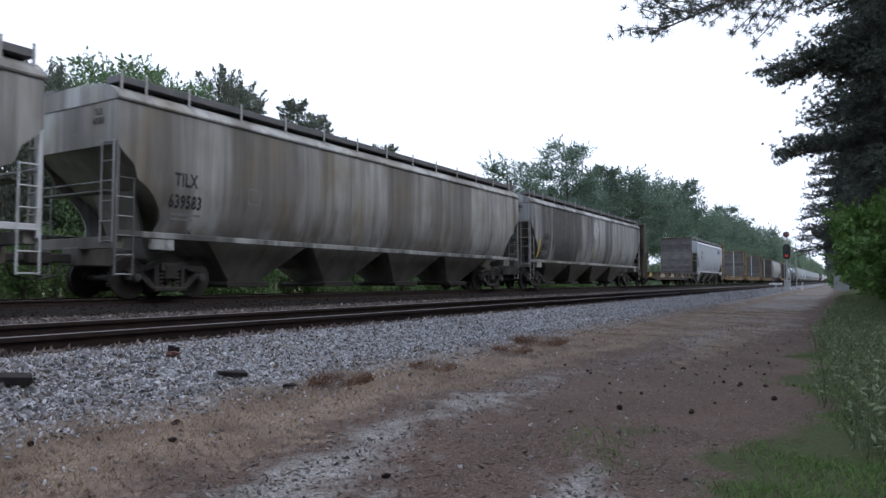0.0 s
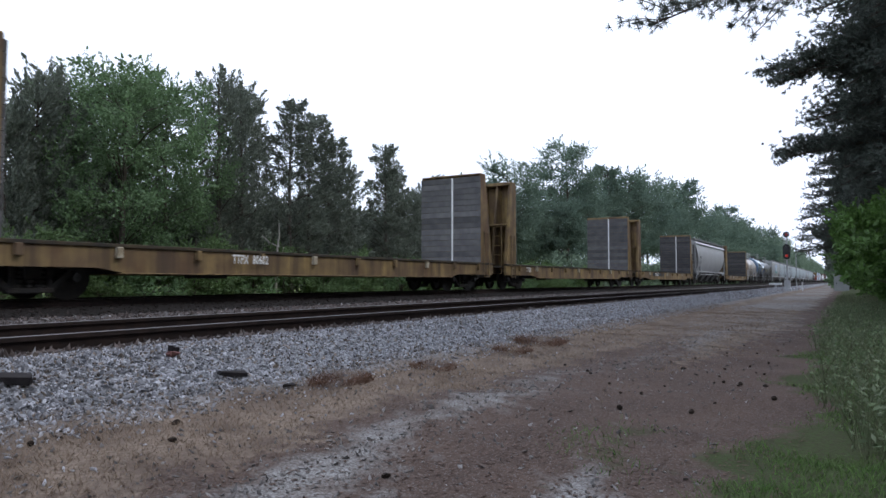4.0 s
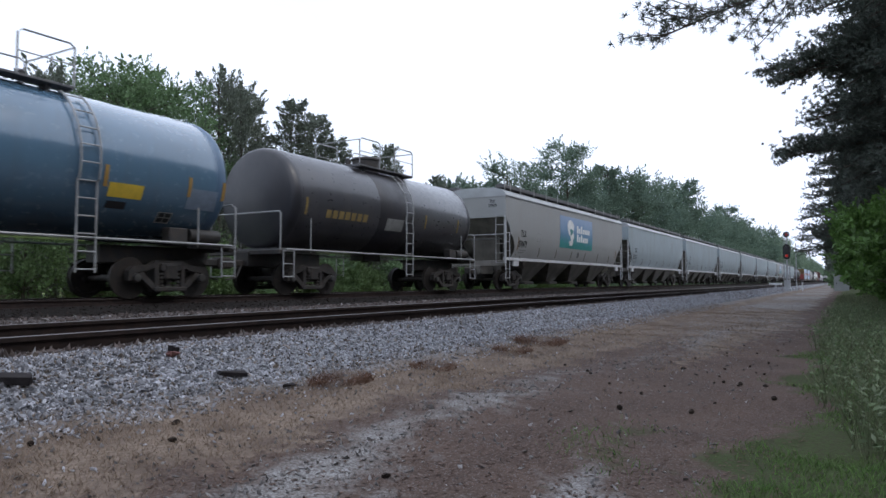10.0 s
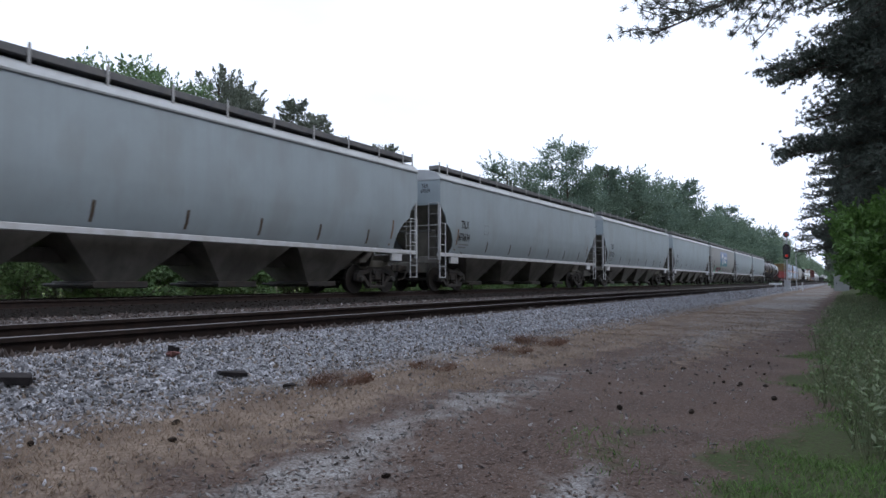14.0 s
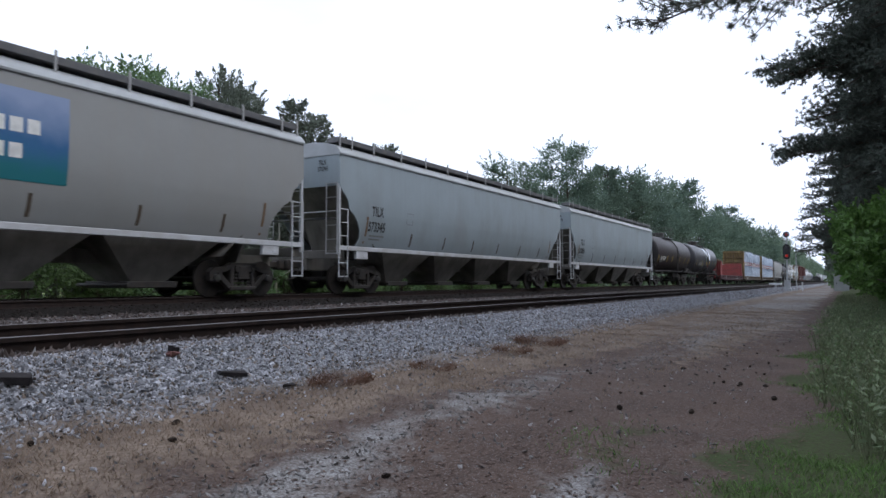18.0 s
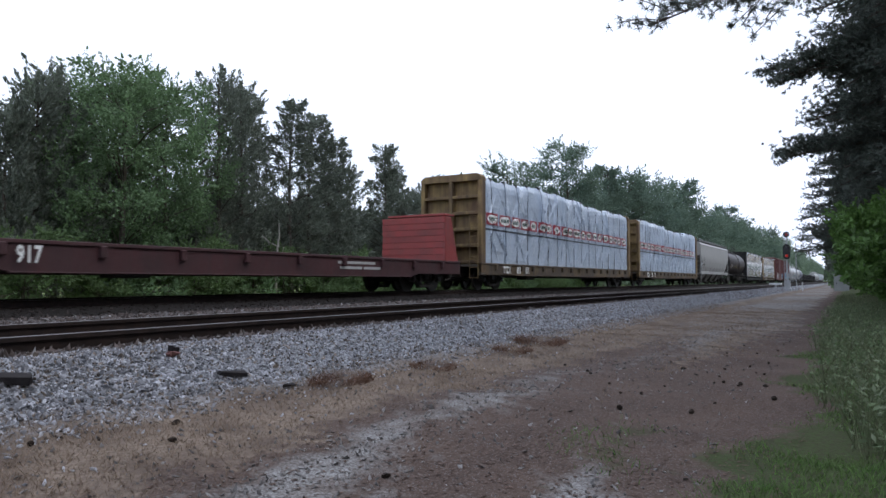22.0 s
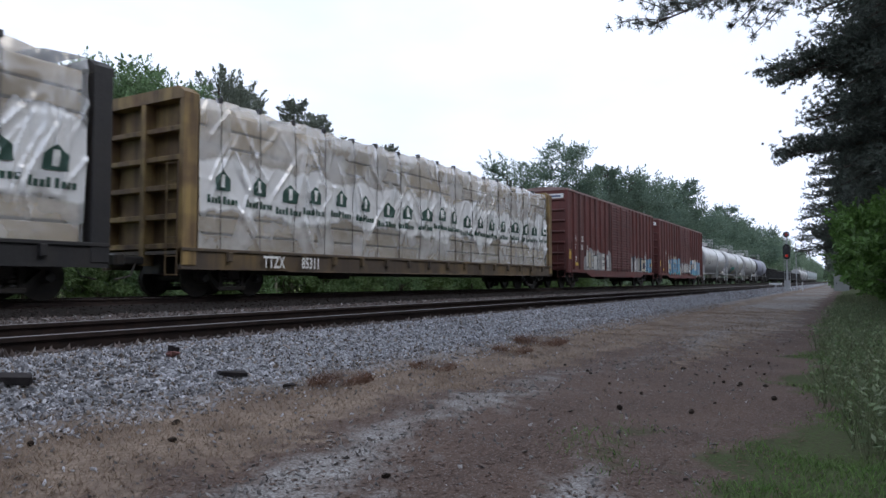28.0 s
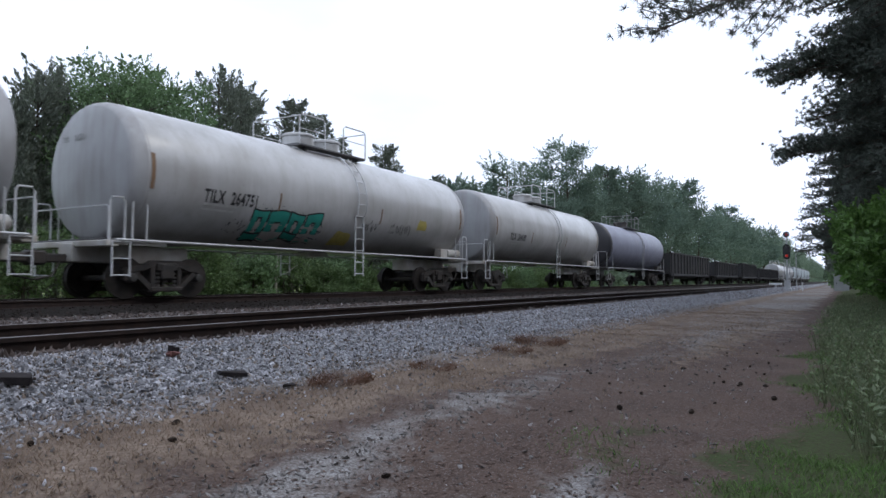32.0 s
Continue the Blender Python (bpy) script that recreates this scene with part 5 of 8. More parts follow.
mat("wrap_white", (0.365, 0.43, 0.525), 0.24, 0.0, (0.34, 0.39, 0.455), 1.5, 0.5, bump=0.02, bump_scale=1.6, bump_detail=1.5, coat=0.35, grain=0.05)
def clear_sheet():
    """Milky clear film: the lumber shows through it."""
    m = material("wrap_clear", (0.86, 0.87, 0.88), 0.2, 0.0, (0.80, 0.80, 0.80), 1.2, 0.8, bump=0.03, bump_scale=2.2, bump_detail=2.0, coat=0.7, grain=0.04)
    nodes, links = m.node_tree.nodes, m.node_tree.links
    tr, mx, out = nodes.new("ShaderNodeBsdfTransparent"), nodes.new("ShaderNodeMixShader"), nodes["Material Output"]
    n, co, mr = nodes.new("ShaderNodeTexNoise"), nodes.new("ShaderNodeTexCoord"), nodes.new("ShaderNodeMapRange")
    n.inputs["Scale"].default_value, n.inputs["Detail"].default_value = 0.9, 5.0
    mr.inputs["From Min"].default_value, mr.inputs["From Max"].default_value = 0.35, 0.62
    mr.inputs["To Min"].default_value, mr.inputs["To Max"].default_value = 0.12, 0.44
    links.new(co.outputs["Object"], n.inputs["Vector"])
    links.new(n.outputs["Fac"], mr.inputs["Value"])
    # the printed middle of the film is white
    sp, lo, mxm = nodes.new("ShaderNodeSeparateXYZ"), nodes.new("ShaderNodeMapRange"), nodes.new("ShaderNodeMath")
    wob = nodes.new("ShaderNodeMath")
    wob.operation = "MULTIPLY_ADD"
    links.new(co.outputs["Object"], sp.inputs[0])
    links.new(n.outputs["Fac"], wob.inputs[0])
    wob.inputs[1].default_value = 1.6
    links.new(sp.outputs["Z"], wob.inputs[2])
    ab = nodes.new("ShaderNodeMath")
    ab.operation, ab.inputs[1].default_value = "SUBTRACT", 3.58
    links.new(wob.outputs[0], ab.inputs[0])
    mag = nodes.new("ShaderNodeMath")
    mag.operation = "ABSOLUTE"
    links.new(ab.outputs[0], mag.inputs[0])
    lo.inputs["From Min"].default_value, lo.inputs["From Max"].default_value = 0.85, 0.60
    lo.inputs["To Min"].default_value, lo.inputs["To Max"].default_value = 0.0, 0.82
    links.new(mag.outputs[0], lo.inputs["Value"])
    mxm.operation = "MAXIMUM"
    links.new(mr.outputs["Result"], mxm.inputs[0])
    links.new(lo.outputs["Result"], mxm.inputs[1])
    links.new(mxm.outputs[0], mx.inputs[0])
    links.new(tr.outputs[0], mx.inputs[1])
    links.new(nodes["Principled BSDF"].outputs[0], mx.inputs[2])
    gl, fr, top_mix, sc = nodes.new("ShaderNodeBsdfGlossy"), nodes.new("ShaderNodeFresnel"), nodes.new("ShaderNodeMixShader"), nodes.new("ShaderNodeMath")
    gl.inputs["Roughness"].default_value, fr.inputs["IOR"].default_value = 0.16, 1.55
    sc.operation, sc.inputs[1].default_value = "MULTIPLY", 1.6
    if bsdf_normal := nodes["Principled BSDF"].inputs["Normal"].links:
        links.new(bsdf_normal[0].from_socket, gl.inputs["Normal"])
        links.new(bsdf_normal[0].from_socket, fr.inputs["Normal"])
    links.new(fr.outputs[0], sc.inputs[0])
    links.new(sc.outputs[0], top_mix.inputs[0])
    links.new(mx.outputs[0], top_mix.inputs[1])
    links.new(gl.outputs[0], top_mix.inputs[2])
    links.new(top_mix.outputs[0], out.inputs["Surface"])
    return m


M["wrap_clear"] = clear_sheet()
mat("lumber", (0.46, 0.395, 0.30), 0.8, 0.0, (0.36, 0.30, 0.225), 3.0, 0.6, vary=0.2, bump=0.006, bump_scale=30.0)
mat("strap_black", (0.03, 0.03, 0.033), 0.5)
mat("band_red", (0.30, 0.045, 0.06), 0.4, 0.0, (0.26, 0.05, 0.065), 2.0, 0.5)
mat("band_dark", (0.06, 0.07, 0.085), 0.5)
mat("mark_green", (0.03, 0.075, 0.058), 0.5)

# --- box car
def box_car(label, L=19.6, paint="box_red", marks=None, sprays=()):
    car = thing("box_car", label, "box car", group="cars of the freight train")
    H = 5.52
    part("body", ("box_body", lambda: Geo().bbox(0.0, L, -1.50, 1.50, 1.0, H, 0.02)), paint, car)
    part("roof", ("box_roof", lambda: Geo().prism([(-1.56, H - 0.06), (-1.56, H + 0.03), (-0.7, H + 0.13), (0, H + 0.16), (0.7, H + 0.13), (1.56, H + 0.03), (1.56, H - 0.06)], -0.03, L + 0.03)), "box_roof", car)
    d0, d1 = 8.1, 12.6
    for sy in (-1, 1):
        part("side_sill", ("box_sill", lambda: Geo().prism_y([(0.0, 0.88), (3.2, 0.88), (4.0, 0.66), (L - 4.0, 0.66), (L - 3.2, 0.88), (L, 0.88), (L, 1.06), (0.0, 1.06)], -0.05, 0.05)), paint, car, at=pose(0, sy * 1.52, 0))
        xs_ = [0.08] + list(np.arange(1.15, d0 - 0.3, 0.98)) + [d0 - 0.12, d1 + 0.12] + list(np.arange(d1 + 1.1, L - 0.5, 0.98)) + [L - 0.08]
        for x in xs_:
            part("side_post", ("box_post", lambda: Geo().hexa([(-0.10, 0.0, 1.06), (0.10, 0.0, 1.06), (0.06, -0.11, 1.06), (-0.06, -0.11, 1.06), (-0.10, 0.0, H - 0.07), (0.10, 0.0, H - 0.07), (0.06, -0.11, H - 0.07), (-0.06, -0.11, H - 0.07)])), paint, car, at=pose(float(x), sy * 1.495, 0, 0, 0, 0 if sy < 0 else 180))
        for a, b_ in ((d0, (d0 + d1) / 2 - 0.06), ((d0 + d1) / 2 + 0.06, d1)):
            dr = part("door", (f"box_door_{a:.1f}", lambda: Geo().bbox(a, b_, -0.05, 0.04, 1.12, H - 0.12, 0.01).bbox(a, a + 0.1, -0.10, 0.0, 1.12, H - 0.12, 0.01).bbox(b_ - 0.1, b_, -0.10, 0.0, 1.12, H - 0.12, 0.01)), paint, car, at=pose(0, sy * 1.55, 0))
            for k in (range(24) if sy < 0 else ()):
                part("corrugation", (f"box_corr_{a:.2f}", lambda: Geo().prism([(0.0, 0.0), (-0.05, 0.045), (-0.05, 0.085), (0.0, 0.13)], a + 0.1, b_ - 0.1)), paint, dr, at=pose(0, -0.045 if sy < 0 else 0.045 + 0.04, 1.2 + k * 0.172))
            part("lock_rod", (f"rod_{a:.1f}", lambda: Geo().tube([((a + b_) / 2, -0.13, 1.0), ((a + b_) / 2, -0.13, H - 0.2)], 0.02, 5)), paint, dr) if sy < 0 else None
    for x, d in ((0.0, 1), (L, -1)):
        fl = 0 if d > 0 else 180
        for k in range(7):
            z = 1.25 + k * 0.60
            part("end_rib", ("box_rib", lambda: Geo().prism_y([(0.0, 0.0), (-0.07, 0.06), (-0.07, 0.11), (0.0, 0.17)], -1.42, 1.42)), paint, car, at=pose(x, 0, z, 0, 0, fl))
        ladder(car, x - d * 0.05, -1.42 if d > 0 else 1.02, 0.6, 2.6, 0.4, paint, 0.45, along="y")
        ladder(car, x + (0.15 if d > 0 else -0.6), -1.60, 0.6, 2.6, 0.45, paint, 0.45)
        coupler(car, x, -d)
        truck(car, x + d * 2.0)
    part("underframe", ("box_under", lambda: Geo().bbox(0.2, L - 0.2, -0.3, 0.3, 0.60, 1.0, 0.02).bbox(8, 9, -1.1, -0.5, 0.5, 0.9, 0.04)), "steel_dark", car)
    if marks:
        half = lambda z: 1.5
        for row, z in zip(marks, (2.70, 2.20)):
            for x, s in zip((1.45, 2.42, 3.40), row):
                lettering(car, s, x, z, 0.32, half, "letter_white", 0.006)
        end_lettering(car, "- - - -", -0.2, 3.9, 0.16, name="letter_white")
        end_lettering(car, "- - -", -0.2, 3.35, 0.16, name="letter_white")
        part("end_placard", Geo().box(-0.012, 0.0, -1.36, -0.45, 4.98, 5.26), "letter_white", car, "white notice at the top corner")
        part("notice_bars", Geo().box(-0.018, -0.012, -1.2, -0.6, 5.08, 5.17), "logo_blue", car)
        for k in range(3):
            part("stencil_bar", Geo().box(1.3, 1.75 - 0.1 * k, -1.506, -1.500, 1.72 - 0.13 * k, 1.80 - 0.13 * k), "letter_white", car)
        for k in range(5):
            part("stencil_bar", Geo().box(17.35 + 0.08 * (k % 2), 18.15 - 0.12 * (k % 3), -1.506, -1.500, 2.06 + 0.12 * k, 2.11 + 0.12 * k), "letter_white", car)
        part("placard_frame", Geo().box(17.4, 18.2, -1.508, -1.500, 1.62, 1.66).box(17.4, 18.2, -1.508, -1.500, 1.94, 1.98).box(17.4, 17.44, -1.508, -1.500, 1.66, 1.94).box(18.16, 18.2, -1.508, -1.500, 1.66, 1.94), "letter_white", car, "white framed placard")
        part("warning_plate", Geo().box(18.85, 19.2, -1.509, -1.500, 1.35, 2.05), "plate_yellow", car, "yellow plate")
        part("warning_plate", Geo().box(1.3, 1.92, -1.509, -1.500, 1.28, 1.46), "plate_yellow", car, "yellow plate")
        part("warning_plate", Geo().box(0.42, 0.80, -1.509, -1.500, 1.60, 2.15), "plate_yellow", car, "yellow plate")
    edges = [0.08] + list(np.arange(1.15, d0 - 0.3, 0.98)) + [d0 - 0.12, d1 + 0.12] + list(np.arange(d1 + 1.1, L - 0.5, 0.98)) + [L - 0.08]

    def skin(x, z):
        if d0 - 0.02 < x < d1 + 0.02:
            return 1.655
        return 1.61 if min(abs(x - e) for e in edges) < 0.085 else 1.50
    for a, b_, c, d_, look_ in sprays:
        if look_ == "pale":
            piece(car, a, b_, c, d_, skin, ("spray_white", "spray_grey", "spray_cream"), "spray_grey", "spray_dark", int(a * 10))
        else:
            piece(car, a, b_, c, d_, skin, ("spray_blue", "spray_sky", "spray_lav", "spray_blue", "spray_white", "spray_sky"), "spray_cream", "spray_steel", int(a * 10), "spray_sea")
    return car


mat("box_red", (0.128, 0.033, 0.028), 0.65, 0.0, (0.086, 0.028, 0.026), 0.9, 0.8, 0.45, (0.065, 0.03, 0.028), bands=0.55)
mat("box_roof", (0.20, 0.12, 0.11), 0.6, 0.0, (0.28, 0.2, 0.19), 1.5, 0.7)

# --- gondola
def gondola(label, L=20.5, paint="gon_black", H=2.65):
    car = thing("gondola_car", label, "gondola car", group="cars of the freight train")
    part("body", (f"gon_body_{L:.1f}_{H:.2f}", lambda: Geo().box(0, L, -1.48, -1.43, 1.05, H).box(0, L, 1.43, 1.48, 1.05, H).box(0, 0.05, -1.43, 1.43, 1.05, H).box(L - 0.05, L, -1.43, 1.43, 1.05, H).box(0.05, L - 0.05, -1.43, 1.43, 1.05, 1.10)), paint, car)
    for sy in (-1, 1):
        part("top_chord", (f"gon_chord_{L:.1f}_{H:.2f}", lambda: Geo().bbox(-0.05, L + 0.05, -0.08, 0.08, H - 0.02, H + 0.12, 0.015).bbox(0, L, -0.07, 0.07, 0.85, 1.08, 0.015)), paint, car, at=pose(0, sy * 1.5, 0))
        for x in np.arange(0.4, L - 0.2, 1.4):
            part("side_post", (f"gon_post_{H:.2f}", lambda: Geo().bbox(-0.08, 0.08, -0.10, 0.0, 1.05, H, 0.02)), paint, car, at=pose(float(x), sy * 1.48, 0, 0, 0, 0 if sy < 0 else 180))
    part("center_sill", (f"gon_sill_{L:.1f}", lambda: Geo().bbox(0.3, L - 0.3, -0.3, 0.3, 0.6, 1.05, 0.02)), "steel_dark", car)
    for x, d in ((0.0, 1), (L, -1)):
        coupler(car, x, -d)
        truck(car, x + d * 1.9)
        ladder(car, x + (0.15 if d > 0 else -0.6), -1.6, 0.55, H - 0.1, 0.45, paint, 0.4)
    return car


mat("plate_yellow", (0.62, 0.43, 0.05), 0.5)
mat("gon_black", (0.013, 0.013, 0.015), 0.7, 0.0, (0.024, 0.021, 0.020), 1.2, 0.7, 0.2)
mat("tank_beige", (0.40, 0.345, 0.275), 0.36, 0.0, (0.40, 0.395, 0.39), 0.55, 0.9, 0.45, (0.19, 0.135, 0.095), coat=0.25, grain=0.10, stain=((0.25, 0.19, 0.135), 0.5))
mat("tank_blue", (0.078, 0.140, 0.205), 0.22, 0.0, (0.062, 0.110, 0.160), 0.8, 0.6, 0.15, (0.09, 0.10, 0.11), coat=1.0, grain=0.10)
mat("tank_black", (0.022, 0.022, 0.027), 0.38, 0.0, (0.045, 0.042, 0.043), 0.8, 0.7, 0.15, (0.07, 0.06, 0.055), grain=0.10)
mat("tank_brown", (0.027, 0.017, 0.016), 0.48, 0.0, (0.018, 0.013, 0.013), 0.9, 0.7, 0.25, (0.036, 0.024, 0.022), spec=0.4, grain=0.10)
mat("tank_slate", (0.20, 0.21, 0.27), 0.45, 0.0, (0.16, 0.16, 0.20), 0.8, 0.7, 0.2, (0.1, 0.1, 0.12), grain=0.10)
mat("hopper_old", (0.345, 0.350, 0.345), 0.6, 0.0, (0.20, 0.185, 0.165), 0.45, 0.85, 0.62, (0.080, 0.070, 0.060), grain=0.13, stain=((0.19, 0.150, 0.085), 0.42), bands=0.75)
mat("hopper_old_cool", (0.335, 0.345, 0.345), 0.6, 0.0, (0.22, 0.218, 0.21), 0.45, 0.8, 0.85, (0.050, 0.047, 0.044), grain=0.13, bands=0.95)
mat("hopper_white", (0.36, 0.395, 0.43), 0.45, 0.0, (0.30, 0.325, 0.35), 0.7, 0.7, 0.25, (0.27, 0.28, 0.285), grain=0.13)
mat("hopper_pale", (0.310, 0.308, 0.298), 0.5, 0.0, (0.27, 0.266, 0.256), 0.7, 0.6, 0.15, (0.36, 0.35, 0.32), grain=0.13)

mat("letter_dark", (0.075, 0.075, 0.08), 0.6)
mat("stencil_pale", (0.42, 0.42, 0.41), 0.7)
mat("logo_blue", (0.03, 0.06, 0.16), 0.5)
mat("letter_ochre", (0.34, 0.20, 0.05), 0.6)
mat("letter_dull", (0.24, 0.17, 0.06), 0.6)
mat("stencil_blue", (0.16, 0.20, 0.26), 0.6)
mat("stain_yellow", (0.50, 0.42, 0.12), 0.6)
mat("rail_grey", (0.30, 0.30, 0.30), 0.5, 0.2)
mat("tank_gloss", (0.028, 0.027, 0.031), 0.16, coat=1.0)
mat("tank_grey", (0.050, 0.050, 0.056), 0.34, 0.0, (0.030, 0.029, 0.032), 0.8, 0.7, 0.25, (0.075, 0.07, 0.066), grain=0.10, coat=0.4)
mat("tank_blue_flat", (0.070, 0.125, 0.20), 0.45, 0.0, (0.055, 0.095, 0.15), 0.8, 0.6, grain=0.10)
mat("tank_beige_dark", (0.27, 0.20, 0.14), 0.6, 0.0, (0.13, 0.09, 0.06), 1.5, 0.8)
mat("tank_white_frame", (0.50, 0.49, 0.47), 0.55, 0.0, (0.30, 0.25, 0.20), 1.5, 0.8)
mat("hopper_tan", (0.268, 0.272, 0.266), 0.5, 0.0, (0.25, 0.25, 0.242), 0.8, 0.7, 0.20, (0.30, 0.285, 0.255), grain=0.13)
mat("hopper_smooth", (0.32, 0.325, 0.33), 0.4, 0.0, (0.265, 0.265, 0.265), 0.7, 0.7, 0.15, (0.28, 0.27, 0.25), grain=0.13)
mat("hopper_smooth_end", (0.20, 0.20, 0.20), 0.55, 0.0, (0.13, 0.125, 0.12), 0.9, 0.8, 0.3, (0.10, 0.09, 0.085))
mat("hopper_smooth_dark", (0.14, 0.14, 0.14), 0.6, 0.0, (0.09, 0.085, 0.08), 1.0, 0.7)

# ---------------------------------------------------------------- the train
place(hopper("weathered beige covered hopper car with dark streaks", 18.9, "hopper_old", "hopper_old"), -11.6)
c = place(hopper("beige-grey weathered covered hopper car with dark streaks", 20.5, "hopper_old", "hopper_old", "hopper_old_cool", marks=("TILX", "639583"), mark_x=1.45, marks_z=(2.57, 2.07), ticks=None), 8.85)
c = place(hopper("streaked grey covered hopper car with a pale diamond emblem", 20.5, "hopper_old_cool", "hopper_old_cool", "hopper_old", marks=("ADMX", "64302"), mark_x=1.65, marks_z=(2.50, 2.02), ticks=None), 30.8)
part("emblem", Geo().add([(x_, -hop_half(z_) - 0.007, z_) for x_, z_ in ((9.65, 3.25), (9.9, 3.0), (10.2, 2.92), (10.6, 3.25), (10.75, 3.6), (10.5, 3.95), (10.1, 4.1), (9.75, 3.9))], [(0, 1, 2, 3, 4, 5, 6, 7)]), "stencil_pale", c, "pale worn emblem")
decal(c, "reflector_strip", 1.15, 1.30, 1.62, 2.5, hop_half, "reflector_yellow", 0.007)
decal(c, "reflector_strip", 9.9, 10.0, 1.75, 2.6, hop_half, "reflector_yellow", 0.007)
c = place(bulkhead_flat("dark brown empty bulkhead flat car with grey plank ends", 20.0, "flat_brown", top=4.75), 52.6)
decal(c, "yellow_plate", 1.75, 2.55, 0.78, 1.06, lambda z: 1.49, "reflector_yellow", 0.01, label="yellow painted plate", nz=1)
for a_, b_ in ((5.4, 7.2), (9.2, 10.8), (14.2, 15.0)):
    decal(c, "paint_patch", a_, b_, 0.72, 1.02, lambda z: 1.49, "pocket_pale", 0.008, label="faded pale paint patch", nz=1)
c = place(hopper("clean pale blue-grey covered hopper car with a blue logo", 16.3, "hopper_white", "hopper_white", bays=3, marks=("GACX", "64415"), mark_x=2.05, marks_z=(3.33, 2.80)), 74.45)
for k_, (a_, b_) in enumerate(((12.8, 13.15), (13.22, 13.55), (13.62, 13.9), (14.0, 14.35))):
    decal(c, "logo_block", a_, b_, 3.62, 4.05 if k_ % 2 == 0 else 3.98, hop_half, "logo_blue", 0.007, 0.12, "blue logo shape", 2)
place(bulkhead_flat("yellow empty bulkhead flat car with grey plank end walls", marks="TTPX  80602", strap=True), 91.9)
place(bulkhead_flat("weathered yellow empty bulkhead flat car with stake pockets", marks="TTZX", mark_x=2.0, strap=True), 114.6)
place(bulkhead_flat("yellow empty bulkhead flat car with a black number panel", marks="TTPX  80713", mark_x=4.95, plate="letter_black", strap=True, plank="plank_dark"), 137.3)
place(hopper("light grey covered hopper car with smooth rounded sides", 19.1, "hopper_smooth", "hopper_smooth", "hopper_smooth", "hopper_smooth_dark", marks=("WFRX", "893798"), mark_x=2.1, marks_z=(2.72, 2.22), ticks=None, style="round"), 160.0)
place(bulkhead_flat("yellow empty bulkhead flat car with dark plank end walls", plank="plank_dark", marks="TTPX  308413", mark_x=5.4), 181.1)
c = place(tank("beige tank car with rust stains and white handrails", 11.9, 1.47, 2.70, "tank_beige", marks="CMRX  8760", mark_x=2.0, saddle=True, mark_z=2.25, frame_mat="tank_beige_dark", bands=((0.83, 0.98, "head_rust", "rust-stained end ring"),)), 203.9)
decal(c, "paint_patch", 2.35, 3.9, 2.95, 3.35, tank_half(1.47, 2.70), "letter_white", 0.012, label="white repainted patch", nz=5)
decal(c, "side_step", 4.4, 6.9, 2.25, 2.32, tank_half(1.47, 2.70), "steel_dark", 0.02, nz=1)
c = place(tank("glossy dark blue tank car with a yellow placard", 11.4, 1.60, 2.87, "tank_blue", rail_mat="rail_grey", frame_mat="steel_dark", end_paint="tank_blue_flat", ladder_x=7.05), 217.2)
end_lettering(c, "- - - - -", 0.75, 3.55, 0.10, 0.36, "stencil_pale")
end_lettering(c, "- - - -", 0.55, 3.25, 0.16, 0.34, "stencil_pale")
for k_ in range(8):
    decal(c, "letter_bar", 2.6 + 0.27 * k_ + (0.3 if k_ > 3 else 0), 2.80 + 0.27 * k_ + (0.3 if k_ > 3 else 0), 2.42, 2.66, tank_half(1.60, 2.87), "stencil_blue", 0.012, nz=2)
decal(c, "placard", 7.76, 8.57, 2.16, 2.46, tank_half(1.60, 2.87), "plate_yellow", 0.012, label="yellow placard", nz=3)
decal(c, "placard", 7.80, 8.25, 1.93, 2.08, tank_half(1.60, 2.87), "letter_black", 0.012, nz=3)
decal(c, "stencil_panel", 9.75, 10.6, 2.08, 2.55, tank_half(1.60, 2.87), "stencil_blue", 0.012, nz=3)
decal(c, "data_plate", 9.12, 9.50, 1.72, 1.96, tank_half(1.60, 2.87), "stencil_pale", 0.012, nz=3)
for k_ in range(4):
    decal(c, "data_field", 9.15 + 0.17 * (k_ % 2), 9.30 + 0.17 * (k_ % 2), 1.74 + 0.11 * (k_ // 2), 1.83 + 0.11 * (k_ // 2), tank_half(1.60, 2.87), "letter_black", 0.018, nz=2)
for x_ in (7.62, 9.72, 10.72):
    decal(c, "reflector_strip", x_, x_ + 0.09, 2.35, 2.80, tank_half(1.60, 2.87), "letter_ochre", 0.016)
c = place(tank("black and grey tank car with yellow lettering", 11.5, 1.50, 2.80, "tank_grey", rail_mat="rail_grey", frame_mat="steel_dark", end_paint="tank_black", bands=((4.6, 6.6, "tank_black", "black band"),)), 230.1)
for k_ in range(7):
    decal(c, "letter_bar", 1.9 + 0.30 * k_, 2.12 + 0.30 * k_, 2.28, 2.52, tank_half(1.50, 2.80), "letter_dull", 0.012, nz=2)
for x_ in (0.95, 7.4, 9.8):
    decal(c, "reflector_strip", x_, x_ + 0.09, 2.30, 2.80, tank_half(1.50, 2.80), "letter_dull", 0.016)
decal(c, "paint_patch", 5.0, 6.0, 2.1, 2.5, tank_half(1.515, 2.80), "stencil_grey", 0.012, nz=3)
NUM = ["570479", "570757", "570781", "570694", "670634", "570742", "570769", "570469", "573345", "570806"]
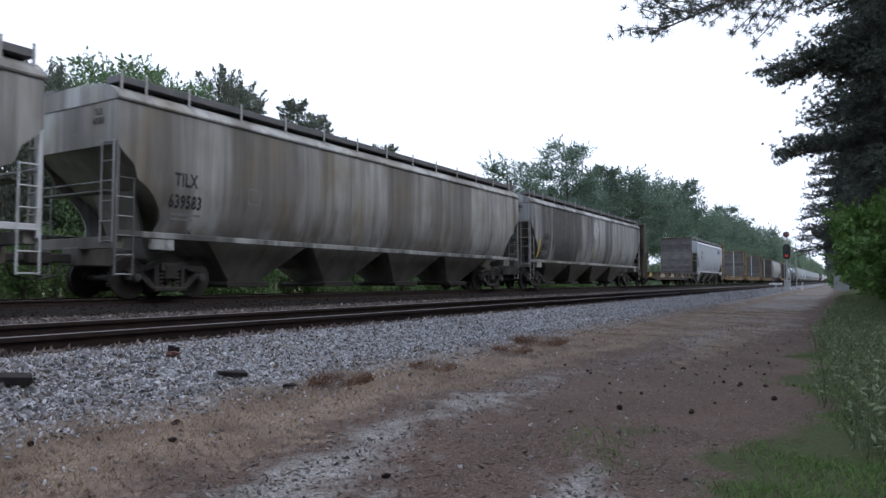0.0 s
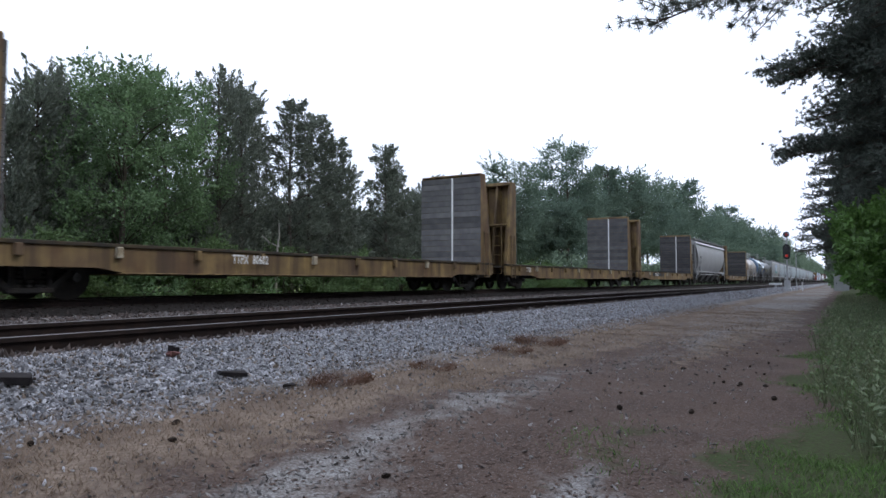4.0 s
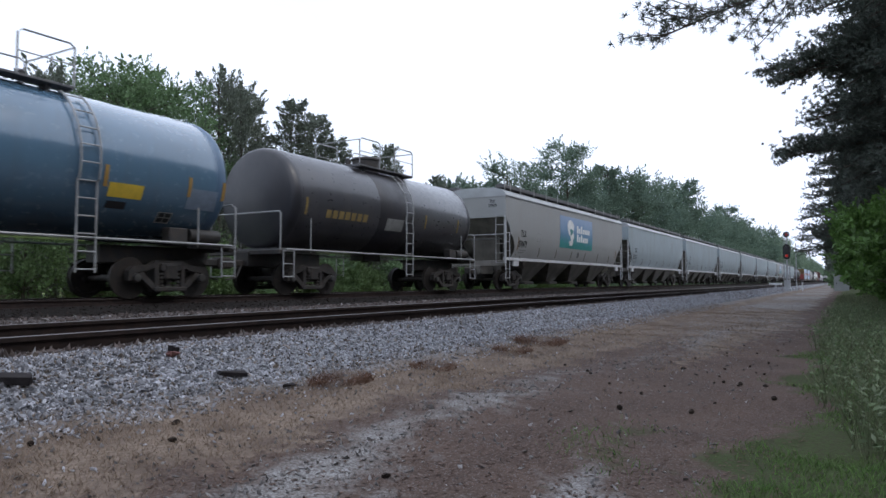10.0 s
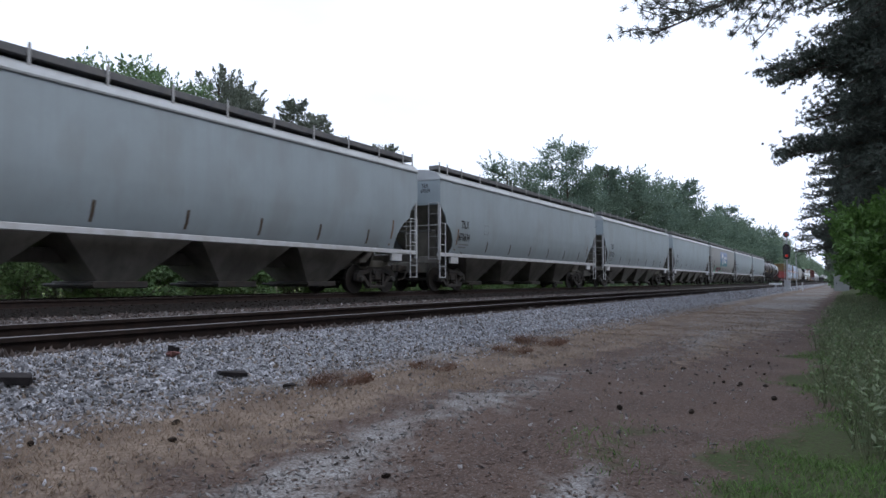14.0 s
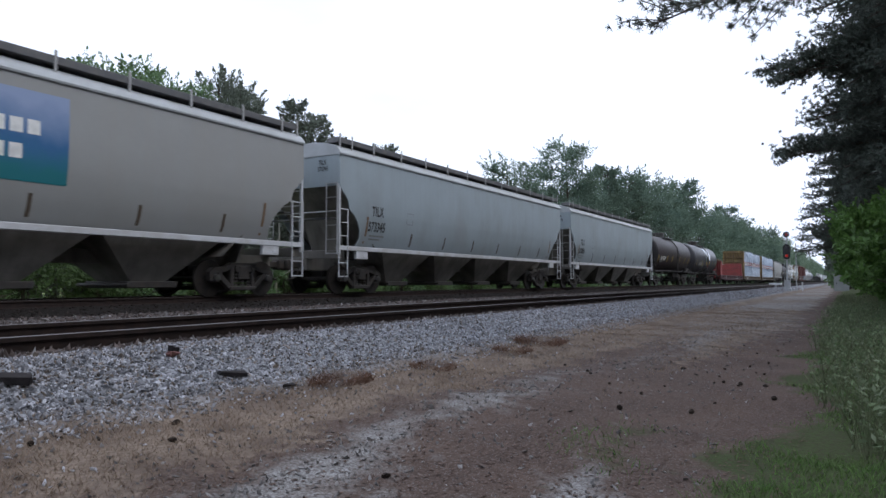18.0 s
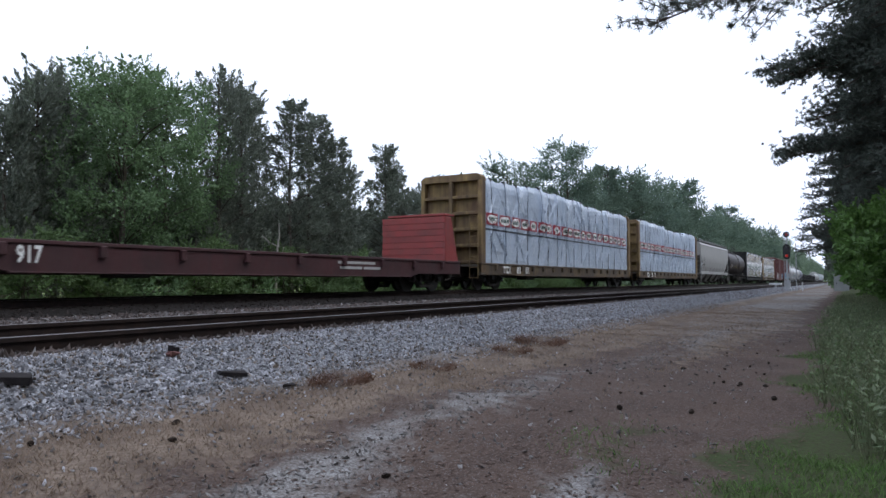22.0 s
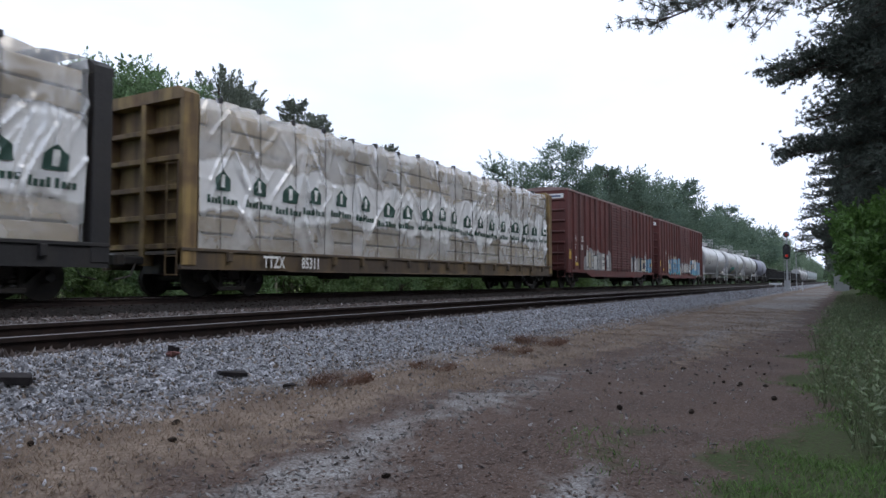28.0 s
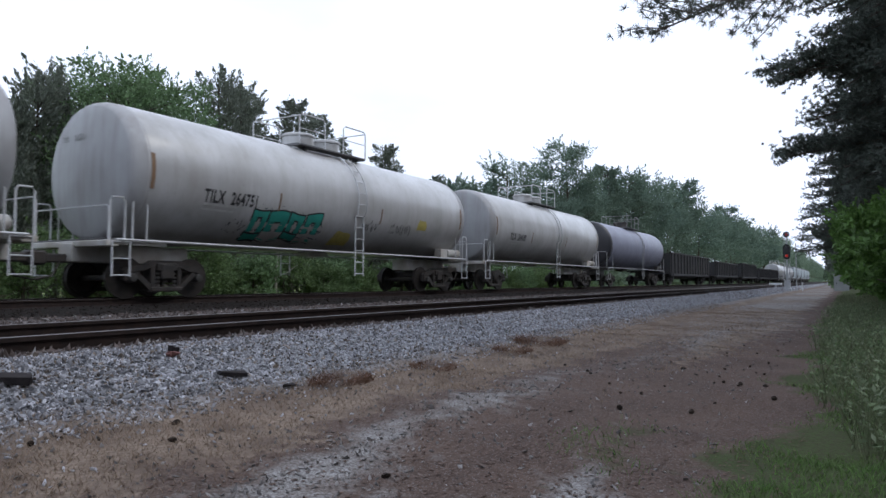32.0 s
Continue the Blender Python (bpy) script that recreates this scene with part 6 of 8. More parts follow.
for i, num in enumerate(NUM):
    lab = "light grey covered hopper car with a white side sill"
    if num in ("570479", "570469"):
        lab = "light grey covered hopper car with a blue poster panel"
    c = place(hopper(lab, 18.65, "hopper_tan" if num in ("570479", "570469") else "hopper_grey", marks=("TILX", num)), 244.25 + 20.26 * i)
    if num == "570479":
        poster(c, 6.8, 12.2, 2.2, 3.95, "poster_faded")
        lettering(c, "88", 9.75, 1.72, 0.31, hop_half)
    if num == "570469":
        poster(c, 6.5, 11.85, 2.25, 3.98, "poster_blue")
        lettering(c, "09", 9.7, 1.72, 0.31, hop_half)
        flat2 = lambda x, z: hop_half(max(z, 1.47)) if z > 1.46 else 1.555
        spray(c, 2.7, 7.9, 1.36, 2.30, flat2, "graffiti_glow", 5, 0.006, "mint green spray glow")
        piece(c, 3.35, 7.35, 1.37, 2.28, flat2, ("spray_maroon", "spray_plum"), "graffiti_glow", "spray_rose", 9)
place(tank("brown-black tank car with white lettering and yellow strips", 14.9, 1.55, 2.80, "tank_brown", marks="TILX  261592", mark_x=1.75, mark_z=2.18, mark_name="letter_white", frame_mat="steel_dark", rail_mat="steel_dark", ticks=(0.95, 4.2, 6.1, 9.2, 11.4, 13.2)), 446.8)
c = place(tank("matt black tank car with pale lettering and yellow strips", 14.7, 1.55, 2.80, "tank_black", marks="DBCX  2081", mark_x=3.0, mark_z=2.12, mark_name="stencil_pale", frame_mat="steel_dark", rail_mat="steel_dark", bands=((6.3, 9.3, "tank_gloss", "glossy black band"),), ticks=(1.45, 4.85, 7.2, 8.9, 10.9, 12.9)), 463.0)
part("emblem", Geo().add([(x_, -tank_half(1.55, 2.80)(z_) - 0.012, z_) for x_, z_ in ((5.45, 2.2), (5.5, 1.85), (5.75, 1.6), (6.0, 1.85), (6.05, 2.2), (5.75, 2.28))], [(0, 1, 2, 3, 4, 5)]), "stencil_grey", c, "grey shield emblem")
c = place(bulkhead_flat("red flat car with low red end panels", 20.6, "flat_red", "flat_red", 2.85, marks="917", mark_x=3.6, deck_paint="flat_maroon", mark_size=0.32), 480.4)
for k_, (a_, b_) in enumerate(((13.0, 14.9), (13.1, 14.2), (14.3, 15.2))):
    decal(c, "stencil_line", a_, b_, 0.92 - 0.16 * (k_ > 0), 1.00 - 0.16 * (k_ > 0), lambda z: 1.49, "stencil_pale", 0.008, nz=1)
place(lumber_car("lumber car wrapped in white sheet with a red band", seed=1, marks="TTZX 853 671"), 502.85)
place(lumber_car("lumber car wrapped in white sheet with a red band", seed=2, marks="TTZX 855 371"), 528.45)
place(hopper("pale cream-grey covered hopper car with angular ends", 19.4, "hopper_pale", "hopper_pale", "hopper_pale", marks=("DAKX", "395680"), mark_x=1.9, marks_z=(2.55, 2.05), style="angle", sill_h=0.30), 553.35)
place(tank("plain dark brown tank car with white lettering", 16.4, 1.58, 2.88, "tank_brown", marks="TILX  256552", mark_x=1.8, mark_z=2.3, mark_name="letter_white", frame_mat="steel_dark", rail_mat="steel_dark", ticks=(0.9, 4.4, 6.6, 9.0, 11.4)), 574.2)
place(lumber_car("lumber car under clear creased sheet with green house marks", wrap="wrap_clear", beam_paint="gon_black", seed=3, style="green"), 592.9)
place(lumber_car("yellow lumber car under clear creased sheet with green house marks", wrap="wrap_clear", seed=4, style="green", marks="TTZX 85311", mark_x=2.5), 617.9)
place(box_car("red-brown box car with double corrugated doors and pale graffiti", marks=(("A", "OK"), ("1", "90", "05")), sprays=((2.9, 8.0, 1.02, 2.45, "pale"), (12.7, 17.6, 1.02, 2.4, "pale"), (17.2, 19.0, 1.05, 2.3, "blue"))), 643.25)
place(box_car("red-brown box car with blue and white graffiti along its foot", marks=(("A", "OK"), ("1", "92", "03")), sprays=((3.3, 8.1, 0.95, 2.75, "blue"), (8.2, 12.5, 1.15, 2.25, "pale"), (12.6, 18.3, 0.95, 2.85, "blue"))), 664.8)
W = dict(R=1.62, zc=2.88, domes=2, frame_mat="tank_white_frame")
place(tank("white tank car with two manways and white rails", 15.5, marks="TILX  264771", mark_x=2.4, mark_z=2.3, **W), 685.75)
c = place(tank("white tank car with teal graffiti and two manways", 15.9, marks="TILX  264751", mark_x=2.4, mark_z=2.3, **W), 702.65)
w2 = lambda x, z: tank_half(1.62, 2.88)(z)
for x_, n_, sd_ in ((3.35, 5, 1), (8.7, 7, 2), (10.3, 10, 3)):
    scribble(c, x_, 1.62 if x_ < 5 else 1.98, 0.38, n_, w2, "letter_dark", sd_)
piece(c, 3.95, 7.0, 1.40, 2.50, w2, ("spray_mint", "spray_mint"), "spray_dark", "letter_black", 25)
spray(c, 7.6, 8.5, 1.5, 1.95, w2, "stain_yellow", 23, 0.012)
spray(c, 11.9, 12.5, 2.2, 2.6, w2, "stain_yellow", 24, 0.012)
place(tank("white tank car with two manways and yellow stains", 15.9, marks="TILX  264680", mark_x=2.4, mark_z=2.3, **W), 720.0)
place(tank("slate blue-grey tank car with dark ends", 16.2, 1.55, 2.85, "tank_slate", end_paint="tank_black", frame_mat="steel_dark", rail_mat="rail_grey"), 737.6)
for s, h_ in ((755.8, 2.85), (779.5, 2.65), (803.2, 3.0), (826.8, 2.6), (848.0, 2.7)):
    place(gondola("black open gondola car with ribbed sides", 19.8, H=h_), s)
for i in range(3):
    place(tank("white tank car far down the train", 15.9, R=1.6, zc=2.85, domes=1), 868.5 + 17.6 * i)
for i in range(5):
    place(hopper("pale grey covered hopper car far down the train", 18.65, ticks=None, lite=True), 921.5 + 20.3 * i)

# ---------------------------------------------------------------- trees
mat("bark", (0.075, 0.06, 0.048), 0.95, 0.0, (0.045, 0.037, 0.03), 6.0, 0.8, bump=0.02, bump_scale=14.0)
# Haze is put into leaf colour: some in leaf_far, more in leaf_haze and pine_haze.
mat("leaf_far", (0.135, 0.172, 0.112), 0.7, 0.0, (0.106, 0.140, 0.094), 0.5, 0.7, vary=0.35, island=True, translucent=0.45, spec=0.2)
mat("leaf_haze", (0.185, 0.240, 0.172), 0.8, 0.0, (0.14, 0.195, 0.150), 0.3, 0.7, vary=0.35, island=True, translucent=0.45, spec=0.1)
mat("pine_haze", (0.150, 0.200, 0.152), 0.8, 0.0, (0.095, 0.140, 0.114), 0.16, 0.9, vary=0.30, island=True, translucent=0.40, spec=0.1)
mat("shrub_leaf", (0.120, 0.175, 0.078), 0.7, 0.0, (0.088, 0.132, 0.062), 0.5, 0.7, vary=0.35, island=True, translucent=0.45, spec=0.2)
mat("snag_wood", (0.30, 0.28, 0.26), 0.9, 0.0, (0.20, 0.18, 0.165), 5.0, 0.7, bump=0.006)
mat("leaf_mid", (0.130, 0.205, 0.095), 0.7, 0.0, (0.095, 0.150, 0.078), 0.5, 0.7, vary=0.35, island=True, translucent=0.35)
# needle_far is lightened to stand for haze over the wood and the far verge.
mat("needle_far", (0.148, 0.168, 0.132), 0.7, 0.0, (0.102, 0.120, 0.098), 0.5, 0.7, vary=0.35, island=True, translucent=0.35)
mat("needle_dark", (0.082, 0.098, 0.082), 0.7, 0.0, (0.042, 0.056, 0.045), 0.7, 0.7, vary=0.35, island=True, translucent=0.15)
mat("leaf_bright", (0.100, 0.190, 0.045), 0.6, 0.0, (0.07, 0.135, 0.035), 0.8, 0.7, vary=0.35, island=True, translucent=0.35)


def leaf_quads(centres, sizes, seed, slim=0.55, along=None):
    """Small leaves, one quad each, turned at random or roughly along the given ways."""
    r = np.random.default_rng(seed)
    n = len(centres)
    a = r.normal(size=(n, 3))
    if along is not None:
        a = a * 0.32 + along
    a /= np.linalg.norm(a, axis=1)[:, None]
    b = np.cross(a, r.normal(size=(n, 3)))
    b /= np.linalg.norm(b, axis=1)[:, None] + 1e-9
    s = np.asarray(sizes)[:, None]
    p = np.stack([centres - a * s, centres + b * s * slim, centres + a * s, centres - b * s * slim], 1).reshape(-1, 3)
    return p, np.arange(4 * n).reshape(n, 4)


def plume(r, c, d, ln, m, wide):
    """A feathery spray from c along d, narrowing to its tip."""
    u = r.random(m) ** 0.85
    q = c + d * (ln * u)[:, None] + r.normal(size=(m, 3)) * (wide * ln * (1.12 - u))[:, None]
    return q, np.repeat(d[None], m, 0)


def crown_points(kind, h, r0, n, seed):
    """Leaf places of a crown in clumps or sprays, with gaps, and the way in which each leaf points."""
    r = np.random.default_rng(seed)
    out, ways, limbs = [], [], []
    clumps = int({"broad": 120, "pine": 150, "cedar": 190, "lob": 46, "open": 34, "shrub": 30, "bush": 46}[kind] + h)
    m = n // clumps
    for k in range(clumps):
        a = r.random() * 2 * math.pi
        ca, sa = math.cos(a), math.sin(a)
        if kind in ("pine", "cedar"):
            f = (0.20 if kind == "pine" else 0.06) + (0.78 if kind == "pine" else 0.88) * (k + r.random()) / clumps
            if kind == "pine":
                rad = r0 * (1.12 - f) * 1.30 * (0.12 + 0.88 * r.random())
                d = np.array([0.75 * ca, 0.75 * sa, 0.55]) + r.normal(size=3) * 0.25
                ln, wide = r0 * (0.24 + 0.24 * r.random()), 0.26
            else:
                rad = r0 * (1.03 - f) ** 0.50 * (0.10 + 0.82 * r.random())
                d = np.array([0.55 * ca, 0.55 * sa, 0.85]) + r.normal(size=3) * 0.22
                ln, wide = r0 * (0.36 + 0.44 * r.random()), 0.135
            d /= np.linalg.norm(d)
            c = np.array([rad * ca, rad * sa, f * h - 0.35 * ln])
            q, w = plume(r, c, d, ln, m, wide)
            out.append(q)
            ways.append(w)
            limbs.append(c)
            continue
        flat = 0.75
        if kind in ("lob", "open"):
            lo = 0.34 if kind == "lob" else 0.50
            f = lo + (0.97 - lo) * r.random()
            t = (f - lo) / (1 - lo)
            rad = r0 * math.sqrt(max(0.06, 1 - ((t - 0.45) / 0.60) ** 2)) * (0.35 + 0.60 * math.sqrt(r.random()))
            cr = r0 * ((0.26 + 0.16 * r.random()) if kind == "lob" else (0.22 + 0.14 * r.random()))
            flat = 0.72
        elif kind == "shrub":
            f = 0.15 + 0.75 * r.random()
            rad = r0 * (1 - 0.5 * f) * math.sqrt(r.random())
            cr = r0 * 0.30
        elif kind == "bush":
            f = 0.16 + 0.78 * r.random()
            rad = r0 * math.sqrt(max(0.05, 1 - ((f - 0.66) / 0.52) ** 2)) * (0.4 + 0.6 * math.sqrt(r.random()))
            cr = r0 * (0.14 + 0.12 * r.random())
        else:
            f = 0.14 + 0.80 * r.random() ** 0.85
            rad = r0 * math.sqrt(max(0.04, 1 - ((f - 0.52) / 0.50) ** 2)) * (0.35 + 0.62 * math.sqrt(r.random()))
            cr = r0 * (0.13 + 0.09 * r.random())
        c = np.array([rad * ca, rad * sa, f * h])
        limbs.append(c)
        mm = int(m * 0.6)
        q = r.normal(size=(mm, 3))
        q *= (0.95 * r.random(mm) ** 0.45 / np.linalg.norm(q, axis=1))[:, None]
        q[:, 2] *= flat
        out.append(c + q * cr * 1.1)
        ways.append(r.normal(size=(mm, 3)))
        for _ in range(6):
            d = r.normal(size=3) * np.array([1, 1, 0.7]) + np.array([ca * 0.6, sa * 0.6, 0.75])
            d /= np.linalg.norm(d)
            q, w = plume(r, c + d * cr * 0.55, d, cr * (0.75 + 0.6 * r.random()), max(4, (m - mm) // 6), 0.16)
            out.append(q)
            ways.append(w)
    if kind in ("pine", "cedar"):
        q, w = plume(r, np.array([0, 0, h * 0.88]), np.array([0, 0, 1.0]), h * 0.11, max(20, n // 60), 0.14)
        out.append(q)
        ways.append(w)
    out, ways = np.concatenate(out), np.concatenate(ways)
    # the crown keeps to its height
    k = h / np.quantile(out[:, 2], 0.9985)
    out[:, 2] *= k
    return out, ways, [c * np.array([1, 1, k]) for c in limbs]


def trunk_geo(h, r0, limbs, bend=0.0, count=22, start=0.22):
    g = Geo()
    pts = [(bend * math.sin(k / 7 * 2.2), bend * 0.6 * math.sin(k / 7 * 3.1), h * 0.93 * k / 7) for k in range(8)]
    rings = []
    for k, p in enumerate(pts):
        rad = r0 * (1.25 if k == 0 else 1 - 0.86 * k / 7)
        rings.append([(p[0] + rad * math.cos(2 * math.pi * j / 8), p[1] + rad * math.sin(2 * math.pi * j / 8), p[2]) for j in range(8)])
    g.loft(rings)
    for c in limbs[::max(1, len(limbs) // count)]:
        z = max(h * start, c[2] - 0.6 * math.hypot(c[0], c[1]))
        f = z / h * 7 / 0.93
        b = (bend * math.sin(f / 7 * 2.2), bend * 0.6 * math.sin(f / 7 * 3.1))
        g.tube([(b[0], b[1], z), (c[0] * 0.5, c[1] * 0.5, z + (c[2] - z) * 0.62), tuple(c)], r0 * 0.16, 5)
    return g


TREE_KINDS = {}
def tree(kind, h, r0, x, y, n=2600, leaf=0.16, mat_name="leaf_far", seed=0, label="", z=None, name="tree", group="trees along the railway", turn=0.0, category="tree"):
    key = (kind, h, r0, n, leaf, mat_name, seed)
    t = thing(name, label, category, pose(x, y, float(ground_z(x, y)) - 0.05 if z is None else z, 0, 0, turn), group)
    if key not in TREE_KINDS:
        pts, ways, limbs = crown_points(kind, h, r0, n, seed)
        r = np.random.default_rng(seed + 50)
        p, f = leaf_quads(pts, leaf * (0.6 + 0.8 * r.random(len(pts))), seed, 0.40 if kind in ("pine", "cedar") else 0.42 if kind in ("lob", "open") else 0.55, ways)
        TREE_KINDS[key] = (trunk_geo(h, 0.04 + h * 0.011, limbs, 0.02 * h, 40 if kind in ("pine", "cedar", "broad") else 22).mesh("trunk"), raw_mesh("crown", p, f, mat_name))
    a, b = TREE_KINDS[key]
    part("trunk", a, "bark", t)
    part("crown", b, mat_name, t)
    return t


BROAD, PINE = "round-crowned green broad-leaved tree behind the tracks", "dark grey-green pine tree behind the tracks"
# wood behind the train, tree by tree: kind, x, y, height, crown radius
for i, (kind, x, y, h, r0) in enumerate([
        ("broad", 17.7, 26.0, 10.1, 3.6), ("cedar", 14.3, 26.3, 8.8, 1.7), ("cedar", 13.2, 26.0, 7.4, 1.6), ("broad", 5.5, 27.0, 4.3, 2.6), ("broad", 20.8, 27.0, 10.3, 3.0), ("cedar", 22.9, 26.0, 11.3, 2.3), ("cedar", 24.5, 26.4, 11.2, 2.3),
        ("cedar", 15.6, 27.2, 9.6, 1.9), ("cedar", 20.4, 29.0, 10.6, 2.4), ("cedar", 18.4, 29.5, 9.4, 2.6), ("pine", 26.3, 28.0, 11.3, 2.1), ("pine", 27.9, 26.0, 10.9, 2.0), ("pine", 29.8, 26.2, 10.5, 2.1), ("pine", 31.5, 26.2, 9.5, 2.0), ("cedar", 33.3, 27.0, 8.3, 2.0), ("pine", 36.7, 26.0, 9.9, 1.9), ("pine", 38.9, 26.6, 8.7, 1.9), ("cedar", 41.0, 27.0, 7.6, 2.2), ("cedar", 44.5, 28.0, 8.3, 2.2),
        ("pine", 47.4, 28.5, 9.4, 2.0), ("cedar", 50.4, 29.0, 9.6, 2.4), ("lob", 54.5, 31.0, 10.3, 2.8), ("cedar", 59.0, 31.0, 10.2, 2.6), ("lob", 66.8, 31.0, 14.3, 3.2), ("lob", 73.0, 32.5, 12.4, 3.2), ("open", 84.0, 31.0, 19.2, 4.1),
        ("lob", 78.0, 30.0, 11.0, 3.2), ("lob", 92.0, 32.5, 15.8, 4.0), ("open", 101.5, 31.0, 18.6, 2.4), ("lob", 99.0, 33.0, 15.4, 3.6), ("lob", 112.5, 31.0, 19.4, 4.2), ("lob", 106.0, 33.0, 17.0, 3.6), ("lob", 127.0, 31.0, 20.4, 4.6),
        ("lob", 119.0, 30.0, 17.0, 4.4), ("open", 157.0, 30.5, 23.9, 4.0), ("lob", 141.0, 31.0, 20.3, 4.8), ("lob", 152.0, 33.0, 18.8, 5.0), ("lob", 175.0, 31.0, 19.4, 5.4), ("lob", 195.0, 32.0, 19.0, 5.6), ("open", 219.0, 30.5, 24.0, 4.6),
        ("lob", 209.0, 32.0, 20.6, 5.6), ("lob", 234.0, 31.0, 21.6, 6.0)]):
    near = x < 50
    mid = 50 <= x < 110
    # Past x = 50 the crowns take the paler, haze-tinted colour.
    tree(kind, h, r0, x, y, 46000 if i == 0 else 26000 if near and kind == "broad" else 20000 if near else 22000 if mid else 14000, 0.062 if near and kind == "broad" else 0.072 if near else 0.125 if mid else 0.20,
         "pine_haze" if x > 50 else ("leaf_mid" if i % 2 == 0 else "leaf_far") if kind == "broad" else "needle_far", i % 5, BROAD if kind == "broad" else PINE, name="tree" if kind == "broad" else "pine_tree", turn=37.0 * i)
# a bare dead trunk among the young trees
snag = thing("dead_tree", "bare pale dead trunk among the young trees", "tree", pose(24.2, 23.6, float(ground_z(24.2, 23.6)) - 0.05, 3, 0, 40))
part("trunk", Geo().loft([[(0.06 * math.sin(2.1 * k) + rr * math.cos(2 * math.pi * j / 7), 0.05 * math.sin(3.3 * k) + rr * math.sin(2 * math.pi * j / 7), 0.62 * k) for j in range(7)] for k, rr in enumerate((0.10, 0.085, 0.075, 0.065, 0.05, 0.035, 0.018))]), "snag_wood", snag)
for z_, az_, ln_ in ((1.5, 10, 1.3), (2.0, 200, 0.9), (2.6, 75, 0.8), (1.1, 300, 1.1)):
    part("branch", Geo().tube([(0, 0, z_), (0.5 * ln_, 0.08, z_ + 0.22 * ln_), (ln_, 0.02, z_ + 0.62 * ln_)], 0.022, 5), "snag_wood", snag, at=pose(0, 0, 0, 0, 0, az_))
rt = random.Random(8)
# second row that closes the wood, and shrubs at its foot
for i in range(17):
    x = 9.5 + i * 2.3
    tree("broad", [5.4, 6.2, 4.8][i % 3] if x > 15 else 4.0, 2.2, x, 30.5 + rt.uniform(-0.8, 0.8), 9000, 0.11, "needle_far", i % 3, "dense dark tree in the middle of the wood", turn=rt.uniform(0, 360))
for i in range(26):
    x = 4 + i * 3.4
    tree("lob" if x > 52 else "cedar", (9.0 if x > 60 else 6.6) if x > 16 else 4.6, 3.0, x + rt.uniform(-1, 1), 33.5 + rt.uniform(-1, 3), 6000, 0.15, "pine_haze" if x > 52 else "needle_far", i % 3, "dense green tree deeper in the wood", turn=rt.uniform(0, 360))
for i in range(34):
    x = 3.0 + i * 2.0 + rt.uniform(-0.6, 0.6)
    tree("shrub", [1.9, 2.4, 2.9][i % 3], [1.3, 1.5, 1.7][i % 3], x, 23.2 + rt.uniform(-0.5, 1.6), 5000, 0.065, ["shrub_leaf", "leaf_mid", "shrub_leaf"][i % 3], i % 3, "leafy green shrub at the edge of the wood", name="shrub", group="shrubs behind the train", turn=rt.uniform(0, 360), category="shrub")
x = 72.0
while x < 900:
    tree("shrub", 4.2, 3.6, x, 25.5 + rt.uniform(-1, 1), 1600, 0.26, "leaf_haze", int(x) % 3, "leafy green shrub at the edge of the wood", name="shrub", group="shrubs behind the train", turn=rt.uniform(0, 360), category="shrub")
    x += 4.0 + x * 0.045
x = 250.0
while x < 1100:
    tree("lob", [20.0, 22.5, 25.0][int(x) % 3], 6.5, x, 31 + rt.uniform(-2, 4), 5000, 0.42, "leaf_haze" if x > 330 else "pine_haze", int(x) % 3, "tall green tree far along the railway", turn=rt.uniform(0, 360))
    x += 15 + x * 0.012
# trees that close the far end of the line
for i in range(12):
    tree("broad", 22.0, 8.0, 1290 + 26.0 * (i % 4), -26 + 6.5 * i, 2600, 0.9, "leaf_haze", i % 3, "hazy green tree at the far end of the line", turn=31.0 * i)
# wood on the camera's side
for i, (x, y, h) in enumerate([(34, -3.2, 14), (40, -5.5, 16), (47, -3.6, 15), (55, -5.0, 16), (64, -3.4, 16), (76, -4.2, 17), (90, -4.0, 17), (108, -4.5, 18), (130, -4.5, 18), (160, -5.0, 18), (200, -5.5, 19), (250, -6, 19), (320, -7, 20), (420, -9, 21), (560, -12, 22)]):
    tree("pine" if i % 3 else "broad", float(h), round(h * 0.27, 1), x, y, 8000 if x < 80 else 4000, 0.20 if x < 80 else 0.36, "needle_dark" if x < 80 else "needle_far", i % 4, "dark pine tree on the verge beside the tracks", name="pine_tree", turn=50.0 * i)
for i, (x, y, h, r0) in enumerate([(86, -0.4, 8.0, 2.0), (100, 0.1, 9.0, 2.1), (118, 0.4, 10.0, 2.2), (140, 0.7, 11.0, 2.4), (170, 0.6, 12.0, 2.8), (210, 0.6, 14.0, 3.2), (270, 0.0, 16.0, 4.0), (350, -1.0, 19.0, 5.0), (460, -2.0, 21.0, 6.0)]):
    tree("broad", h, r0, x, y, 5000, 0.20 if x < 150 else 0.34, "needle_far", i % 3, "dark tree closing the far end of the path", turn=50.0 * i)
    tree("shrub", round(h * 0.34, 1), r0, x - 2.0, y - 0.3, 2600, 0.16 if x < 150 else 0.28, "leaf_mid", i % 3, "leafy bush at the foot of the wood", name="bush", group="bushes on the verge", turn=33.0 * i, category="bush")
# Unseen trees beside and behind the camera, added to cut skylight on ground and train.
for i in range(22):
    x, y = -62 + i * 4.4 + rt.uniform(-1, 1), -11.5 + rt.uniform(-3, 2.0) - (3 if i < 9 else 0)
    tree("broad", 13.5, 4.2, x, y, 5200, 0.26, "needle_dark", i % 3, "unseen dark tree added behind the verge to block skylight", turn=rt.uniform(0, 360))


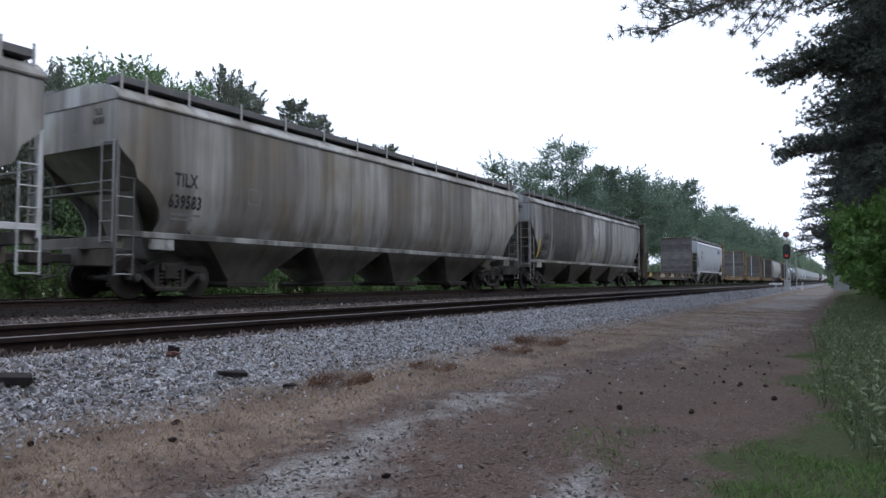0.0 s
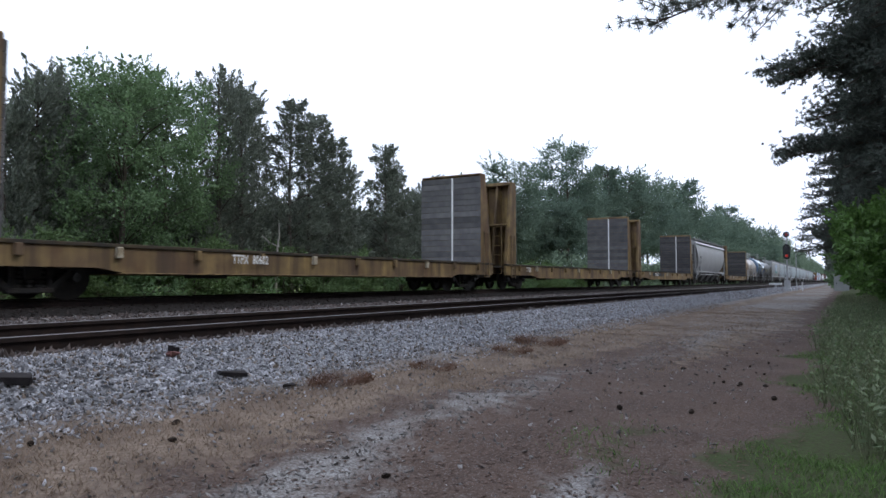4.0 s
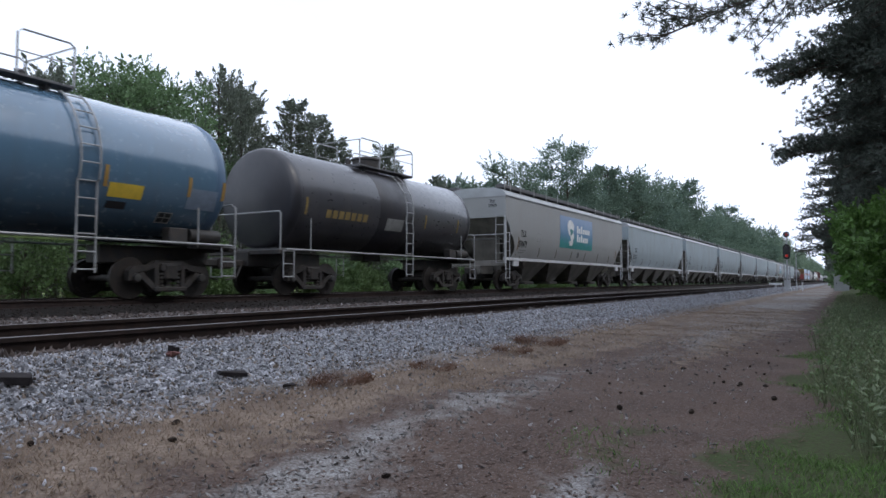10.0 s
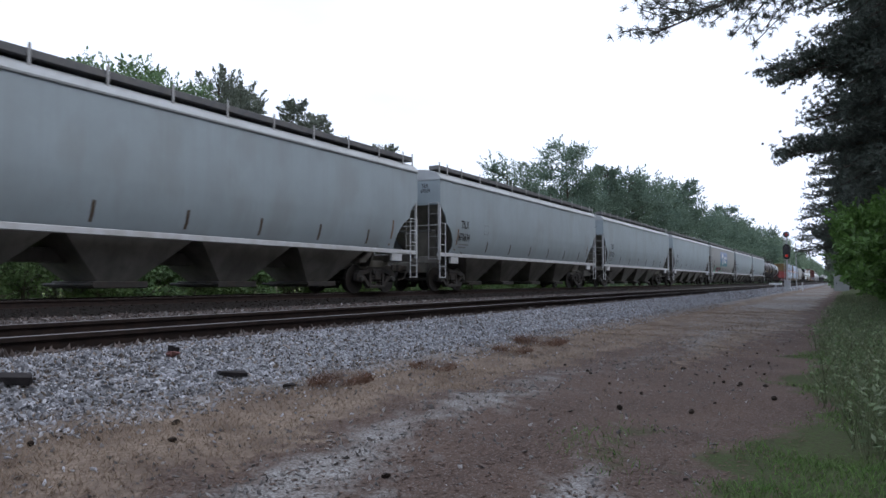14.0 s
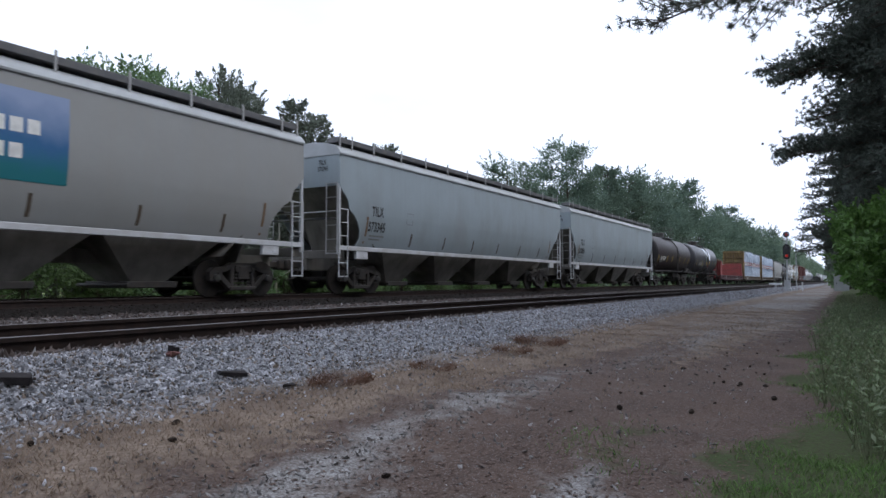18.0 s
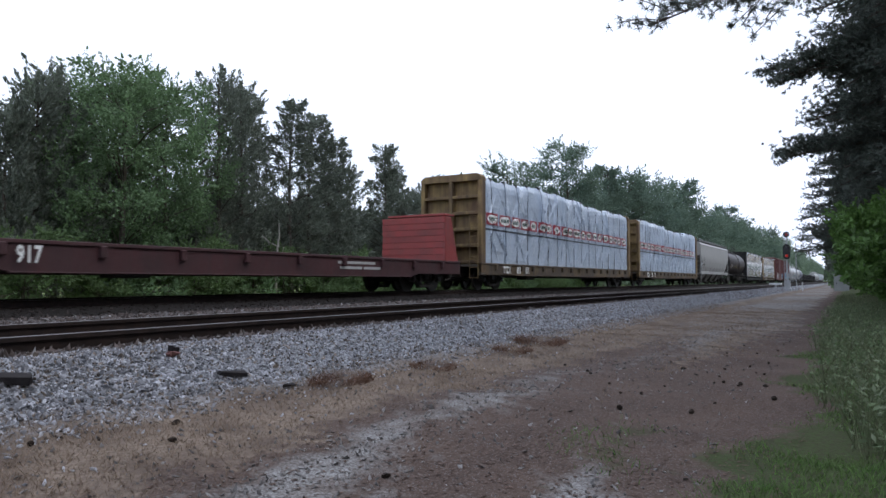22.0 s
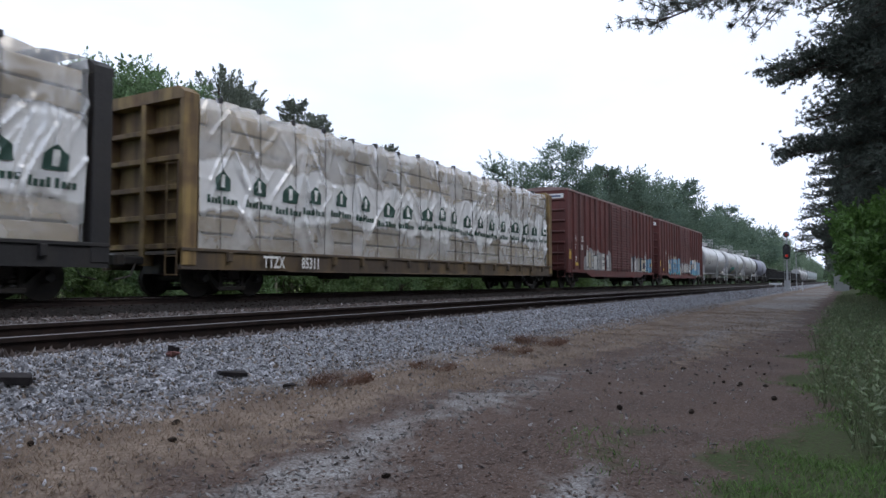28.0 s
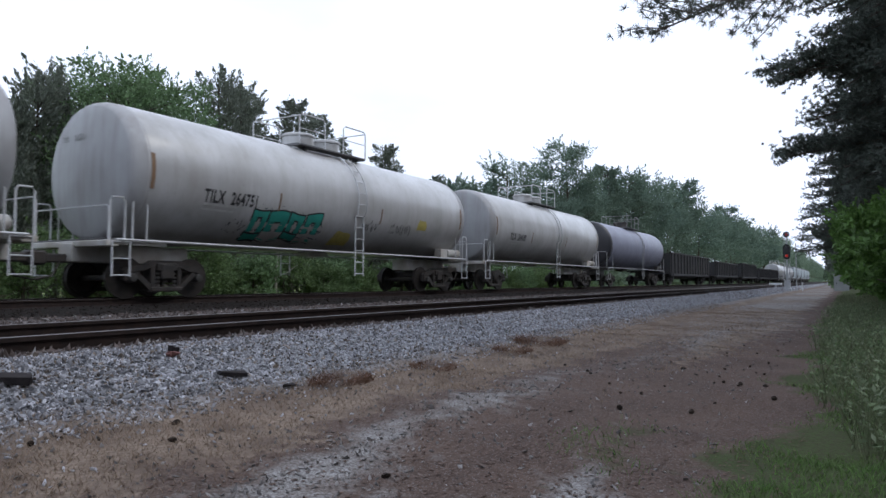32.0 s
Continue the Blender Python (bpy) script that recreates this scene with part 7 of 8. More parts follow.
# --- pine boughs that hang over the path
def bough_mesh(length, droop, seed, twigs=26, needle=0.075, per=26, spread=0.34, up=0.0, w=0.011):
    """A limb along +x with side twigs that end in tufts of needles. Returns the limb and the needles."""
    r = np.random.default_rng(seed)
    g = Geo()
    line = lambda u: np.array([length * u, 0.10 * length * math.sin(2.2 * u) * 0.4, up * u * length - droop * u * u])
    g.tube([tuple(line(k / 9)) for k in range(10)], (0.022 if w > 0.008 else 0.011) * math.sqrt(length / 4), 5)
    tufts = []
    for k in range(twigs):
        u = 0.22 + 0.78 * (k + r.random()) / twigs
        b = line(u)
        a = (1 if k % 2 else -1) * (0.5 + 0.5 * r.random())
        ln = spread * length * (1.15 - u) * (0.5 + 0.7 * r.random()) + 0.22
        d = np.array([math.cos(a), math.sin(a), 0.30 * r.normal() + 0.12])
        e = b + d * ln
        m = (b + e) / 2 + np.array([0, 0, 0.03])
        g.tube([tuple(b), tuple(m), tuple(e)], 0.008, 4)
        for q in np.linspace(0.35, 1.0, max(3, int(ln / 0.13))):
            tufts.append((b + (e - b) * q + r.normal(size=3) * 0.03, d))
            if r.random() < 0.9:
                a2 = a + r.normal() * 0.9
                d2 = np.array([math.cos(a2), math.sin(a2), 0.25 * r.normal() + 0.15])
                tufts.append((b + (e - b) * q + d2 * (0.10 + 0.12 * r.random()), d2))
    tufts.append((line(1.0), np.array([1.0, 0, 0])))
    n = len(tufts) * per
    c = np.repeat(np.array([t[0] for t in tufts]), per, 0)
    d = np.repeat(np.array([t[1] for t in tufts]), per, 0) * 0.55 + r.normal(size=(n, 3)) * 0.75
    d /= np.linalg.norm(d, axis=1)[:, None]
    s = np.cross(d, r.normal(size=(n, 3)))
    s /= np.linalg.norm(s, axis=1)[:, None]
    le = (needle * (0.7 + 0.6 * r.random(n)))[:, None]
    p = np.stack([c - s * w, c + s * w, c + d * le + s * w * 0.5, c + d * le - s * w * 0.5], 1).reshape(-1, 3)
    return g.mesh("bough"), raw_mesh("needles", p, np.arange(4 * n).reshape(n, 4), "needle_dark")


BOUGHS = {}
def bough(owner, x, y, z, az, length, droop=0.6, seed=0, up=0.05, thin=False):
    k = (length, droop, seed, up)
    if k not in BOUGHS:
        BOUGHS[k] = bough_mesh(length, droop, seed, up=up, twigs=int(11 * length), per=22 if thin else 15, w=0.0045 if thin else 0.011)
    b = part("bough", BOUGHS[k][0], "bark", owner, at=pose(x, y, z, 0, 0, az))
    part("needles", BOUGHS[k][1], "needle_dark", b)
    return b


def near_pine(x, y, h, seed, lo, hi, count, label, length=4.2):
    t = thing("pine_tree", label, "tree", pose(x, y, float(ground_z(x, y)) - 0.05), "pines beside the path")
    part("trunk", trunk_geo(h, 0.20, [], 0.1), "bark", t)
    r = random.Random(seed)
    for k in range(count):
        z = lo + (hi - lo) * (k + r.random()) / count
        az = 40 + 100 * r.random() if k % 4 else r.uniform(0, 360)
        if k % 4 == 1:
            az = 150 + 60 * r.random()
        bough(t, 0, 0, z, az, length * (0.8 if k % 3 else 1.0), 0.5 + 0.2 * (k % 2), k % 3, 0.04)
    return t


P_NEAR = "tall dark pine with long drooping boughs over the path"
pine_a = near_pine(22.0, -2.4, 13.0, 1, 2.6, 12.0, 40, P_NEAR, 2.7)
near_pine(17.0, -3.4, 12.0, 2, 2.8, 11.0, 36, P_NEAR, 2.8)
near_pine(28.0, -2.2, 14.0, 3, 2.0, 13.0, 44, P_NEAR, 3.0)
near_pine(20.0, -4.8, 12.0, 5, 2.2, 11.0, 30, P_NEAR, 3.4)
for i, (x, y, h, r0) in enumerate([(24.0, -4.0, 13.0, 3.3), (30.0, -3.8, 13.5, 3.4), (19.5, -4.6, 12.0, 3.2), (36.0, -3.8, 14.0, 3.6), (14.5, -5.0, 12.0, 3.2)]):
    tree("broad", h, r0, x, y, 22000, 0.10, "needle_dark", 7 + i % 2, "dense dark pine wood beside the path", name="pine_tree", group="pines beside the path", turn=80.0 * i)
# long boughs that reach out over the path in layers
for z, az, ln, dr, sd in ((7.25, 88, 4.3, 0.4, 0), (7.0, 80, 4.0, 0.4, 1), (6.8, 98, 4.0, 0.4, 2), (7.1, 92, 3.7, 0.5, 3), (5.7, 92, 3.2, 0.5, 3), (4.75, 86, 3.9, 0.4, 1), (4.55, 98, 3.8, 0.4, 2), (4.65, 92, 3.6, 0.4, 0), (8.8, 90, 3.0, 0.4, 0), (9.8, 84, 3.0, 0.4, 2)):
    bough(pine_a, 0, 0, z, az, ln, dr, sd, 0.02)
pine_b = near_pine(40.0, -2.3, 13.0, 6, 2.0, 11.0, 34, P_NEAR, 3.4)
for k in range(9):
    bough(pine_b, 0, 0, 2.6 + 0.55 * k, 78 + 6 * (k % 4), 4.4 - 0.12 * k, 0.4, k % 4, 0.02)
over = near_pine(9.5, -3.6, 12.0, 4, 5.8, 11.0, 10, P_NEAR, 3.2)
sway = bough(over, 0, 0, 4.66, 88, 5.8, 0.75, 7, 0.03, True)
bough(over, 0, 0, 4.80, 84, 4.7, 0.45, 8, 0.03, True)
# leafy bushes on the verge
for i, (x, y, h, r0) in enumerate([(12.0, -1.45, 2.2, 0.9), (14.5, -1.15, 2.5, 1.1), (16.5, -0.95, 2.8, 1.15), (19.5, -1.15, 3.0, 1.3), (22.5, -1.3, 3.0, 1.4), (26.0, -1.6, 3.2, 1.5), (31.0, -1.9, 3.2, 1.6), (36.0, -2.0, 3.2, 1.7), (10.3, -1.9, 2.0, 0.9), (44, -2.2, 3.4, 1.8), (54, -2.4, 3.6, 2.0)]):
    tree("bush", h, r0, x, y, 13000 if x < 24 else 8000, 0.048 if x < 20 else 0.07, "leaf_bright" if x < 24 else "leaf_mid", i % 4, "bright green leafy bush on the verge", name="bush", group="bushes on the verge", turn=70.0 * i, category="bush")

# ---------------------------------------------------------------- ballast stones, litter and grass
ICO_V = []
_t = (1 + 5 ** 0.5) / 2
for a_, b_ in ((-1, _t), (1, _t), (-1, -_t), (1, -_t)):
    ICO_V.append((a_, b_, 0))
for a_, b_ in ((-1, _t), (1, _t), (-1, -_t), (1, -_t)):
    ICO_V.append((0, a_, b_))
for a_, b_ in ((_t, -1), (_t, 1), (-_t, -1), (-_t, 1)):
    ICO_V.append((a_, 0, b_))
ICO_V = np.array(ICO_V, float) / math.hypot(1, _t)
ICO_F = np.array([(0, 11, 5), (0, 5, 1), (0, 1, 7), (0, 7, 10), (0, 10, 11), (1, 5, 9), (5, 11, 4), (11, 10, 2), (10, 7, 6), (7, 1, 8), (3, 9, 4), (3, 4, 2), (3, 2, 6), (3, 6, 8), (3, 8, 9), (4, 9, 5), (2, 4, 11), (6, 2, 10), (8, 6, 7), (9, 8, 1)])


def turned(n, r):
    """Random rotations."""
    q = r.normal(size=(n, 4))
    q /= np.linalg.norm(q, axis=1)[:, None]
    w, x, y, z = q.T
    return np.stack([np.stack([1 - 2 * (y * y + z * z), 2 * (x * y - z * w), 2 * (x * z + y * w)], -1), np.stack([2 * (x * y + z * w), 1 - 2 * (x * x + z * z), 2 * (y * z - x * w)], -1),
                     np.stack([2 * (x * z - y * w), 2 * (y * z + x * w), 1 - 2 * (x * x + y * y)], -1)], 1)


OCT_V = np.array([(1, 0, 0), (-1, 0, 0), (0, 1, 0), (0, -1, 0), (0, 0, 1), (0, 0, -1)], float) * 1.12
OCT_F = np.array([(0, 2, 4), (2, 1, 4), (1, 3, 4), (3, 0, 4), (2, 0, 5), (1, 2, 5), (3, 1, 5), (0, 3, 5)])


def rocks(name, pts, size, material_name, seed, sink=0.25, rough=False):
    """Broken stones at pts, joined in one mesh; rough: with eight faces each."""
    r = np.random.default_rng(seed)
    n = len(pts)
    base, faces = (OCT_V, OCT_F) if rough else (ICO_V, ICO_F)
    v = base[None] * (0.62 + 0.66 * r.random((n, len(base), 1)))
    v = v * (np.array([1.5, 0.80, 0.42]) * (0.7 + 0.6 * r.random((n, 1, 3)))) * size[:, None, None]
    v = np.einsum("nij,nkj->nki", turned(n, r), v)
    v += (pts + np.stack([np.zeros(n), np.zeros(n), size * sink], -1))[:, None]
    f = (faces[None] + len(base) * np.arange(n)[:, None, None]).reshape(-1, 3)
    return raw_mesh(name, v.reshape(-1, 3), f, material_name)


def scatter(x0, x1, y0, y1, n, seed, power=1.6):
    """Places on the ground, denser towards x0."""
    r = np.random.default_rng(seed)
    x = x0 + (x1 - x0) * r.random(n) ** power
    y = y0 + (y1 - y0) * r.random(n)
    return np.stack([x, y, ground_z(x, y)], -1)


def sizes(n, lo, hi, seed):
    return lo + (hi - lo) * np.random.default_rng(seed).random(n) ** 1.6


mat("gravel_pale", (0.20, 0.19, 0.185), 0.9, 0.0, (0.13, 0.115, 0.11), 9.0, 0.7, vary=0.5, island=True, spec=0.1)
mat("litter", (0.130, 0.088, 0.072), 0.9, 0.0, (0.095, 0.070, 0.060), 9.0, 0.7, vary=0.40, island=True, translucent=0.35, spec=0.1)
mat("straw", (0.23, 0.172, 0.128), 0.85, 0.0, (0.17, 0.125, 0.094), 9.0, 0.7, vary=0.30, island=True, translucent=0.4, spec=0.1)
mat("grass_green", (0.082, 0.158, 0.040), 0.7, 0.0, (0.098, 0.128, 0.050), 4.0, 0.7, vary=0.45, island=True, translucent=0.3, spec=0.2)
mat("grass_dry", (0.125, 0.140, 0.080), 0.7, 0.0, (0.085, 0.112, 0.056), 3.0, 0.8, vary=0.4, island=True, translucent=0.25, spec=0.15)
mat("dead_tuft", (0.135, 0.078, 0.054), 0.85, 0.0, (0.09, 0.045, 0.03), 5.0, 0.7, vary=0.4, island=True, spec=0.1)
mat("weed_leaf", (0.090, 0.140, 0.060), 0.6, 0.0, (0.200, 0.215, 0.150), 4.0, 0.7, vary=0.45, island=True, translucent=0.3, spec=0.25)
mat("field_leaf", (0.150, 0.205, 0.078), 0.7, 0.0, (0.24, 0.29, 0.12), 0.6, 0.8, vary=0.4, island=True, translucent=0.4, spec=0.15)
mat("cone_brown", (0.030, 0.023, 0.020), 0.9, 0.0, (0.05, 0.038, 0.03), 20.0, 0.7, vary=0.3, spec=0.1)

stone_pts = np.concatenate([scatter(0.6, 34, 3.70, 4.98, 66000, 1, 2.0), scatter(0.6, 24, 3.36, 3.75, 3200, 2, 1.7), scatter(0.6, 10, 2.7, 3.45, 260, 3, 1.4)])
far_ = stone_pts[:, 0] > 4.2
for pick_, rough_, lab_ in ((~far_, False, "loose grey crushed stone ballast along the track"), (far_, True, "grey crushed stone ballast further along the track")):
    tagged(new("ballast", rocks("ballast", stone_pts[pick_], sizes(len(stone_pts), 0.0075, 0.017, 4)[pick_], "ballast_stone", 5, rough=rough_)), lab_, "ballast", kind="stuff")
far_pts = scatter(30, 75, 3.7, 5.0, 7000, 13, 1.2)
dark_pts = np.concatenate([scatter(0.6, 40, 4.95, 5.17, 5500, 16, 1.7), scatter(2.0, 50, 6.9, 10.6, 13000, 12, 1.5)])
shaded_pts = scatter(2.0, 60, 10.3, 13.6, 5000, 17, 1.4)
tagged(new("ballast", rocks("ballast", shaded_pts, sizes(len(shaded_pts), 0.014, 0.036, 20), "shaded_ballast", 21, rough=True)), "dark ballast between the tracks with shade in its colour", "ballast", kind="stuff")
tagged(new("ballast", rocks("ballast", dark_pts, sizes(len(dark_pts), 0.014, 0.036, 18), "ballast_dark", 19, rough=True)), "rust-stained dark ballast beside the rails", "ballast", kind="stuff")
st_ = tagged(new("ballast", rocks("ballast", far_pts, sizes(len(far_pts), 0.020, 0.042, 14), "ballast_stone", 15, rough=True)), "grey stone ballast between and beyond the rails", "ballast", kind="stuff")
# single stones at the near edge of the bed
bed = thing("ballast_edge", "grey broken ballast stones at the near track's shoulder", "ballast", kind="structure")
rs_ = random.Random(3)
def stone_mesh(k):
    return rocks("stone", np.zeros((1, 3)), np.array([0.019]), "ballast_stone", 900 + k, 0.0)
STONES = [stone_mesh(k) for k in range(12)]
for i in range(220):
    x_, y_ = rs_.uniform(1.6, 3.6), rs_.uniform(3.7, 4.75)
    part("stone", STONES[i % 12], "ballast_stone", bed, at=pose(x_, y_, float(ground_z(x_, y_)) + 0.014, rs_.uniform(0, 360), rs_.uniform(0, 360), rs_.uniform(0, 360)))

gp = []
r_ = np.random.default_rng(31)
for gx, gy, gl, gw, st in GRAVEL:
    n_ = int(min(420, 1300 * gl * gw * st))
    x_ = gx + r_.normal(size=n_) * gl * 0.75
    y_ = gy + r_.normal(size=n_) * gw * 0.8
    gp.append(np.stack([x_, y_, ground_z(x_, y_)], -1))
gp.append(scatter(1.2, 26, 0.6, 3.3, 3000, 32, 1.9))
gp = np.concatenate(gp)
tagged(new("gravel", rocks("gravel", gp, sizes(len(gp), 0.004, 0.016, 33), "gravel_pale", 34, rough=True)), "pale pebbles scattered over the dirt path", "gravel", kind="stuff")


def blades(name, pts, height, width, lean, material_name, seed):
    """Grass blades: two bent quads each."""
    r = np.random.default_rng(seed)
    n = len(pts)
    a = r.random(n) * 2 * math.pi
    h = height * (0.5 + r.random(n))
    side = np.stack([np.cos(a), np.sin(a), np.zeros(n)], -1) * (width * (0.6 + 0.8 * r.random(n)))[:, None]
    b = r.random(n) * 2 * math.pi
    le = lean * (0.3 + r.random(n))
    bend = np.stack([np.cos(b) * le, np.sin(b) * le, np.zeros(n)], -1)
    up = np.array([0, 0, 1.0])
    p1 = pts + (up * h[:, None]) * 0.55 + bend * h[:, None] * 0.35
    p2 = pts + (up * h[:, None]) * (1 - 0.25 * np.minimum(1, le))[:, None] + bend * h[:, None]
    v = np.stack([pts - side, pts + side, p1 + side * 0.8, p1 - side * 0.8, p2 + side * 0.15, p2 - side * 0.15], 1).reshape(-1, 3)
    k = 6 * np.arange(n)[:, None]
    f = np.concatenate([k + np.array([[0, 1, 2, 3]]), k + np.array([[3, 2, 4, 5]])])
    return raw_mesh(name, v, f, material_name)


def kept(pts, which, seed, base=0.0):
    g = masks(pts[:, 0], pts[:, 1])[which]
    return pts[np.random.default_rng(seed).random(len(pts)) < base + g]


tagged(new("straw", blades("straw", kept(scatter(0.8, 24, 0.9, 3.85, 120000, 41, 1.7), 1, 42), 0.028, 0.0014, 1.4, "straw", 43)), "tan dead grass along the foot of the ballast", "dead grass", kind="stuff")
lit_ = scatter(1.0, 20, 0.2, 3.0, 30000, 44, 1.9)
lit_ = lit_[np.random.default_rng(47).random(len(lit_)) > 0.92 * masks(lit_[:, 0], lit_[:, 1])[1]]
p_, f_ = leaf_quads(lit_ + np.array([0, 0, 0.006]), sizes(len(lit_), 0.006, 0.020, 45), 46)
p_.reshape(-1, 4, 3)[:, :, 2] = lit_[:, None, 2] + 0.004 + np.abs(p_.reshape(-1, 4, 3)[:, :, 2] - lit_[:, None, 2]) * 0.12
tagged(new("leaf_litter", raw_mesh("leaf_litter", p_, f_, "litter")), "red-brown pine needle litter on the dirt", "leaf litter", kind="stuff")
gr_ = kept(scatter(1.8, 26, -1.2, 1.7, 130000, 51, 1.7), 2, 52, -0.12)
gr_ = gr_[np.sin(gr_[:, 0] * 2.3 + gr_[:, 1] * 3.1) + np.sin(gr_[:, 0] * 5.1 - gr_[:, 1] * 4.3 + 1.0) + 1.3 * np.random.default_rng(58).random(len(gr_)) > 0.25]
tagged(new("grass", blades("grass", gr_, 0.034, 0.0018, 1.1, "grass_green", 53)), "short green grass on the verge", "grass", kind="stuff")
wd_ = scatter(3.2, 40, -2.2, 0.45, 15000, 54, 1.5)
wd_ = wd_[wd_[:, 1] < np.minimum(0.34, -0.28 + 0.062 * wd_[:, 0]) + 0.10 * np.sin(wd_[:, 0] * 1.3) + 0.06 * np.sin(wd_[:, 0] * 4.7)]
tagged(new("weeds", blades("weeds", wd_, 0.30, 0.0035, 0.6, "grass_dry", 55)), "tall grey-green weeds under the trees", "weeds", kind="stuff")
wl_ = np.repeat(wd_[wd_[:, 0] < 22], 3, 0)
rw_ = np.random.default_rng(59)
wl_ = wl_ + rw_.normal(size=wl_.shape) * np.array([0.04, 0.04, 0.0]) + np.array([0, 0, 1.0]) * (0.04 + 0.30 * rw_.random(len(wl_)))[:, None]
p_, f_ = leaf_quads(wl_, sizes(len(wl_), 0.010, 0.030, 60), 61, 0.4)
tagged(new("weed_leaves", raw_mesh("weed_leaves", p_, f_, "weed_leaf")), "small grey-green leaves of weeds along the verge", "weeds", kind="stuff")
fg_ = scatter(2, 90, 17.3, 24, 26000, 56, 1.2)
tagged(new("field_grass", blades("field_grass", fg_, 0.30, 0.016, 0.6, "field_leaf", 57)), "bright green grass and weeds behind the train", "grass", kind="stuff")

def tuft(x, y, r0, h, n, seed):
    r = np.random.default_rng(seed)
    a, d = r.random(n) * 2 * math.pi, r0 * np.sqrt(r.random(n))
    px, py = x + d * np.cos(a) * 1.3, y + d * np.sin(a) * 0.7
    me = blades("grass_tuft", np.stack([px, py, ground_z(px, py)], -1), h, 0.0012, 1.3, "dead_tuft", seed)
    return tagged(new("grass_tuft", me), "low tuft of dead reddish-brown grass", "grass tuft", "dead grass tufts")


tuft(4.30, 3.46, 0.26, 0.05, 1500, 61)
tuft(8.3, 3.42, 0.42, 0.06, 2000, 62)
tuft(7.3, 3.35, 0.28, 0.045, 1000, 63)
tuft(5.6, 3.40, 0.25, 0.04, 900, 64)


def cone_mesh(seed):
    """A pine cone: rings of open scales round a tapered core."""
    r = random.Random(seed)
    g = Geo().turn([(-0.042, 0.006), (-0.03, 0.016), (0.0, 0.020), (0.025, 0.012), (0.042, 0.003)], 7, "x")
    for k in range(7):
        u = -0.036 + k * 0.012
        rad = 0.030 * math.sin(math.pi * (k + 1.2) / 8.6) + 0.004
        for j in range(7):
            a = 2 * math.pi * (j + 0.5 * (k % 2)) / 7 + r.uniform(-0.1, 0.1)
            c, s = math.cos(a), math.sin(a)
            w = 0.009
            g.add([(u, 0.012 * c - w * s, 0.012 * s + w * c), (u, 0.012 * c + w * s, 0.012 * s - w * c), (u + 0.012, rad * c + w * 0.7 * s, rad * s - w * 0.7 * c), (u + 0.012, rad * c - w * 0.7 * s, rad * s + w * 0.7 * c), (u + 0.016, rad * 0.8 * c, rad * 0.8 * s)],
                  [(0, 1, 2, 3), (3, 2, 4), (0, 3, 4), (1, 4, 2)])
    return g


CONES = [(4.82, 1.39, 1.0), (5.07, 0.96, 0.95), (2.66, 1.87, 0.8), (2.30, 2.93, 0.8), (1.84, 3.36, 0.7), (2.58, 3.26, 0.9), (5.78, 0.49, 1.0), (6.48, 0.81, 0.9), (6.52, 0.62, 0.8), (6.5, 0.95, 0.7), (7.11, 1.41, 0.9),
         (9.23, 3.02, 1.0), (6.75, 2.51, 0.9), (6.28, 2.12, 0.9), (12.57, 1.74, 1.0), (7.6, 1.1, 0.8), (8.0, 0.9, 0.9), (8.3, 0.75, 1.0), (7.3, 0.7, 0.9), (9.0, 1.3, 0.8), (9.6, 1.0, 0.9), (10.2, 0.8, 0.9), (7.9, 1.7, 0.8), (8.6, 1.9, 0.8)]
rc_ = random.Random(12)
for _ in range(26):
    CONES.append((rc_.uniform(5.0, 17.0), rc_.triangular(0.3, 2.2, 0.9), rc_.uniform(0.6, 1.0)))
CONE_MESH = [cone_mesh(k).mesh("pine_cone") for k in range(3)]
for i, (x_, y_, s_) in enumerate(CONES):
    ob_ = part("pine_cone", CONE_MESH[i % 3], "cone_brown")
    ob_.matrix_basis = pose(x_, y_, float(ground_z(x_, y_)) + 0.014 * s_, rc_.uniform(0, 360), rc_.uniform(-15, 15), rc_.uniform(0, 360)) @ Matrix.Scale((0.60 if i < 11 else 0.38) * s_, 4)
    tagged(ob_, "dark weathered pine cone lying on the dirt", "pine cone", "pine cones on the ground")

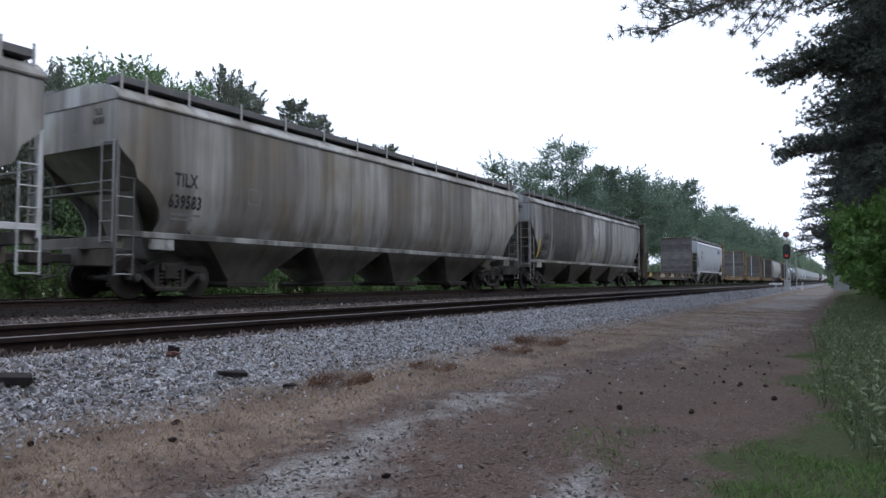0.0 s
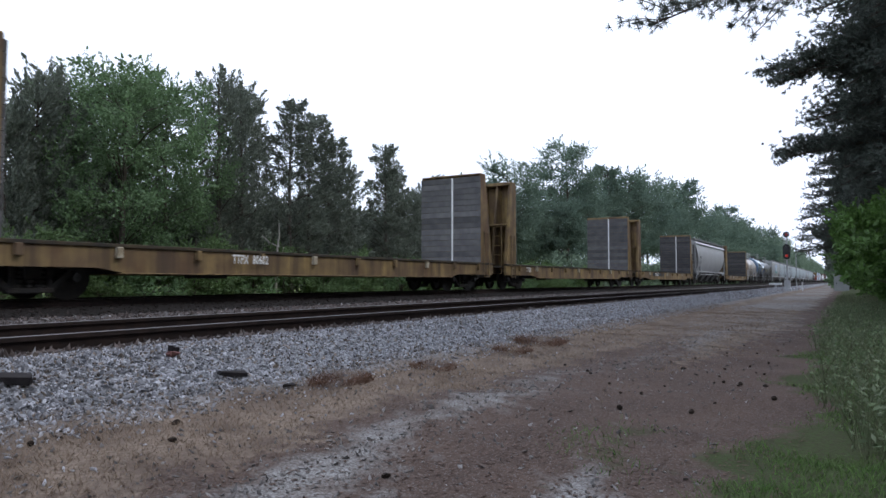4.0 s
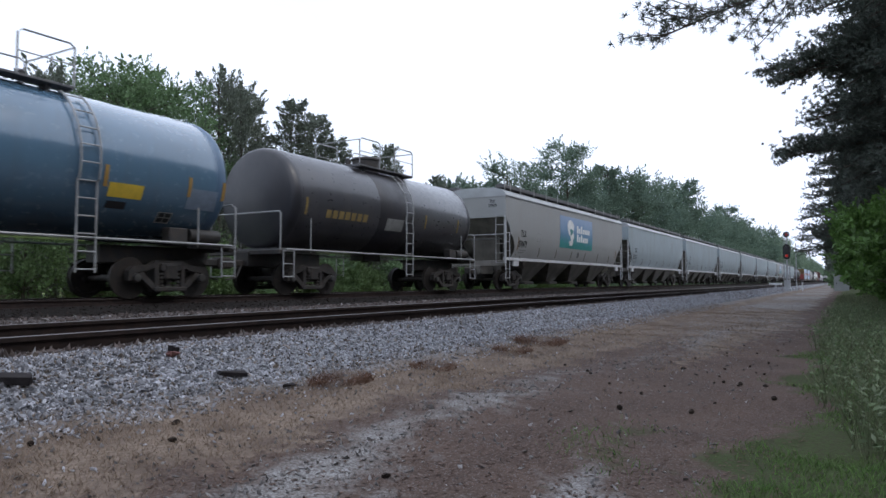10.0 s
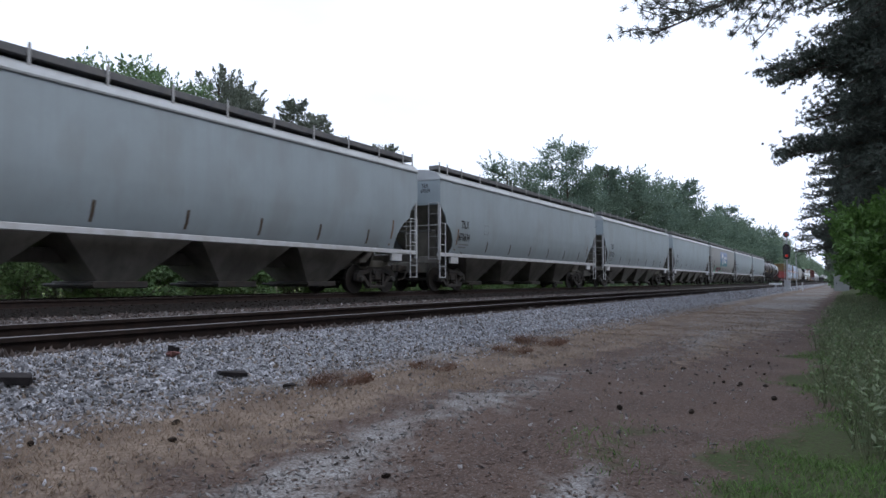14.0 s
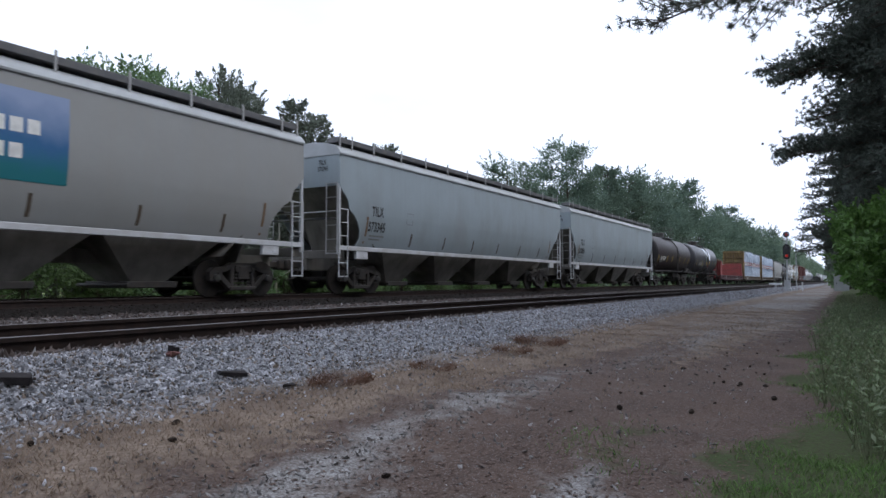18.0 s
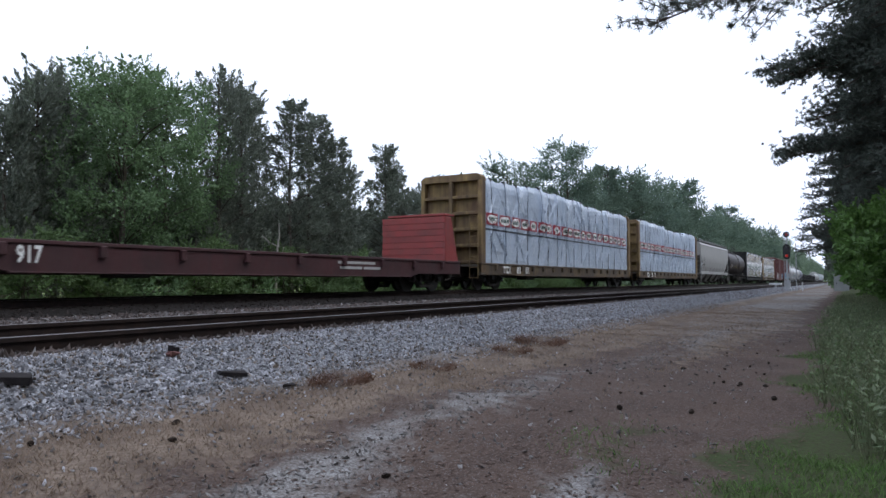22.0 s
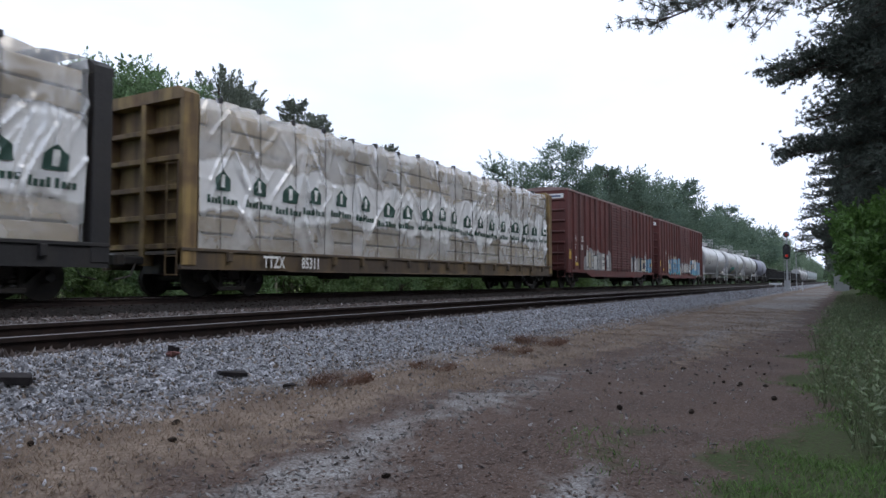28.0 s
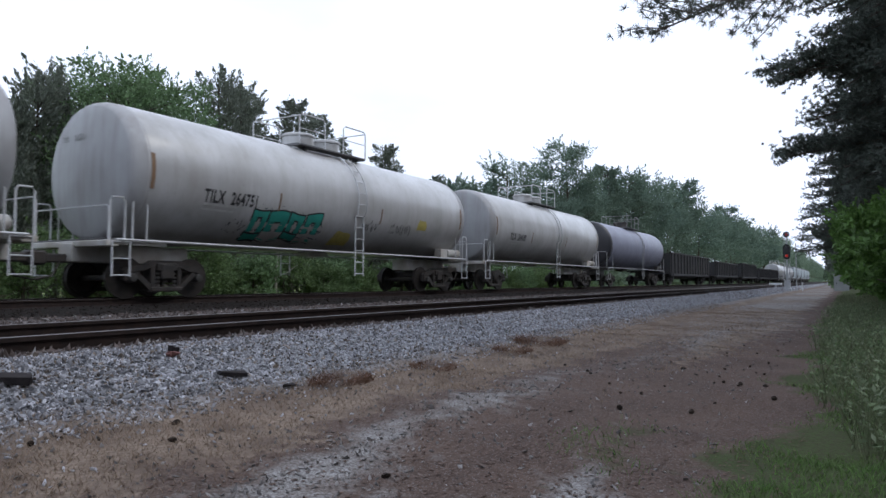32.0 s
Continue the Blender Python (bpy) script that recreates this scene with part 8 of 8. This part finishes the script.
# broken tie pieces and a red stone on the ballast
mat("char_wood", (0.028, 0.025, 0.026), 0.95, 0.0, (0.045, 0.04, 0.04), 14.0, 0.7, bump=0.006, spec=0.1)
mat("brick_red", (0.12, 0.048, 0.042), 0.85, 0.0, (0.12, 0.05, 0.04), 20.0, 0.7, bump=0.003)
def rough_block(l, w, h, seed):
    r = random.Random(seed)
    g = Geo().bbox(-l / 2, l / 2, -w / 2, w / 2, 0, h, 0.008)
    g.v = [(x + r.uniform(-0.012, 0.012), y + r.uniform(-0.010, 0.010), z + r.uniform(-0.010, 0.010)) for x, y, z in g.v]
    return g
for nm_, l_, w_, h_, x_, y_, rz_, m_, lab_ in (("wood_block", 0.16, 0.08, 0.06, 2.20, 4.20, -25, "char_wood", "dark broken piece of a wooden tie on the ballast"), ("wood_splinter", 0.21, 0.05, 0.035, 3.56, 3.88, -22, "char_wood", "flat dark splinter of tie wood on the ballast"),
                                               ("wood_block", 0.09, 0.06, 0.045, 3.46, 4.42, 30, "char_wood", "small charred wood block behind a broken brick"), ("brick_piece", 0.10, 0.05, 0.035, 3.40, 4.34, 10, "brick_red", "broken red brick lying among grey ballast stones"), ("wood_splinter", 0.16, 0.035, 0.02, 3.80, 3.55, 15, "char_wood", "thin dark splinter of wood on dead grass")):
    ob_ = part(nm_, rough_block(l_, w_, h_, len(nm_)), m_)
    ob_.matrix_basis = pose(x_, y_, float(ground_z(x_, y_)) + 0.012, 4, 6, rz_)
    tagged(ob_, lab_, "debris", "debris on the ballast")

# ties of the near track, their ends at the ballast's surface
for i in range(60):
    x_ = 0.6 + i * 0.51
    part("tie", ("tie", lambda: Geo().bbox(-0.115, 0.115, -1.29, 1.29, -0.35, -0.172, 0.012)), "tie_wood", near_track, at=pose(x_, Y_NEAR, 0, 0, 0, rc_.uniform(-1, 1)))

# ---------------------------------------------------------------- signal and cabinet
mat("signal_black", (0.018, 0.018, 0.02), 0.6)
mat("signal_grey", (0.33, 0.34, 0.35), 0.5, 0.3, (0.22, 0.22, 0.22), 3.0, 0.6)
mat("cabinet_grey", (0.21, 0.22, 0.215), 0.5, 0.1, (0.16, 0.165, 0.16), 1.5, 0.6)
mat("concrete", (0.34, 0.33, 0.31), 0.9, 0.0, (0.22, 0.21, 0.2), 3.0, 0.6, bump=0.004)
lamp_red = material("lamp_red", (0.55, 0.02, 0.015), 0.3)
lamp_red.node_tree.nodes["Principled BSDF"].inputs["Emission Color"].default_value = (1.0, 0.06, 0.03, 1)
lamp_red.node_tree.nodes["Principled BSDF"].inputs["Emission Strength"].default_value = 0.14
M["lamp_red"] = lamp_red
mat("lens_red", (0.25, 0.02, 0.02), 0.2)
mat("lens_dark", (0.02, 0.02, 0.025), 0.15)
sig = thing("railway_signal", "two-headed railway signal on a grey mast showing red", "signal", pose(60.0, 3.95, float(ground_z(60.0, 3.95)), 0, 0, 0))
part("base", Geo().bbox(-0.3, 0.3, -0.3, 0.3, -0.1, 0.12, 0.02).bbox(-0.22, 0.22, -0.22, 0.22, 0.12, 0.75, 0.02), "signal_grey", sig, "grey junction box at the foot")
part("mast", Geo().turn([(0.1, 0.075), (4.35, 0.065)], 14, "z"), "signal_grey", sig)
hd = part("signal_head", Geo().loft([[(-0.16 + dx, 0.27 * math.cos(2 * math.pi * j / 24), 3.0 + 0.30 * math.sin(2 * math.pi * j / 24) + (0.30 if math.sin(2 * math.pi * j / 24) >= 0 else -0.30)) for j in range(24)] for dx in (0, 0.04)])
          .bbox(-0.12, 0.12, -0.14, 0.14, 2.6, 3.4, 0.03), "signal_black", sig, "black oval target plate")
for z_, m_ in ((3.35, "lens_dark"), (2.68, "lamp_red")):
    part("lamp", Geo().turn([(-0.22, 0.10), (-0.19, 0.11), (-0.10, 0.11)], 16, "x", (0, 0, z_)), m_, hd)
    part("hood", Geo().loft([[(x_, 0.14 * math.cos(math.pi * j / 10) * k_, z_ + 0.14 * math.sin(math.pi * j / 10) * k_) for j in range(11)] for x_, k_ in ((-0.16, 1.0), (-0.42, 1.0), (-0.42, 0.94), (-0.16, 0.94))], closed=False, caps=False), "signal_black", hd)
h2 = part("marker_head", Geo().turn([(-0.14, 0.24), (-0.10, 0.24)], 20, "x", (0, 0, 4.35)).turn([(-0.10, 0.10), (0.14, 0.10)], 12, "x", (0, 0, 4.35)), "signal_black", sig, "round black target plate")
part("lamp", Geo().turn([(-0.20, 0.09), (-0.17, 0.10), (-0.10, 0.10)], 16, "x", (0, 0, 4.35)), "lens_red", h2)
ladder(sig, 0.16, -0.2, 0.3, 4.1, 0.4, "signal_grey", 0.36, along="y")

cab = thing("relay_cabinet", "grey metal relay cabinet standing on the verge", "cabinet", pose(74.0, 0.35, float(ground_z(74.0, 0.35)) - 0.22))
part("body", Geo().bbox(-0.6, 0.6, -0.62, 0.62, 0.12, 1.75, 0.03).bbox(-0.66, 0.66, -0.68, 0.68, 1.75, 1.83, 0.02), "cabinet_grey", cab)
part("plinth", Geo().bbox(-0.55, 0.55, -0.57, 0.57, -0.1, 0.12, 0.02), "concrete", cab)
part("door", Geo().bbox(-0.63, -0.60, -0.54, 0.54, 0.22, 1.66, 0.008), "cabinet_grey", cab)
part("handle", Geo().bbox(-0.66, -0.63, 0.36, 0.40, 0.85, 1.05, 0.006), "signal_black", cab)
pst = thing("marker_post", "thin grey steel post beside the signal", "post", pose(62.5, 3.45, float(ground_z(62.5, 3.45))))
part("pole", Geo().turn([(-0.1, 0.045), (3.9, 0.04)], 10, "z"), "signal_grey", pst)
wp = thing("white_post", "short white marker post beside the track", "post", pose(66.0, 3.2, float(ground_z(66.0, 3.2))))
part("pole", Geo().bbox(-0.07, 0.07, -0.05, 0.05, -0.1, 0.75, 0.015), "white_paint", wp)
bx = thing("switch_box", "low white box beside the empty track", "box", pose(57.0, 4.55, float(ground_z(57.0, 4.55))))
part("lid", Geo().bbox(-0.35, 0.35, -0.42, 0.42, 0.25, 0.40, 0.02), "white_paint", bx)
part("leg", Geo().bbox(-0.25, 0.25, -0.05, 0.05, -0.05, 0.25, 0.01), "signal_grey", bx)

# ---------------------------------------------------------------- movement
def motions():
    way = [(0.0, 0.0), (8.0, 172.9), (16.0, 346.6), (24.0, 520.6), (32.0, 693.9)]
    for car, s in CARS:
        walk(car, [(t, pose(s - d, Y_TRAIN, Z_TRAIN)) for t, d in way])
    # the overhanging bough bobs in the wind
    dips = [(0, 0.4), (1, 0.2), (2, 0.2), (3, -0.5), (5.5, -0.9), (6, -0.8), (7, 0.9), (8, -1.3), (9, -1.1), (10, 1.4), (11, -1.9), (12, -1.1), (13, -1.7), (14.5, 1.3), (16.5, 0.2), (17.5, -0.8), (19, -0.3), (20, 0.2), (21, -0.3),
            (22, -0.8), (23, 0.2), (24, 0.2), (25, 0.6), (25.5, -0.2), (27.5, -0.8), (28, -0.8), (29, 1.3), (30.2, -1.1), (31.1, 0.6), (32, 0.4)]
    walk(sway, [(t, pose(0, 0, 4.66, 0, 0, 88) @ pose(0, 0, 0, 0, a, 0)) for t, a in dips])


motions()
